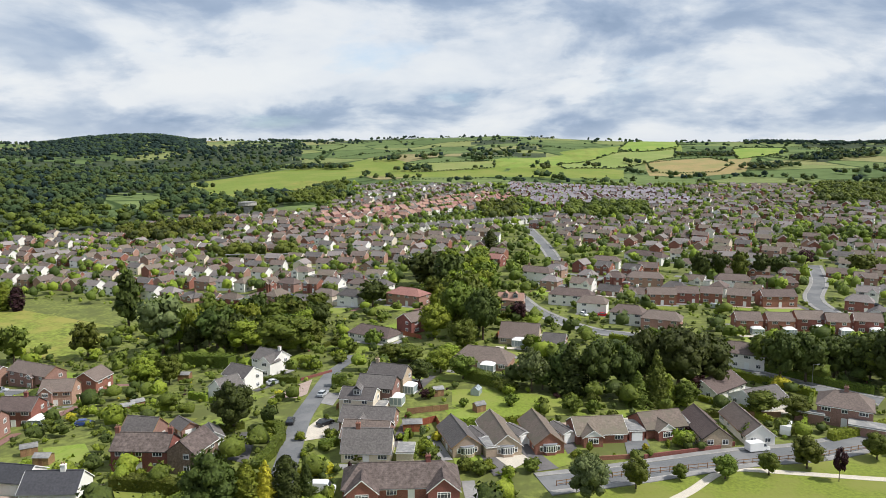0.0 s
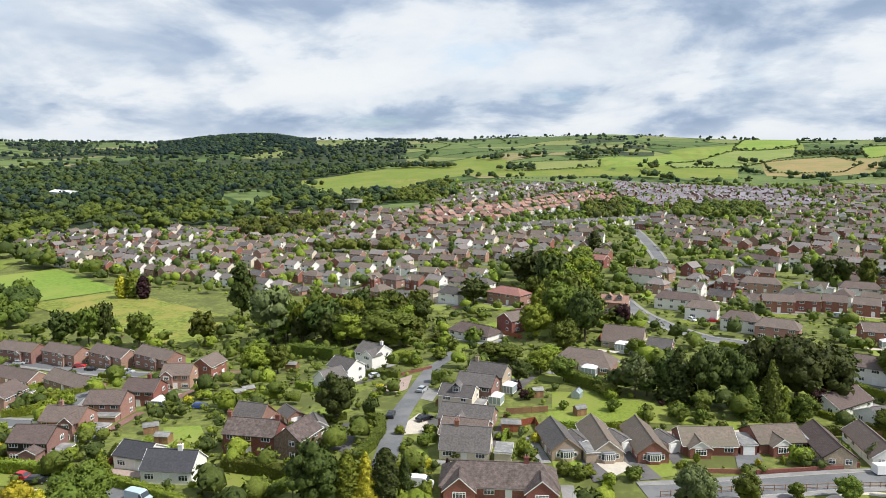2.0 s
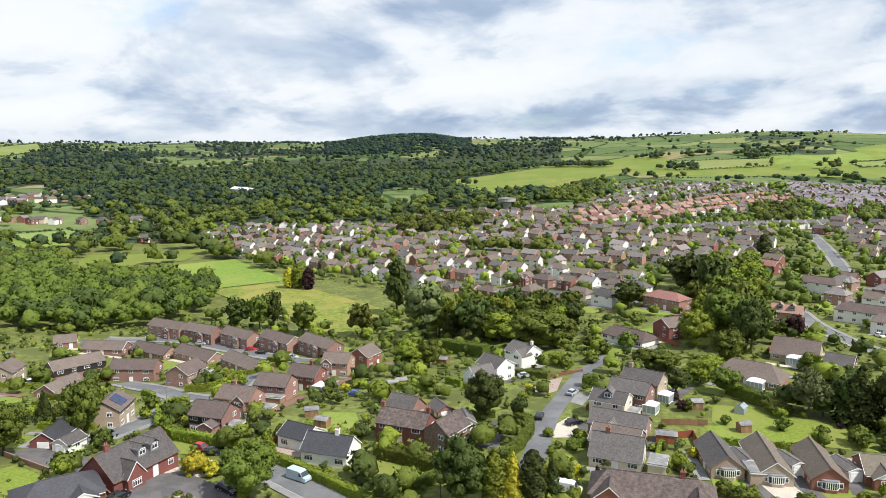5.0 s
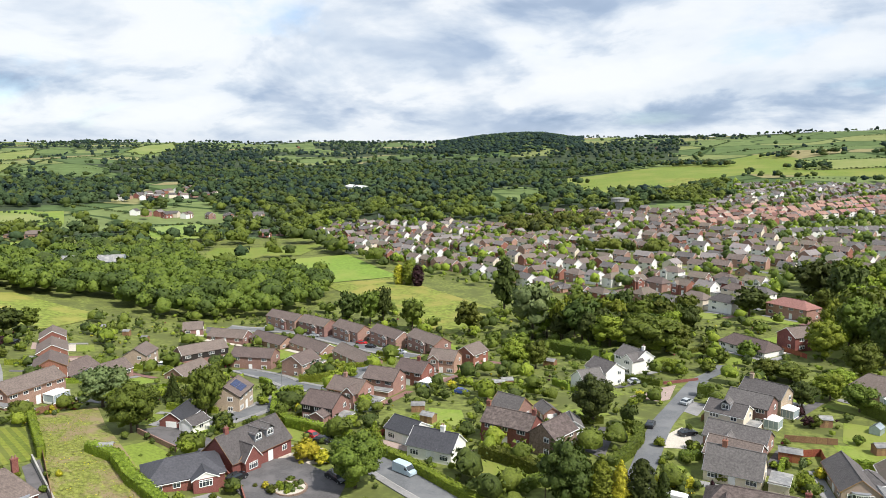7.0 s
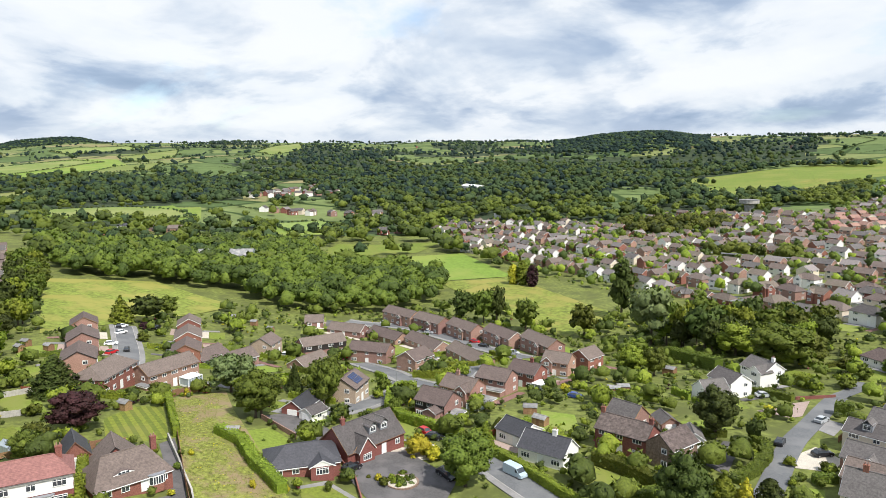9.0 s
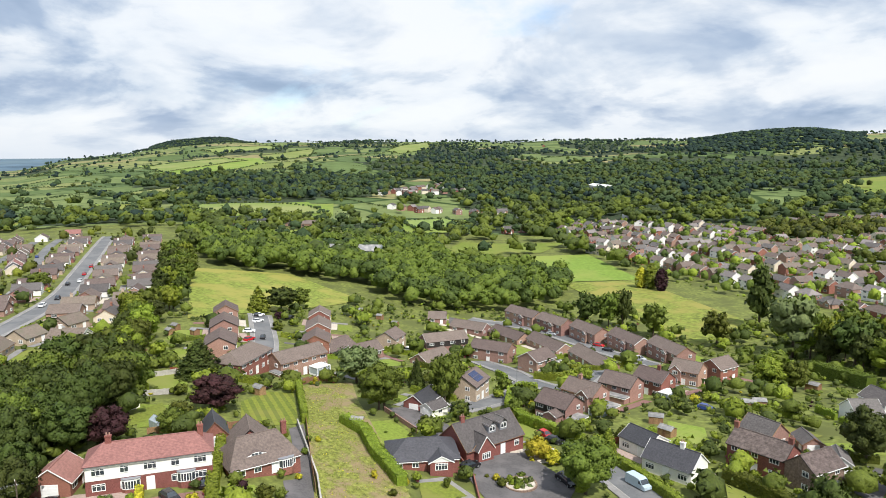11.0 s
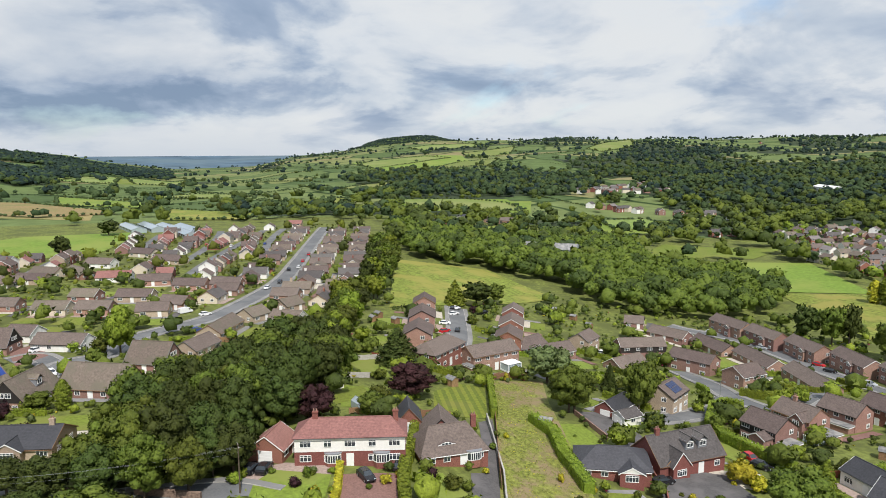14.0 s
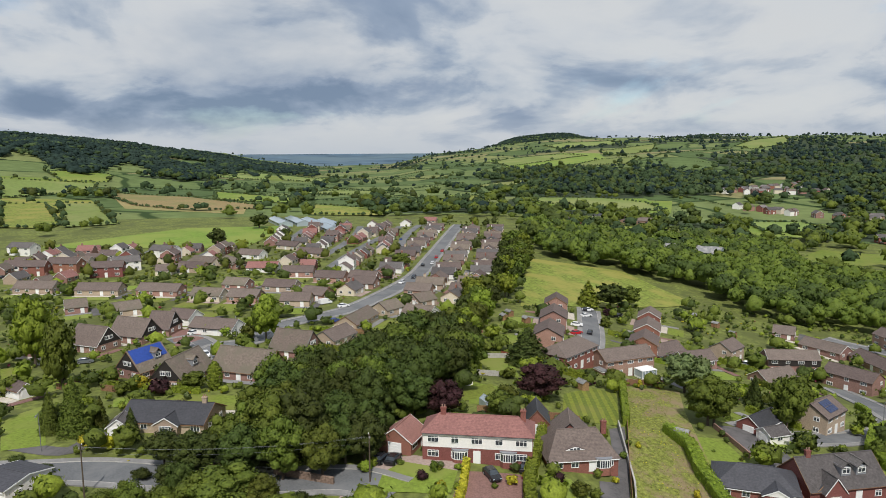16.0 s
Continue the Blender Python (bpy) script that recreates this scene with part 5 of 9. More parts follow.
# ---- roads ----
road([(-29.9, 111.3), (-30.4, 123.3), (-31.7, 138.0), (-33.5, 159.1), (-33.1, 175.0), (-32.7, 189.8), (-32.1, 199.8)], 4.8, paths=False)
road([(-124.3, 109.6), (-125.9, 126.3), (-130.7, 141.5), (-139.1, 152.8)], 5.5)
road([(-171.9, 166.8), (-153.5, 162.2), (-138.0, 154.8), (-125.7, 153.6), (-125.8, 163.2)], 5.5)
road([(-125.8, 163.2), (-134.5, 183.5), (-141.2, 201.5)], 5.0)
road([(-228.2, 214.7), (-196.5, 225.0), (-142.5, 210.2), (-129.0, 206.8)], 5.0)
road([(-79.0, 111.6), (-67.6, 107.1), (-57.7, 103.6), (-49.6, 100.3)], 6.0, label='grey tarmac lane behind a clipped hedge')
road([(18.7, 125.1), (33.4, 128.9), (59.5, 136.7), (77.4, 140.2), (97.4, 148.0), (116.2, 154.9)], 6.0, label='grey tarmac road beside the park')
road([(110.8, 171.3), (99.2, 181.8), (88.7, 195.9), (81.6, 207.3), (70.7, 234.7), (55.4, 244.1), (45.8, 258.1), (37.2, 282.0), (33.1, 308.9)], 5.5)
road([(-126.5, -44.4), (-124.3, -33.9), (-122.5, -25.1), (-117.1, -12.3), (-111.7, 0.9), (-109.0, 14.7), (-103.0, 21.7)], 7.0, label='grey tarmac main road by the wood')
road([(-193.8, -16.3), (-208.6, -10.9), (-213.1, -2.4), (-226.4, 2.4), (-235.4, 11.5), (-245.4, 27.3), (-259.3, 39.2), (-286.1, 55.9), (-315.5, 70.5), (-365.1, 88.8), (-419.9, 108.7), (-492.2, 135.3), (-517.6, 145.2)], 6.5)
road([(-220.0, -25.2), (-221.7, -19.0), (-209.4, -13.2)], 5.0)
road([(-178.1, 87.8), (-208.3, 105.0), (-241.4, 120.3), (-252.2, 125.0)], 6.0)
road([(-32.5, 199.8), (-29.7, 209.2), (-28.3, 217.6)], 4.0, paths=False)
road([(71.0, 603.5), (70.7, 511.7), (68.7, 443.6), (65.2, 399.4)], 6)
road([(211.9, 397.8), (187.2, 345.1), (162.5, 303.1), (154.1, 270.1)], 5.5)
road([(-138.4, -41.6), (-132.7, -31.8), (-137.0, -28.3), (-143.1, -25.7)], 3.5, mat='tarmac_dark', paths=False, label='dark tarmac private drive')

# ---- park, lawns, yards ----
sheet("park_grass", [(21.2, 115.1), (23.8, 124.2), (57.3, 131.5), (92.6, 140.4), (111.7, 145.1), (82.7, 105.3), (19.5, 105.2)], "lawn", 0.03, 'mown bright green park grass with scattered trees')
road([(35.9, 115.1), (45.1, 122.0), (52.5, 129.0), (57.3, 131.5), (67.7, 130.0), (84.4, 127.2), (95.5, 125.9)], 1.8, mat='gravel', paths=False, label='pale gravel footpath across the park')
sheet("lawn", [(-64.3, 115.9), (-62.4, 122.9), (-47.3, 120.0), (-53.5, 111.9)], "lawn", 0.03, 'mown green lawn behind a hedge')
sheet("lawn", [(-87.6, 147.3), (-79.3, 149.0), (-72.7, 139.3), (-78.5, 131.8)], "lawn", 0.03, '')
sheet("lawn", [(-28.0, 137.6), (-23.5, 138.9), (-21.4, 129.8), (-27.3, 128.8)], "lawn", 0.03, '')
sheet("lawn", [(0.5, 164.3), (8.2, 166.8), (10.4, 161.4), (3.2, 154.8)], "lawn", 0.03, '')
sheet("lawn", [(2.0, 137.1), (7.7, 140.2), (9.6, 136.2), (2.5, 133.5)], "lawn", 0.03, '')
sheet("lawn", [(20.2, 139.0), (26.2, 140.9), (26.0, 133.9), (20.1, 131.0)], "lawn", 0.03, '')
sheet("lawn", [(2.4, 180.0), (12.9, 180.0), (31.2, 173.3), (34.5, 161.3), (8.8, 159.3), (2.3, 167.0)], "lawn", 0.03, '')
sheet("lawn", [(-7.5, 271.0), (3.4, 259.7), (3.2, 238.1), (-2.7, 238.6)], "lawn", 0.03, '')
sheet("lawn", [(-144.8, 67.5), (-151.0, 77.5), (-148.1, 82.3), (-126.2, 71.4), (-127.4, 64.6), (-129.7, 60.6)], "lawn_striped", 0.03, 'striped mown back lawn')
sheet("lawn", [(-180.4, 56.9), (-176.8, 66.5), (-157.1, 61.3), (-162.5, 51.2)], "lawn", 0.03, '')
sheet("lawn", [(-153.8, 48.4), (-149.0, 53.8), (-136.1, 48.6), (-137.9, 43.3)], "lawn", 0.03, '')
sheet("lawn", [(-123.1, 85.8), (-122.5, 92.6), (-111.2, 90.3), (-109.8, 80.3), (-114.6, 81.1)], "lawn", 0.03, 'square mown back lawn')
sheet("lawn", [(-94.5, 77.4), (-93.0, 82.5), (-86.9, 82.3), (-88.6, 73.7)], "lawn", 0.03, '')
sheet("lawn", [(-124.4, 107.0), (-121.5, 111.5), (-117.1, 104.0), (-116.7, 97.1)], "lawn", 0.03, '')
sheet("lawn", [(-109.9, 20.9), (-113.1, 24.7), (-107.5, 32.7), (-100.3, 29.6), (-103.9, 18.7)], "lawn", 0.03, 'front lawn with a round shrub')
sheet("lawn", [(-103.2, 45.8), (-103.7, 50.6), (-96.1, 52.0), (-95.5, 43.5)], "lawn", 0.03, '')
sheet("lawn", [(-164.0, -29.8), (-161.7, -23.1), (-153.4, -22.8), (-156.5, -28.3)], "lawn", 0.03, '')
sheet("lawn", [(-155.1, -48.8), (-162.6, -43.3), (-136.5, -35.5), (-136.1, -42.6)], "lawn", 0.03, '')
sheet("lawn", [(-201.6, -64.1), (-203.0, -56.6), (-191.8, -55.9), (-189.7, -60.2)], "lawn", 0.03, '')
sheet("lawn", [(-148.1, 45.1), (-151.7, 52.8), (-143.1, 51.3), (-139.5, 42.1)], "lawn", 0.03, '')
sheet("meadow", [(-154.4, 87.8), (-156.4, 104.3), (-138.6, 94.3), (-118.0, 84.8), (-87.5, 71.3), (-91.3, 54.8), (-120.4, 70.2)], "meadow_strip", 0.02, 'overgrown meadow strip with yellow flowers')
sheet("yard", [(-100.1, 98.0), (-93.9, 104.8), (-77.5, 100.7), (-72.9, 90.1), (-80.6, 82.9), (-91.9, 87.1)], "tarmac_dark", 0.035, 'dark tarmac forecourt with a planted island')
sheet("yard", [(-130.6, 96.4), (-129.7, 108.0), (-103.8, 98.4), (-105.3, 93.5)], "tarmac_dark", 0.035, 'dark tarmac drive beside a bungalow')
sheet("yard", [(-95.6, 77.6), (-94.3, 83.7), (-86.6, 83.4), (-81.2, 82.2), (-83.6, 79.2)], "pavement", 0.034, 'grey paved drive beside a house')
sheet("yard", [(-102.8, 12.8), (-114.8, 19.5), (-115.1, 27.0), (-111.1, 33.8), (-107.5, 32.7), (-113.1, 24.7), (-109.9, 20.9)], "paving_pink", 0.034, 'gravelled drive in front of the garage')
sheet("yard", [(-107.3, 33.4), (-104.9, 43.5), (-93.6, 39.9), (-96.5, 28.4)], "block_red", 0.034, 'block-paved forecourt')
sheet("yard", [(-103.4, 55.7), (-102.7, 61.3), (-92.3, 55.9), (-92.6, 50.6)], "tarmac_dark", 0.034, 'dark tarmac drive beside a bungalow')
sheet("yard", [(-124.3, 68.2), (-125.9, 72.3), (-101.3, 61.0), (-101.4, 57.8)], "tarmac_dark", 0.033, 'dark side drive')
sheet("yard", [(-32.4, 149.6), (-29.2, 160.1), (-23.2, 155.7), (-23.9, 148.4), (-30.3, 145.9)], "gravel", 0.034, 'pale gravel drive')
sheet("yard", [(-33.0, 172.6), (-30.8, 180.3), (-26.7, 178.4), (-27.4, 169.0)], "pavement", 0.034, 'grey paved drive beside a house')
sheet("yard", [(-45.7, 178.6), (-40.3, 189.3), (-37.1, 193.6), (-35.9, 179.7), (-37.6, 176.9)], "paving_pink", 0.034, 'grey paved drive beside a house')
sheet("yard", [(-53.5, 141.2), (-46.0, 144.2), (-47.0, 151.8), (-41.9, 153.0), (-39.2, 134.3)], "tarmac_dark", 0.034, 'grey tarmac drive beside a house')
sheet("yard", [(7.7, 138.1), (10.4, 139.0), (13.5, 130.0), (9.8, 128.4)], "tarmac_dark", 0.034, 'tarmac drive beside a bungalow')
sheet("yard", [(15.2, 143.9), (17.8, 144.7), (22.9, 131.9), (18.6, 130.5)], "tarmac_dark", 0.034, 'tarmac drive beside a bungalow')
sheet("yard", [(25.1, 149.7), (27.8, 150.6), (28.3, 141.6), (25.8, 138.4)], "tarmac_dark", 0.034, 'tarmac drive beside a bungalow')
sheet("yard", [(10.6, 137.3), (14.5, 141.8), (17.9, 135.9), (13.6, 131.2)], "gravel", 0.036, 'pale stone front patio')
sheet("yard", [(40.4, 152.4), (45.0, 155.2), (44.0, 142.9), (38.1, 138.6)], "tarmac", 0.034, 'grey tarmac drive beside a house')
sheet("yard", [(52.5, 152.5), (57.6, 154.2), (57.8, 144.5), (51.2, 143.0)], "tarmac_dark", 0.034, 'grey tarmac drive beside a house')
sheet("yard", [(-230.8, -26.5), (-236.2, -19.5), (-220.7, -15.7), (-212.4, -22.7)], "block_red", 0.034, 'red block-paved drive')
sheet("yard", [(-97.2, 104.4), (-92.1, 111.7), (-85.5, 106.6), (-93.9, 98.7)], "gravel", 0.036, 'pale stone terrace')

# ---- fields ----
patch("field", [(-373.6, 327.0), (-313.9, 411.5), (-231.7, 354.3), (-259.4, 318.5)], "field", z=0.25, label='smooth bright green pasture below the trees')
patch("field", [(-258.5, 314.7), (-231.0, 350.3), (-134.6, 293.7), (-135.8, 245.0)], "meadow", z=0.25, label='rough yellow-green meadow')
patch("field", [(-353.9, 137.8), (-338.5, 186.4), (-275.7, 189.4), (-244.7, 94.0)], "meadow", z=0.25, label='meadow yellow with flowers')
patch("field", [(-751.1, 293.7), (-740.7, 465.5), (-631.3, 396.3), (-646.1, 254.7)], "field", z=0.25, label='green pasture between woods')
patch("field", [(-568.5, 432.0), (-535.9, 508.2), (-468.5, 430.3), (-477.8, 374.6)], "field", z=0.25, label='smooth green pasture among trees')
patch("field", [(-422.0, 387.5), (-364.9, 447.7), (-343.9, 395.3), (-385.4, 332.0)], "field", z=0.25, label='smooth green pasture among trees')
patch("field", [(-440.7, 1106.0), (-141.0, 1665.1), (-49.5, 1396.2), (-285.1, 897.7)], "field", z=0.25, label='long smooth hillside pasture')
patch("field", [(-164.5, 1223.3), (-50.2, 1415.1), (346.1, 1357.7), (290.9, 1137.7)], "field", z=0.25, label='pale green hillside pasture between hedges')
patch("field", [(-269.5, 983.4), (-228.1, 1148.0), (-151.4, 1126.9), (-200.7, 933.6)], "meadow", z=0.25, label='tawny rough field')
patch("field", [(91.1, 1408.9), (483.7, 1913.0), (361.6, 1420.2), (109.4, 1273.3)], "field", z=0.25, label='green hillside pasture between hedges')
patch("field", [(-452.9, -127.7), (-538.6, -52.9), (-542.4, 23.2), (-423.3, -10.2)], "field", z=0.25, label='smooth bright green field beside the estate')
patch("field", [(-890.8, -169.4), (-810.3, -15.6), (-653.3, -17.0), (-734.3, -129.4)], "stubble", z=0.25, label='tan stubble field')
patch("field", [(-846.8, -271.9), (-841.2, -182.6), (-590.5, -107.8), (-583.5, -187.3)], "meadow", z=0.25, label='yellow-green sloping field')
patch("field", [(-1571.7, -156.8), (-1732.1, 162.1), (-1467.9, 137.8), (-1378.6, -127.9)], "field", z=0.25, label='narrow hillside pasture')
patch("field", [(-778.0, 300.7), (-771.2, 447.1), (-662.8, 411.4), (-631.3, 259.1)], "field", z=0.25, label='green pasture among trees')
patch("field", [(-1083.3, -347.1), (-1142.1, -232.3), (-1053.7, -221.7), (-966.1, -310.0)], "field", z=0.25, label='green hillside pasture between hedges')
patch("field", [(-2031.2, 643.6), (-1814.8, 904.2), (-1362.5, 706.0), (-1494.6, 527.1)], "field", z=0.25, label='pale green hillside pasture between hedges')
patch("field", [(279.5, 1707.4), (763.7, 2312.9), (585.7, 1728.5), (279.7, 1318.6)], "field", z=0.25, label='green hillside pasture between hedges')
patch("field", [(437.6, 1543.9), (705.9, 1624.4), (557.5, 1303.6), (356.8, 1220.8)], "stubble", z=0.25, label='pale tan hillside field')

PASTURES, HEDGE_LINES = [], []


def pasture(pts, mat, label):
    """A hill field that follows the land, with a hedge round it."""
    PASTURES.append(pts)
    step = max(12.0, math.dist(pts[0], pts[len(pts) // 2]) / 14)
    edge = []
    for a, b in zip(pts, pts[1:] + pts[:1]):
        k = max(1, int(math.dist(a, b) / step))
        edge += [Vector((a[0] + (b[0] - a[0]) * i / k, a[1] + (b[1] - a[1]) * i / k)) for i in range(k)]
        n = max(2, int(math.dist(a, b) / 5.5))
        HEDGE_LINES.extend((a[0] + (b[0] - a[0]) * i / n, a[1] + (b[1] - a[1]) * i / n) for i in range(n))
    p = np.array(pts, float)
    gx, gy = np.meshgrid(np.arange(p[:, 0].min(), p[:, 0].max(), step), np.arange(p[:, 1].min(), p[:, 1].max(), step))
    inner = np.stack([gx.ravel(), gy.ravel()], -1)
    inner = inner[in_poly(inner[:, 0], inner[:, 1], pts)]
    verts, _, faces, *_ = delaunay_2d_cdt(edge + [Vector(q) for q in inner], [], [list(range(len(edge)))], 1, 0.05)
    g = Geo()
    g.v = [(v.x, v.y, float(land(v.x, v.y)) + 0.7) for v in verts]
    for f in faces:
        c, d, e = (verts[i] for i in f[:3])
        g.f.append(tuple(f) if (d - c).cross(e - c) > 0 else tuple(f[::-1]))
        g.m.append(0)
    return tagged(new("pasture", g.mesh("pasture", [mat], smooth=True)), label, "pasture", kind="structure")


pasture([(-566, -182), (-770, -247), (-782, -211), (-582, -147), (-554, -146)], "meadow", "yellow-green pasture inside hedges")
pasture([(-786, -199), (-792, -167), (-576, -107), (-560, -138)], "pasture", "sunlit green pasture inside hedges")
pasture([(-958, -179), (-915, -92), (-774, -9), (-724, 2), (-695, -59), (-770, -125), (-904, -178)], "stubble", "tan hay field on the slope")
pasture([(-831, -267), (-1056, -339), (-1085, -228), (-988, -212), (-864, -256)], "pasture", "green sloping pasture")
pasture([(-1195, -322), (-1250, -280), (-1210, -230), (-1108, -218), (-1082, -271)], "field", "dark green pasture below the hill wood")
pasture([(-1599, -160), (-1654, -95), (-1706, 15), (-1410, 2), (-1354, -87), (-1375, -123)], "pasture", "bright pasture strip below the hill")
pasture([(-1737, 28), (-1650, 154), (-1444, 112), (-1464, 35)], "pasture", "bright narrow pasture in the valley")
pasture([(-1033, -66), (-882, 49), (-794, 38), (-865, -55)], "field", "level green field in the valley")
pasture([(-775, 53), (-667, 123), (-606, 102), (-636, 39)], "meadow", "rough valley meadow")
pasture([(-1043, 38), (-1092, 111), (-1004, 184), (-938, 134)], "pasture", "narrow valley pasture")
pasture([(-784, 303), (-778, 391), (-724, 420), (-658, 405), (-629, 329), (-716, 287)], "pasture", "smooth green rise among the woods")
pasture([(-515, 273), (-541, 326), (-493, 290), (-470, 256)], "field", "green paddock beside a farm")
pasture([(-560, 430), (-556, 487), (-522, 476), (-494, 440), (-504, 404)], "pasture", "pale green paddock among trees")
pasture([(-1714, 558), (-1944, 683), (-1811, 800), (-1714, 820), (-1616, 692), (-1558, 548)], "pasture", "pale hillside pasture")
pasture([(-1331, 589), (-1473, 734), (-1461, 826), (-1317, 720)], "pasture", "hillside pasture with hedges")
pasture([(-1022, 307), (-1095, 436), (-1032, 420), (-967, 316)], "pasture", "narrow pasture on the valley side")
pasture([(-875, 226), (-840, 261), (-714, 225), (-723, 194)], "field", "low green hill field")
pasture([(-1890, 940), (-2033, 1206), (-1746, 1020), (-1666, 861)], "pasture", "pale upland field")
pasture([(-2399, 970), (-2590, 1334), (-2142, 1166), (-2163, 954)], "pasture", "pale upland field near the ridge")
pasture([(-1748, 1285), (-2351, 1950), (-1764, 1475), (-1636, 1255)], "pasture", "upland field near the ridge")
pasture([(219, 1365), (433, 1724), (614, 1881), (531, 1624), (338, 1384), (220, 1278)], "pasture", "green hillside field inside hedges")
pasture([(460, 1861), (1955, 6068), (641, 1939), (450, 1734)], "field", "green field below the ridge")
pasture([(430, 1495), (615, 1640), (602, 1464), (514, 1325), (394, 1329)], "stubble", "tan hillside field")
pasture([(735, 1810), (943, 1975), (816, 1680), (665, 1603)], "field", "green field between two copses")
pasture([(-79, 1431), (100, 1385), (93, 1287), (-55, 1281)], "pasture", "pale smooth pasture above the houses")

# ---- near houses ----
house(-59.4, 134.5, -2, 11.2, "house", walls='brick_red', roof='roof_stone', W=6.5, stack=(-5.5, 5.2))
house(-49.7, 133.7, 76, 8.2, "house", walls='stone_wall', roof='roof_stone', W=6.0, ridge=7.0, barge=False)
house(-66.3, 149.8, -10, 7.5, "cottage", walls='brick_brown', roof='roof_grey')
house(-58.6, 153.2, -45, 5.9, "garage", walls='brick_brown', roof='roof_grey')
house(-50.3, 146.7, -61, 6.0, "garage", walls='render_white', roof='roof_grey')
house(-69.3, 119.6, 2, 10.0, "cottage", walls='render_white', roof='roof_slate', stack=(1.5,))
house(-79.5, 124.9, -9, 7.4, "cottage", walls='render_white', roof='roof_slate', ridge=4.8)
house(-58.5, 183.9, 52, 7.0, "cottage", walls='render_white', roof='roof_grey', ridge=5.5)
house(-56.0, 190.8, -29, 8.3, "house", walls='render_white', roof='roof_grey', W=7, ridge=6.8, flat=((1, -6.5, 5, -3.4, 2.6, ''),))
house(-52.2, 207.8, -29, 8.7, "house", walls='render_white', roof='roof_grey', stack=(3.5,), wings=((2.5, 4.5, 2.0, -1, 0.7),))
house(-208.6, 229.6, -7, 18.4, "semi", walls='brick_brown', roof='roof_brown', W=7.4, ridge=7.0, wings=((2.5, 3.0, 1.0, -1, 2.0),))
house(-189.6, 227.5, -10, 16.7, "semi", walls='brick_brown', roof='roof_brown', W=7.4, ridge=7.0, wings=((2.5, 3.0, 1.0, -1, 2.0),))
house(-170.1, 225.4, -16, 16.7, "semi", walls='brick_brown', roof='roof_brown', W=7.4, ridge=7.0, wings=((2.5, 3.0, 1.0, -1, 2.0),))
house(-149.6, 222.4, -21, 17.6, "semi", walls='brick_brown', roof='roof_brown', W=7.4, ridge=7.0, wings=((2.5, 3.0, 1.0, -1, 2.0),))
house(-129.8, 218.1, -24, 17.7, "semi", walls='brick_brown', roof='roof_brown', W=7.4, ridge=7.0, wings=((2.5, 3.0, 1.0, -1, 2.0),))
house(-229.9, 197.2, 46, 7.7, "bungalow", walls='brick_brown', roof='roof_brown')
house(-211.9, 199.9, 15, 15.9, "bungalow", walls='brick_brown', roof='roof_brown')
house(-193.9, 204.9, -8, 18.5, "bungalow", walls='brick_brown', roof='roof_brown')
house(-171.8, 203.2, -16, 21.0, "bungalow", walls='brick_brown', roof='roof_brown')
house(-144.0, 193.4, -23, 21.0, "bungalow", walls='brick_brown', roof='roof_brown')
house(-190.4, 166.5, 70, 16.1, "semi", walls='brick_brown', roof='roof_brown', W=7.4, ridge=7.0, clad='timber_dark')
house(-172.1, 173.4, 19, 14.7, "semi", walls='brick_brown', roof='roof_brown', W=7.4, ridge=7.0)
house(-149.5, 171.0, 91, 9.4, "house", walls='brick_brown', roof='roof_brown', W=8, flat=((4.2, -3.5, 8, 2.5, 2.6, '-y'),))
house(-104.5, 128.0, 4, 8.6, "house", walls='brick_brown', roof='roof_brown', W=7.2, clad='timber_dark', wings=((2.0, 3.6, 3.0, -1, 2.6),), flat=((4.3, -3.0, 7.2, 1.2, 2.5, ''),))
house(-108.2, 142.6, 2, 9.6, "house", walls='brick_pink', roof='roof_brown', W=7.2, stack=(-1.5,), wings=((2.4, 3.2, 1.2, -1, 0.9),), flat=((4.8, -3.2, 9.4, 1.4, 2.6, ''),), cons=((7.0, -4.6, 3.6, 2.6),))
house(-107.9, 157.6, 6, 9.2, "house", walls='brick_pink', roof='roof_brown', W=7.4, flat=((-1.0, -6.2, 4.4, -3.7, 2.5, ''),))
house(-106.2, 170.6, 0, 9.0, "house", walls='brick_red', roof='roof_brown', W=7.2, stack=(1.5,), cons=((5.6, -2.4, 3.0, 4.0),))
house(-107.2, 190.4, 8, 8.6, "house", walls='brick_pink', roof='roof_brown', W=7.2, wings=((-2.2, 3.2, 1.0, -1, 0.9),))
house(-104.4, 203.4, 82, 8.4, "house", walls='brick_red', roof='roof_brown', W=7.2)
house(-101.1, 99.3, 86, 15.0, "house", walls='brick_red', roof='roof_grey', W=9, ridge=7.0, eaves=3.0, stack=(-5.0,), dormers=((0.2, -1), (3.2, -1)), wings=((-3.5, 3.8, 1.2, -1, 1.6),), extra=' and two dormers')
house(-101.8, 84.1, 57, 13.1, "bungalow", walls='brick_red', roof='roof_slate', W=9.5, hip=0.8, wing_gable='render_white', wings=((3.0, 4.2, 1.6, -1, 1.2),), gable=None)
house(-100.3, 94.1, 11, 5.9, "garage", walls='brick_red', roof='roof_slate', ridge=3.4)
house(-129.4, 106.9, 112, 9.0, "garage", walls='brick_red', roof='roof_slate', W=5.5, ridge=4.2)
house(-122.9, 105.0, 94, 5.0, "garage", walls='render_white', roof='roof_grey', W=4, ridge=3.4, door=False)
house(-112.8, 37.8, 68, 18.3, "semi", walls='brick_red', roof='roof_red', W=6.6, ridge=7.2, eaves=5.2, hip=0.75, clad='render_white', stack=(-6, 7.5), wings=(), bays=((-2.8, 2.6), (5.2, 2.6)), extra=' and white upper storey')
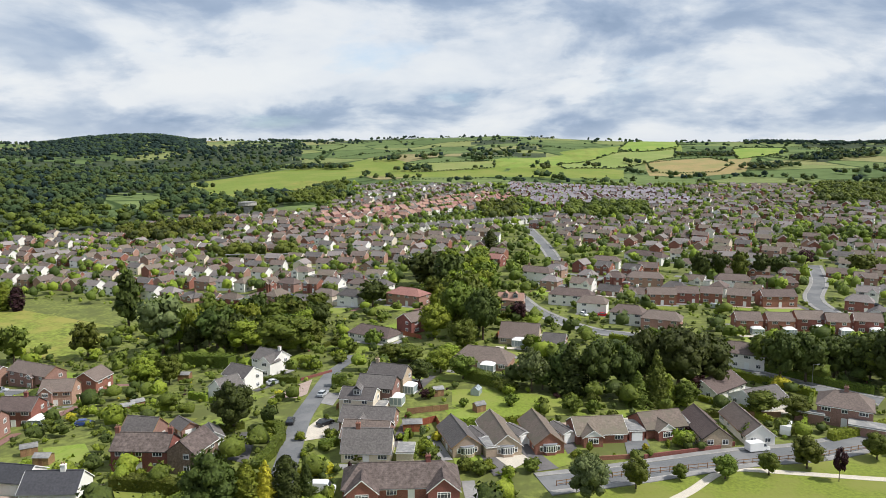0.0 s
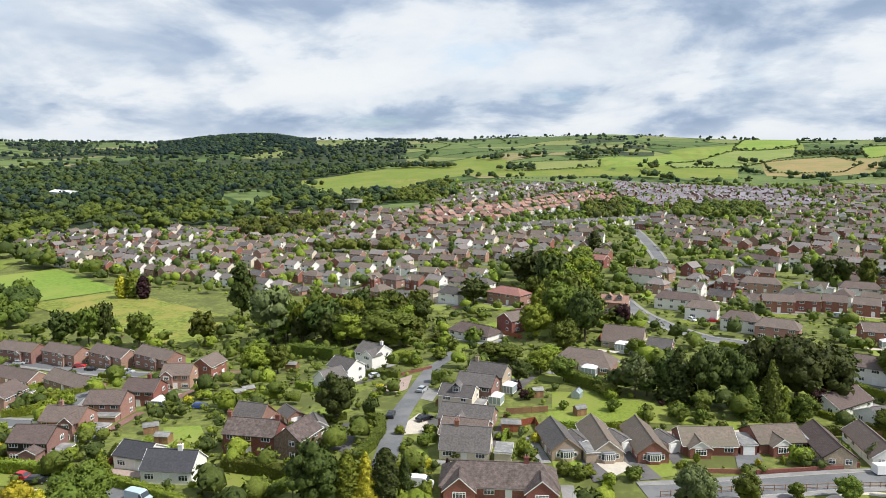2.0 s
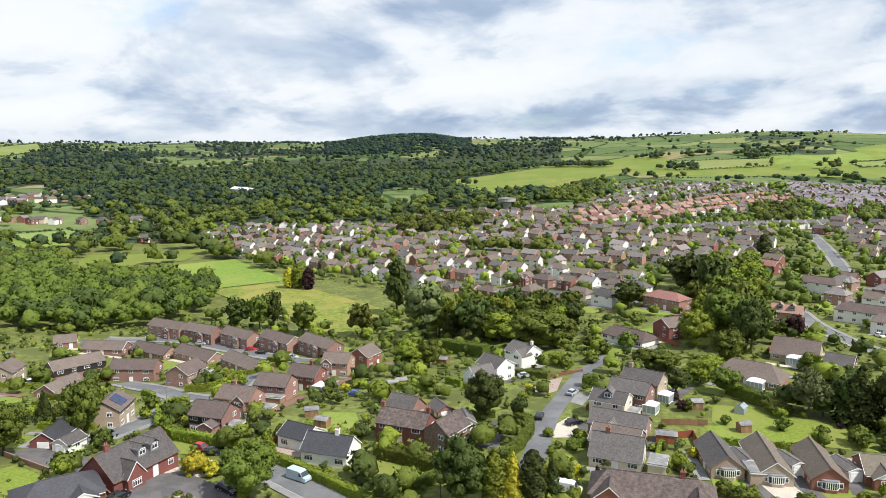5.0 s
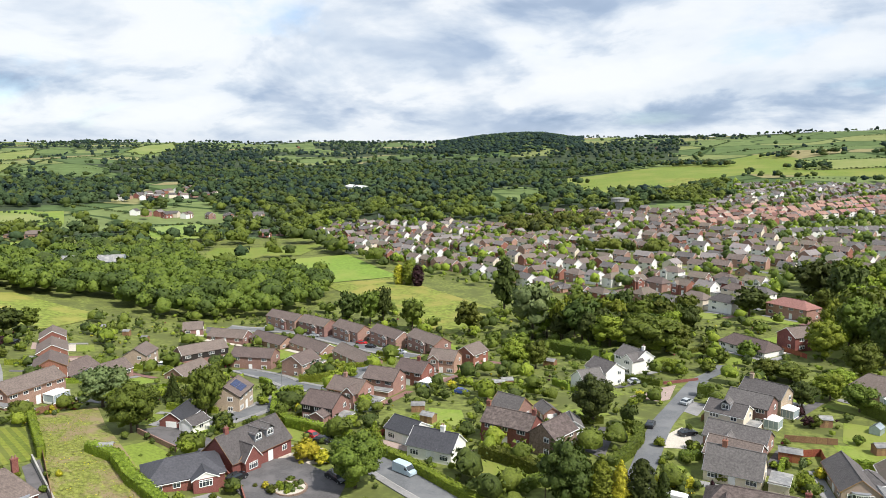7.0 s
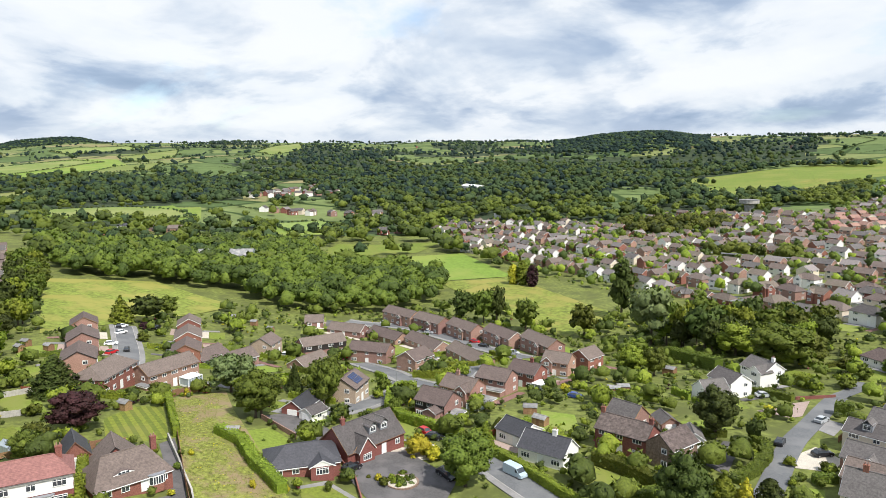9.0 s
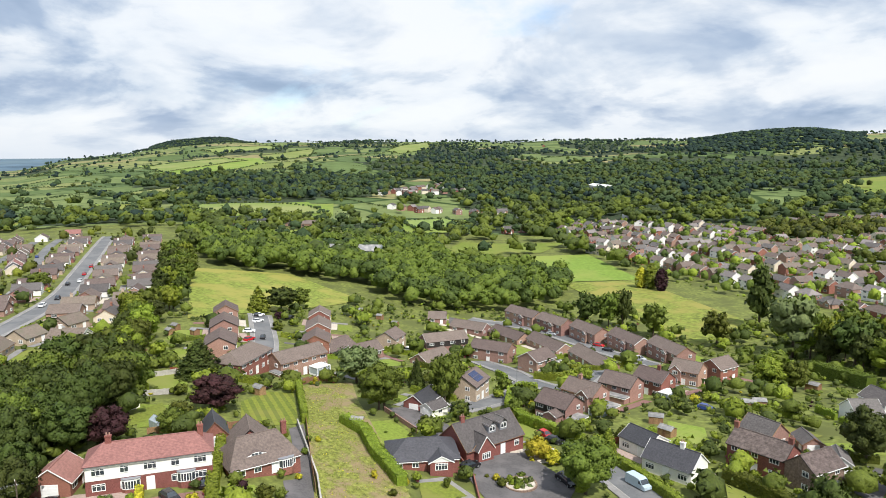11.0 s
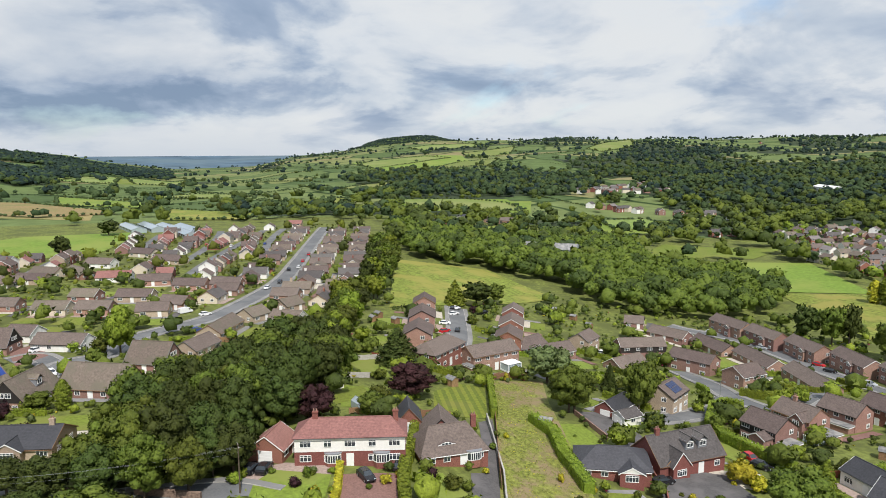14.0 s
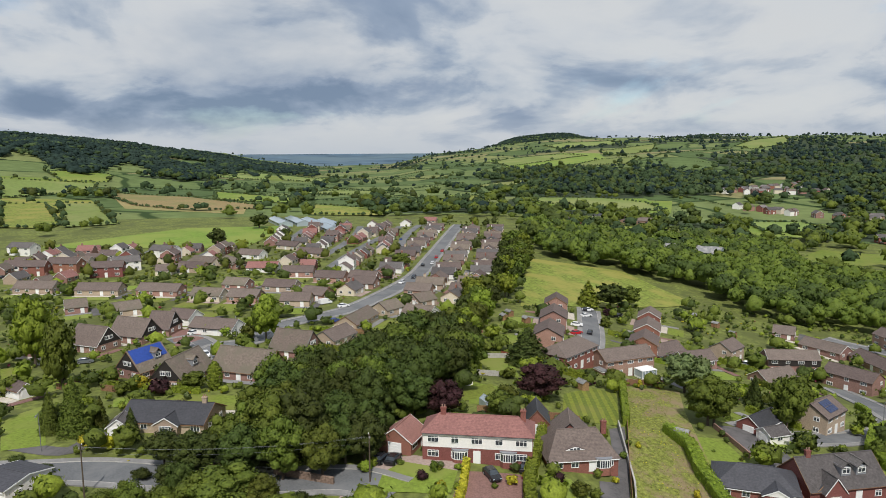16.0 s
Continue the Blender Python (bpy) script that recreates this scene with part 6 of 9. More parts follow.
house(-119.4, 25.9, 145, 6.7, "garage", walls='brick_red', roof='roof_red', W=6, ridge=4.6, eaves=2.5)
house(-110.3, 54.6, 83, 12.0, "bungalow", walls='brick_red', roof='roof_brown', W=8.8, hip=0.6, ridge=5.9, stack=(4.8,), eyebrow=-1.2, bays=((3.4, 2.6),))
house(-116.5, 56.0, -21, 7.6, "bungalow", walls='brick_red', roof='roof_brown', W=7, ridge=5.6)
house(-124.0, 52.7, -19, 6.9, "garage", walls='brick_red', roof='roof_slate', W=4.5, ridge=4.8)
house(-171.1, 96.1, 97, 15.4, "semi", walls='brick_brown', roof='roof_brown', W=7.4, ridge=7.0, cons=((3, -6.2, 4.5, 3.6),), flat=((-9.5, -5, -6.5, -1, 2.6, ''),))
house(-239.6, 106.0, -24, 10.0, "house", walls='brick_pink', roof='roof_brown', W=8)
house(-217.8, 95.8, 156, 12.2, "house", walls='brick_pink', roof='roof_brown', W=8.5)
house(-193.5, 84.0, 154, 12.2, "house", walls='brick_pink', roof='roof_brown', W=8.5)
house(-172.6, 80.7, 124, 15.7, "house", walls='brick_red', roof='roof_brown', W=9, hip=0.6)
house(-237.5, 143.1, 147, 10.0, "house", walls='brick_red', roof='roof_brown', W=8)
house(-218.1, 131.0, 148, 12.2, "house", walls='brick_red', roof='roof_brown', W=8.5)
house(-196.7, 117.4, 146, 11.1, "house", walls='brick_red', roof='roof_brown', W=8.5)
house(-196.1, 123.7, 109, 12.6, "bungalow", walls='brick_red', roof='roof_brown')
house(-198.1, 148.3, 118, 8.9, "house", walls='brick_buff', roof='roof_brown', W=7.5)
house(-188.7, 130.0, 92, 11.1, "bungalow", walls='brick_brown', roof='roof_brown')
house(-132.6, 125.3, 114, 9.4, "house", walls='brick_buff', roof='roof_brown', W=7.5, solar=True, extra=' and solar panels')
house(-173.2, 146.2, 98, 12.1, "bungalow", walls='brick_brown', roof='roof_brown')
house(-20.0, 163.6, -10, 8.3, "house", walls='render_cream', roof='roof_grey', W=6.5, ridge=6.4, dormers=((0, -1),), flat=((4, -3, 6.5, 2, 2.6, ''),))
house(-16.8, 154.8, -8, 12.2, "bungalow", walls='brick_brown', roof='roof_grey', W=7.5, wings=((-1, 3.6, 1.0, -1, 1.0),))
house(-16.3, 145.9, -7, 10.0, "bungalow", walls='brick_brown', roof='roof_brown', W=8)
house(-15.3, 138.0, -2, 10.0, "bungalow", walls='render_cream', roof='roof_grey', W=7.4, ridge=6.0, stack=(-2,), flat=((6.2, -4, 9.5, 1, 2.6, ''),))
house(-16.3, 172.3, -13, 9.4, "house", walls='brick_brown', roof='roof_grey', W=7, ridge=6.8, cons=((5.6, -2.0, 3.0, 3.2),))
house(-14.1, 181.6, -18, 10.0, "house", walls='brick_buff', roof='roof_grey', W=7, stack=(-3.5,), cons=((6.2, -1.5, 3.2, 3.4),))
house(-7.7, 123.6, 4, 21.0, "bungalow", walls='brick_red', roof='roof_stone', W=8.5, ridge=5.2, hip=0.7, stack=(5,), wings=((7.5, 5.5, 2.0, -1, 0.5), (-7, 5.5, 2.0, -1, 0.4)))
house(3.4, 143.4, -75, 12.3, "bungalow", walls='brick_buff', roof='roof_grey', W=6.1, end_bay=True, flat=((3, 3.5, 8, 8.5, 2.5, ''),))
house(11.9, 145.0, -80, 15.0, "bungalow", walls='brick_buff', roof='roof_tan', W=6.1, end_bay=True)
house(21.1, 145.7, -82, 14.4, "bungalow", walls='brick_red', roof='roof_tan', W=6.1, end_bay=True)
house(7.5, 144.4, -64, 6.1, "garage", walls='render_white', roof='roof_grey', W=2.9, ridge=2.9, eaves=2.4)
house(16.0, 146.3, -58, 6.1, "garage", walls='render_white', roof='roof_grey', W=2.9, ridge=2.9, eaves=2.4)
house(25.9, 147.3, -64, 6.1, "garage", walls='render_white', roof='roof_grey', W=2.9, ridge=2.9, eaves=2.4)
house(33.7, 148.2, 6, 11.2, "bungalow", walls='brick_red', roof='roof_tan', W=8.0, wing_gable='render_white', wings=((-2.5, 4.2, 1.8, -1, 0.9),), flat=((6.3, -3.5, 9.6, 2.5, 2.5, '-y'),))
house(48.2, 151.8, 15, 10.2, "bungalow", walls='brick_red', roof='roof_tan', W=8.0, wing_gable='render_white', wings=((-1.0, 4.2, 1.8, -1, 0.9),), flat=((5.8, -3.5, 9.1, 2.5, 2.5, '-y'),))
house(57.9, 149.0, -89, 14.2, "bungalow", walls='brick_buff', roof='roof_brown', W=6.2)
house(67.6, 150.5, -90, 14.5, "bungalow", walls='render_white', roof='roof_brown', W=6.2)
house(71.7, 178.6, 39, 14.4, "bungalow", walls='render_white', roof='roof_brown', W=8.5)
house(78.5, 168.6, 24, 11.0, "bungalow", walls='render_white', roof='roof_grey', W=9)
house(93.8, 157.9, -31, 11.2, "semi", walls='brick_brown', roof='roof_brown', W=9.5, hip=0.7, stack=(0,), flat=((-10, -6, -4, -4, 2.7, ''), (1, -9, 8, -5, 2.5, '')))
house(89.0, 202.8, -30, 12.4, "semi", walls='render_white', roof='roof_brown', hip=0.6)
house(12.1, 203.5, -18, 16.7, "bungalow", walls='brick_brown', roof='roof_brown', W=10, hip=0.7, ridge=5.6, cons=((3, -6.5, 4, 3),))
house(26.1, 231.4, -15, 12.8, "bungalow", walls='brick_buff', roof='roof_brown', W=11, ridge=6.4, cons=((3, -7, 9, 3),))
house(36.4, 223.7, -18, 7.4, "bungalow", walls='brick_brown', roof='roof_grey')
house(-23.4, 238.5, -32, 16.8, "bungalow", walls='render_white', roof='roof_brown', W=9, hip=0.5)
house(-10.2, 248.3, 44, 10.1, "house", walls='brick_red', roof='roof_brown', W=8)
house(-14.8, 297.0, -31, 16.8, "house", walls='brick_pink', roof='roof_red', W=9, hip=0.9)
house(27.9, 282.2, -13, 10.6, "house", walls='brick_pink', roof='roof_orange', dormers=((-2, -1), (2, -1)))
house(92.6, 294.3, -6, 11.7, "house", walls='brick_red', roof='roof_brown')
house(104.4, 297.0, -8, 9.3, "house", walls='brick_red', roof='roof_brown')
house(114.8, 296.4, -18, 8.6, "house", walls='brick_red', roof='roof_brown')
house(125.0, 291.9, -24, 9.2, "house", walls='brick_red', roof='roof_brown')
house(139.8, 290.0, 0, 14.2, "house", walls='brick_red', roof='roof_brown')
house(108.9, 247.0, -6, 8.8, "house", walls='brick_red', roof='roof_brown', cons=((2, -5.8, 4, 3),))
house(119.7, 246.1, -6, 8.7, "house", walls='brick_red', roof='roof_brown', cons=((2, -5.8, 4, 3),))
house(131.8, 249.0, -5, 9.8, "house", walls='brick_red', roof='roof_brown', cons=((2, -5.8, 4, 3),))
house(139.7, 244.9, -14, 7.3, "house", walls='brick_red', roof='roof_brown', cons=((2, -5.8, 4, 3),))
house(151.0, 245.4, -18, 8.9, "house", walls='brick_red', roof='roof_brown', cons=((2, -5.8, 4, 3),))
house(60.0, 276.4, -20, 11.5, "house", walls='render_white', roof='roof_brown', W=8, hip=0.6)
house(69.4, 258.4, -25, 12.1, "house", walls='render_white', roof='roof_brown', W=8, hip=0.6)
house(78.9, 248.1, -25, 13.6, "house", walls='brick_pink', roof='roof_brown', W=8, hip=0.6)
house(137.2, 328.6, -17, 16.0, "house", walls='render_white', roof='roof_brown', W=8, hip=0.6)
house(154.4, 323.9, -12, 19.5, "house", walls='brick_pink', roof='roof_brown', W=8, hip=0.6)
house(91.0, 389.5, -24, 15.8, "house", walls='render_white', roof='roof_brown', W=8, hip=0.6)
house(97.6, 335.0, -16, 16.6, "house", walls='brick_pink', roof='roof_brown', W=8, hip=0.6)
house(48.1, 351.5, -31, 15.6, "house", walls='render_white', roof='roof_brown', W=8, hip=0.6)
house(119.8, 410.5, -52, 26.0, "house", walls='render_white', roof='roof_brown', W=8, hip=0.6)
house(54.4, 292.2, -23, 18.0, "house", walls='render_white', roof='roof_brown', W=8, hip=0.6)
house(28.6, 399.5, -33, 12.9, "house", walls='brick_red', roof='roof_red')
house(108.0, 366.2, -23, 10.1, "house", walls='brick_red', roof='roof_brown')
house(-184.3, -26.4, 138, 9.9, "chalet", walls='brick_brown', roof='roof_tan', W=8.5, gable='timber_dark', dormers=((1.5, -1),), tarp=True)
house(-173.3, -16.3, 151, 12.7, "chalet", walls='brick_brown', roof='roof_tan', W=8.5, gable='timber_dark', dormers=((0.5, -1),))
house(-217.6, -45.2, 55, 11.1, "chalet", walls='brick_brown', roof='roof_brown', W=8.5, gable='timber_dark')
house(-225.1, -35.5, 57, 12.2, "chalet", walls='brick_brown', roof='roof_brown', W=8.5, gable='timber_dark')
house(-231.7, -28.2, 69, 7.4, "chalet", walls='brick_brown', roof='roof_brown', W=8.5, gable='timber_dark')
house(-216.3, -57.0, 61, 9.6, "chalet", walls='brick_brown', roof='roof_brown', W=8.5)
house(-173.7, -1.3, 57, 15.5, "chalet", walls='brick_brown', roof='roof_tan', W=9)
house(-193.2, 10.3, 56, 11.0, "chalet", walls='brick_brown', roof='roof_tan', W=9)
house(-141.5, -14.6, 69, 16.7, "bungalow", walls='brick_buff', roof='roof_slate', W=9.5, stack=(6.5,), wings=((1.5, 4.5, 1.2, -1, 1.0),))
house(-139.2, -23.5, 174, 4.4, "garage", walls='render_white', roof='roof_grey', W=3.6)
house(-173.2, -50.8, 45, 5.7, "garage", walls='render_white', roof='roof_brown', W=3.6)
house(-117.9, -34.9, 56, 7.0, "bungalow", walls='render_white', roof='roof_slate', W=8, ridge=3.6, eaves=2.8)
house(-313.7, -86.8, 74, 16.2, "bungalow", walls='brick_buff', roof='roof_brown')
house(-302.7, -61.1, 74, 17.5, "bungalow", walls='brick_buff', roof='roof_brown')
house(-294.9, -37.5, 66, 17.4, "bungalow", walls='brick_pink', roof='roof_brown')
house(-280.0, -18.4, 64, 12.3, "bungalow", walls='render_cream', roof='roof_tan')
house(-273.9, -4.8, 64, 12.0, "bungalow", walls='brick_pink', roof='roof_brown')
house(-271.0, -62.7, 107, 7.1, "bungalow", walls='brick_pink', roof='roof_tan')
house(-261.9, -45.2, 114, 10.1, "bungalow", walls='brick_buff', roof='roof_tan')
house(-244.1, -23.5, 58, 8.8, "bungalow", walls='render_white', roof='roof_brown')
house(-227.9, -12.3, 60, 15.1, "bungalow", walls='render_white', roof='roof_brown')
house(-299.6, -8.6, 60, 10.5, "bungalow", walls='brick_pink', roof='roof_tan')
house(-290.7, 8.7, 64, 13.5, "bungalow", walls='brick_buff', roof='roof_brown')
house(-262.2, 13.5, 74, 10.8, "bungalow", walls='brick_buff', roof='roof_brown')
house(-271.2, 21.4, 49, 10.6, "bungalow", walls='brick_pink', roof='roof_brown')
house(-344.6, -40.2, 89, 12.3, "bungalow", walls='render_cream', roof='roof_brown')
house(-348.8, -30.8, 60, 13.6, "bungalow", walls='brick_buff', roof='roof_brown')
house(-365.1, -26.4, 51, 14.2, "bungalow", walls='render_cream', roof='roof_tan')
house(-358.4, -12.8, 23, 18.8, "bungalow", walls='brick_pink', roof='roof_tan')
house(-323.3, 16.9, 74, 14.1, "bungalow", walls='brick_pink', roof='roof_brown')
house(-305.6, 30.0, 62, 13.6, "bungalow", walls='brick_pink', roof='roof_brown')
house(-384.6, -4.6, 56, 14.0, "bungalow", walls='render_white', roof='roof_brown')
house(-413.7, 16.0, 44, 15.4, "bungalow", walls='render_cream', roof='roof_brown')
house(-204.7, 22.0, 138, 11.3, "bungalow", walls='brick_buff', roof='roof_brown')
house(-239.6, 43.4, 128, 8.7, "bungalow", walls='brick_buff', roof='roof_tan')
house(-226.1, 31.1, 148, 17.3, "bungalow", walls='brick_buff', roof='roof_tan')
house(-251.6, 58.0, 121, 8.6, "bungalow", walls='brick_buff', roof='roof_tan')
house(-381.1, 26.7, 50, 16.5, "bungalow", walls='brick_buff', roof='roof_brown')
house(-301.7, 43.7, 61, 12.5, "bungalow", walls='brick_pink', roof='roof_brown')
house(-339.6, 1.4, 74, 14.4, "bungalow", walls='render_white', roof='roof_red')
house(-357.9, -100.2, 83, 10.7, "house", walls='brick_red', roof='roof_brown')
house(-363.5, -88.7, 68, 15.7, "house", walls='brick_red', roof='roof_brown')
house(-345.8, -67.0, 88, 13.8, "house", walls='brick_red', roof='roof_brown')
house(-360.5, -62.2, 109, 12.4, "house", walls='render_white', roof='roof_grey')
house(-396.1, -49.0, 57, 15.3, "house", walls='render_white', roof='roof_grey')
house(-427.9, -125.7, 61, 15.3, "house", walls='render_white', roof='roof_grey')

# ---- trees near ----
tree(-38.4, 110.7, 13.1, 11.0, "round", "leaf_dark")
tree(-33.5, 113.2, 9.4, 4.4, "column", "leaf_bright")
tree(-30.4, 114.2, 9.9, 5.6, "cone", "leaf_gold")
tree(-27.1, 115.2, 10.1, 4.6, "column", "leaf_dark")
tree(-24.0, 117.3, 7.7, 2.2, "column", "leaf_dark")
tree(-47.4, 153.0, 12.3, 10.4, "round", "leaf_dark")
tree(-75.0, 99.9, 11.1, 12.1, "round", "leaf")
tree(-131.8, 288.8, 28.0, 11.8, "tall", "leaf_dark")
tree(-103.5, 253.6, 24.5, 20.6, "round", "leaf_grey")
tree(-90.2, 251.0, 17.8, 10.9, "round", "leaf_bright")
tree(-129.2, 249.2, 15.0, 12.7, "round", "leaf")
tree(-154.9, 246.9, 15.1, 12.0, "round", "leaf")
tree(-186.1, 244.8, 16.2, 14.2, "round", "leaf_dark")
tree(-176.5, 246.9, 17.3, 12.3, "round", "leaf")
tree(-172.7, 251.4, 18.4, 9.5, "round", "leaf_dark")
tree(-81.3, 247.1, 18.2, 17.1, "round", "leaf_dark")
tree(-69.3, 241.6, 12.2, 16.5, "round", "leaf_bright")
tree(-52.3, 227.2, 15.2, 21.0, "round", "leaf")
tree(-46.5, 236.8, 10.0, 13.8, "round", "leaf")
tree(-88.5, 201.9, 10.2, 11.2, "round", "leaf_bright")
tree(-82.5, 205.3, 10.1, 9.1, "round", "leaf")
tree(-217.8, 333.3, 11.4, 6.2, "column", "leaf_gold")
tree(-212.5, 334.4, 13.9, 6.8, "column", "leaf_bright")
tree(-205.1, 332.8, 11.9, 6.2, "column", "leaf_copper")
tree(23.3, 178.5, 12.5, 9.7, "open", "leaf_grey")
tree(16.4, 179.2, 4.3, 8.2, "bush", "leaf")
tree(5.6, 189.1, 7.6, 8.8, "round", "leaf")
tree(2.1, 209.2, 5.1, 8.2, "round", "leaf_bright")
tree(-6.4, 185.7, 7.6, 8.1, "round", "leaf_dark")
tree(-3.2, 234.6, 13.1, 12.9, "round", "leaf_bright")
tree(5.7, 244.5, 19.3, 17.1, "round", "leaf")
tree(13.0, 246.8, 15.4, 15.2, "round", "leaf_dark")
tree(-34.2, 226.9, 4.8, 7.4, "round", "leaf")
tree(-4.5, 172.7, 2.9, 3.3, "round", "leaf_copper")
tree(-85.7, 126.4, 3.8, 4.4, "cone", "leaf")
tree(33.5, 177.8, 14.4, 10.4, "cone", "leaf_dark")
tree(40.4, 175.6, 16.2, 11.7, "round", "leaf_dark")
tree(47.0, 175.7, 15.0, 10.2, "round", "leaf_dark")
tree(61.6, 178.0, 19.7, 19.3, "round", "leaf_dark")
tree(70.7, 180.5, 16.9, 15.0, "round", "leaf_dark")
tree(53.4, 180.3, 18.4, 13.5, "round", "leaf_dark")
tree(53.1, 169.3, 14.1, 7.3, "cone", "leaf")
tree(48.2, 168.0, 9.1, 6.4, "cone", "leaf")
tree(56.1, 168.9, 7.9, 4.8, "cone", "leaf_bright")
tree(30.9, 180.1, 11.5, 9.0, "round", "leaf_dark")
tree(60.2, 167.3, 6.9, 7.0, "round", "leaf")
tree(26.4, 180.1, 7.7, 9.0, "round", "leaf_dark")
tree(25.9, 117.7, 10.2, 7.8, "round", "leaf_grey")
tree(35.7, 123.3, 6.4, 5.6, "round", "leaf")
tree(45.0, 126.8, 3.5, 3.4, "round", "leaf")
tree(53.8, 127.3, 5.2, 5.6, "round", "leaf")
tree(63.0, 129.2, 5.0, 4.6, "round", "leaf")
tree(71.8, 132.1, 6.8, 6.9, "round", "leaf")
tree(75.0, 126.4, 7.1, 2.8, "open", "leaf_copper")
tree(88.3, 136.4, 5.9, 6.0, "round", "leaf")
tree(91.9, 185.6, 16.6, 12.3, "round", "leaf_dark")
tree(99.4, 186.7, 15.2, 12.4, "round", "leaf_dark")
tree(109.5, 190.9, 13.8, 12.7, "round", "leaf_dark")
tree(116.7, 188.4, 15.2, 14.1, "round", "leaf_dark")
tree(93.2, 198.7, 11.8, 9.9, "round", "leaf")
tree(119.2, 181.2, 18.5, 13.6, "round", "leaf_dark")
tree(75.8, 161.6, 6.3, 9.5, "round", "leaf")
tree(83.3, 159.1, 5.8, 8.0, "round", "leaf")
tree(66.0, 175.8, 6.0, 5.9, "round", "leaf_copper")
tree(-9.2, 331.2, 19.9, 21.6, "round", "leaf_dark")
tree(2.8, 308.8, 21.6, 17.7, "round", "leaf_dark")
tree(8.9, 264.5, 20.9, 18.4, "round", "leaf")
tree(13.6, 232.7, 19.8, 14.4, "round", "leaf_dark")
tree(18.5, 344.4, 14.2, 16.8, "round", "leaf_bright")
tree(-29.6, 291.7, 13.3, 14.8, "round", "leaf_dark")
tree(-1.9, 264.9, 11.7, 9.1, "round", "leaf_bright")
tree(6.5, 219.6, 11.1, 10.9, "round", "leaf")
tree(-10.1, 207.8, 5.3, 10.3, "round", "leaf")
tree(-0.6, 195.1, 8.0, 9.7, "round", "leaf_bright")
tree(-16.2, 208.6, 6.2, 8.6, "round", "leaf")
tree(129.3, 348.0, 16.6, 11.9, "round", "leaf_dark")
tree(138.4, 348.1, 16.6, 10.8, "round", "leaf_dark")
tree(149.9, 351.4, 16.2, 12.0, "round", "leaf")
tree(161.3, 353.1, 15.1, 10.9, "round", "leaf_dark")
tree(172.2, 354.8, 14.3, 11.6, "round", "leaf_dark")
tree(28.1, 255.2, 9.6, 7.1, "round", "leaf_copper")
tree(31.0, 455.8, 13.7, 7.4, "column", "leaf_dark")
tree(41.9, 379.2, 12.4, 10.5, "round", "leaf")
tree(28.3, 219.7, 5.6, 7.3, "round", "leaf")
tree(218.1, 361.7, 13.4, 17.7, "round", "leaf")
tree(207.1, 397.9, 9.8, 11.0, "round", "leaf_copper")
tree(-135.7, 120.9, 12.6, 10.9, "round", "leaf")
tree(-147.0, 119.1, 8.2, 4.0, "cone", "leaf_dark")
tree(-130.1, 94.4, 11.6, 10.7, "round", "leaf")
tree(-154.8, 104.8, 10.9, 13.5, "round", "leaf_grey")
tree(-140.2, 60.0, 8.4, 11.6, "round", "leaf_copper")
tree(-170.4, 68.8, 10.0, 11.1, "cone", "leaf_dark")
tree(-255.9, 126.5, 10.8, 8.5, "cone", "leaf_bright")
tree(-255.3, 136.1, 12.2, 15.2, "round", "leaf_dark")
tree(-263.8, 149.1, 9.4, 11.5, "round", "leaf")
tree(-134.5, 50.2, 5.3, 6.1, "round", "leaf")
tree(-163.4, 81.1, 1.4, 6.0, "bush", "leaf")
tree(-113.7, 147.3, 3.9, 4.6, "round", "leaf")
tree(-112.9, 121.9, 5.0, 4.6, "round", "leaf")
tree(-81.5, 115.3, 6.7, 4.6, "cone", "leaf_bright")
tree(-130.9, 36.3, 8.2, 8.6, "round", "leaf_copper")
tree(-201.6, -55.9, 19.8, 12.1, "round", "leaf_bright")
tree(-175.8, -42.9, 17.3, 9.3, "round", "leaf")
tree(-211.6, 2.5, 14.4, 10.0, "round", "leaf_bright")
tree(-143.2, -36.6, 8.6, 3.6, "cone", "leaf")
tree(-141.1, -31.9, 11.4, 5.5, "cone", "leaf")
tree(-143.6, -27.9, 6.5, 2.8, "cone", "leaf")
tree(-134.2, -20.8, 6.6, 3.1, "cone", "leaf_dark")
tree(-169.9, 68.0, 9.8, 9.4, "cone", "leaf_dark")
tree(-129.1, 47.2, 5.8, 6.7, "round", "leaf")
tree(-155.9, 108.0, 10.0, 10.7, "round", "leaf_grey")
tree(-129.9, 95.8, 11.3, 11.2, "round", "leaf")
tree(-146.0, 118.8, 7.8, 3.3, "cone", "leaf_dark")
tree(-128.8, 113.4, 13.5, 9.5, "round", "leaf")
tree(-103.7, -3.0, 7.3, 12.2, "round", "leaf")
tree(-107.9, -9.6, 7.2, 5.0, "round", "leaf_dark")
tree(-106.8, -11.8, 4.4, 7.4, "bush", "leaf")
tree(-128.3, -37.6, 2.5, 3.2, "bush", "leaf_dark")
tree(-123.4, -31.9, 2.4, 3.1, "bush", "leaf_dark")
tree(-100.6, 9.7, 3.0, 4.9, "bush", "leaf")
tree(-422.5, -24.2, 13.7, 13.6, "round", "leaf_dark")
tree(-527.6, -2.2, 12.3, 16.4, "round", "leaf_dark")
tree(-331.6, 65.6, 8.2, 10.3, "round", "leaf")
tree(-471.2, 15.0, 6.7, 8.1, "round", "leaf_dark")
tree(-253.9, 78.1, 7.6, 9.4, "round", "leaf_dark")
tree(-151.1, -32.4, 5.9, 4.5, "bush", "leaf_bright")
tree(-143.8, -15.1, 5.2, 6.6, "bush", "leaf_copper")
tree(-165.0, -12.9, 4.6, 6.4, "round", "leaf")
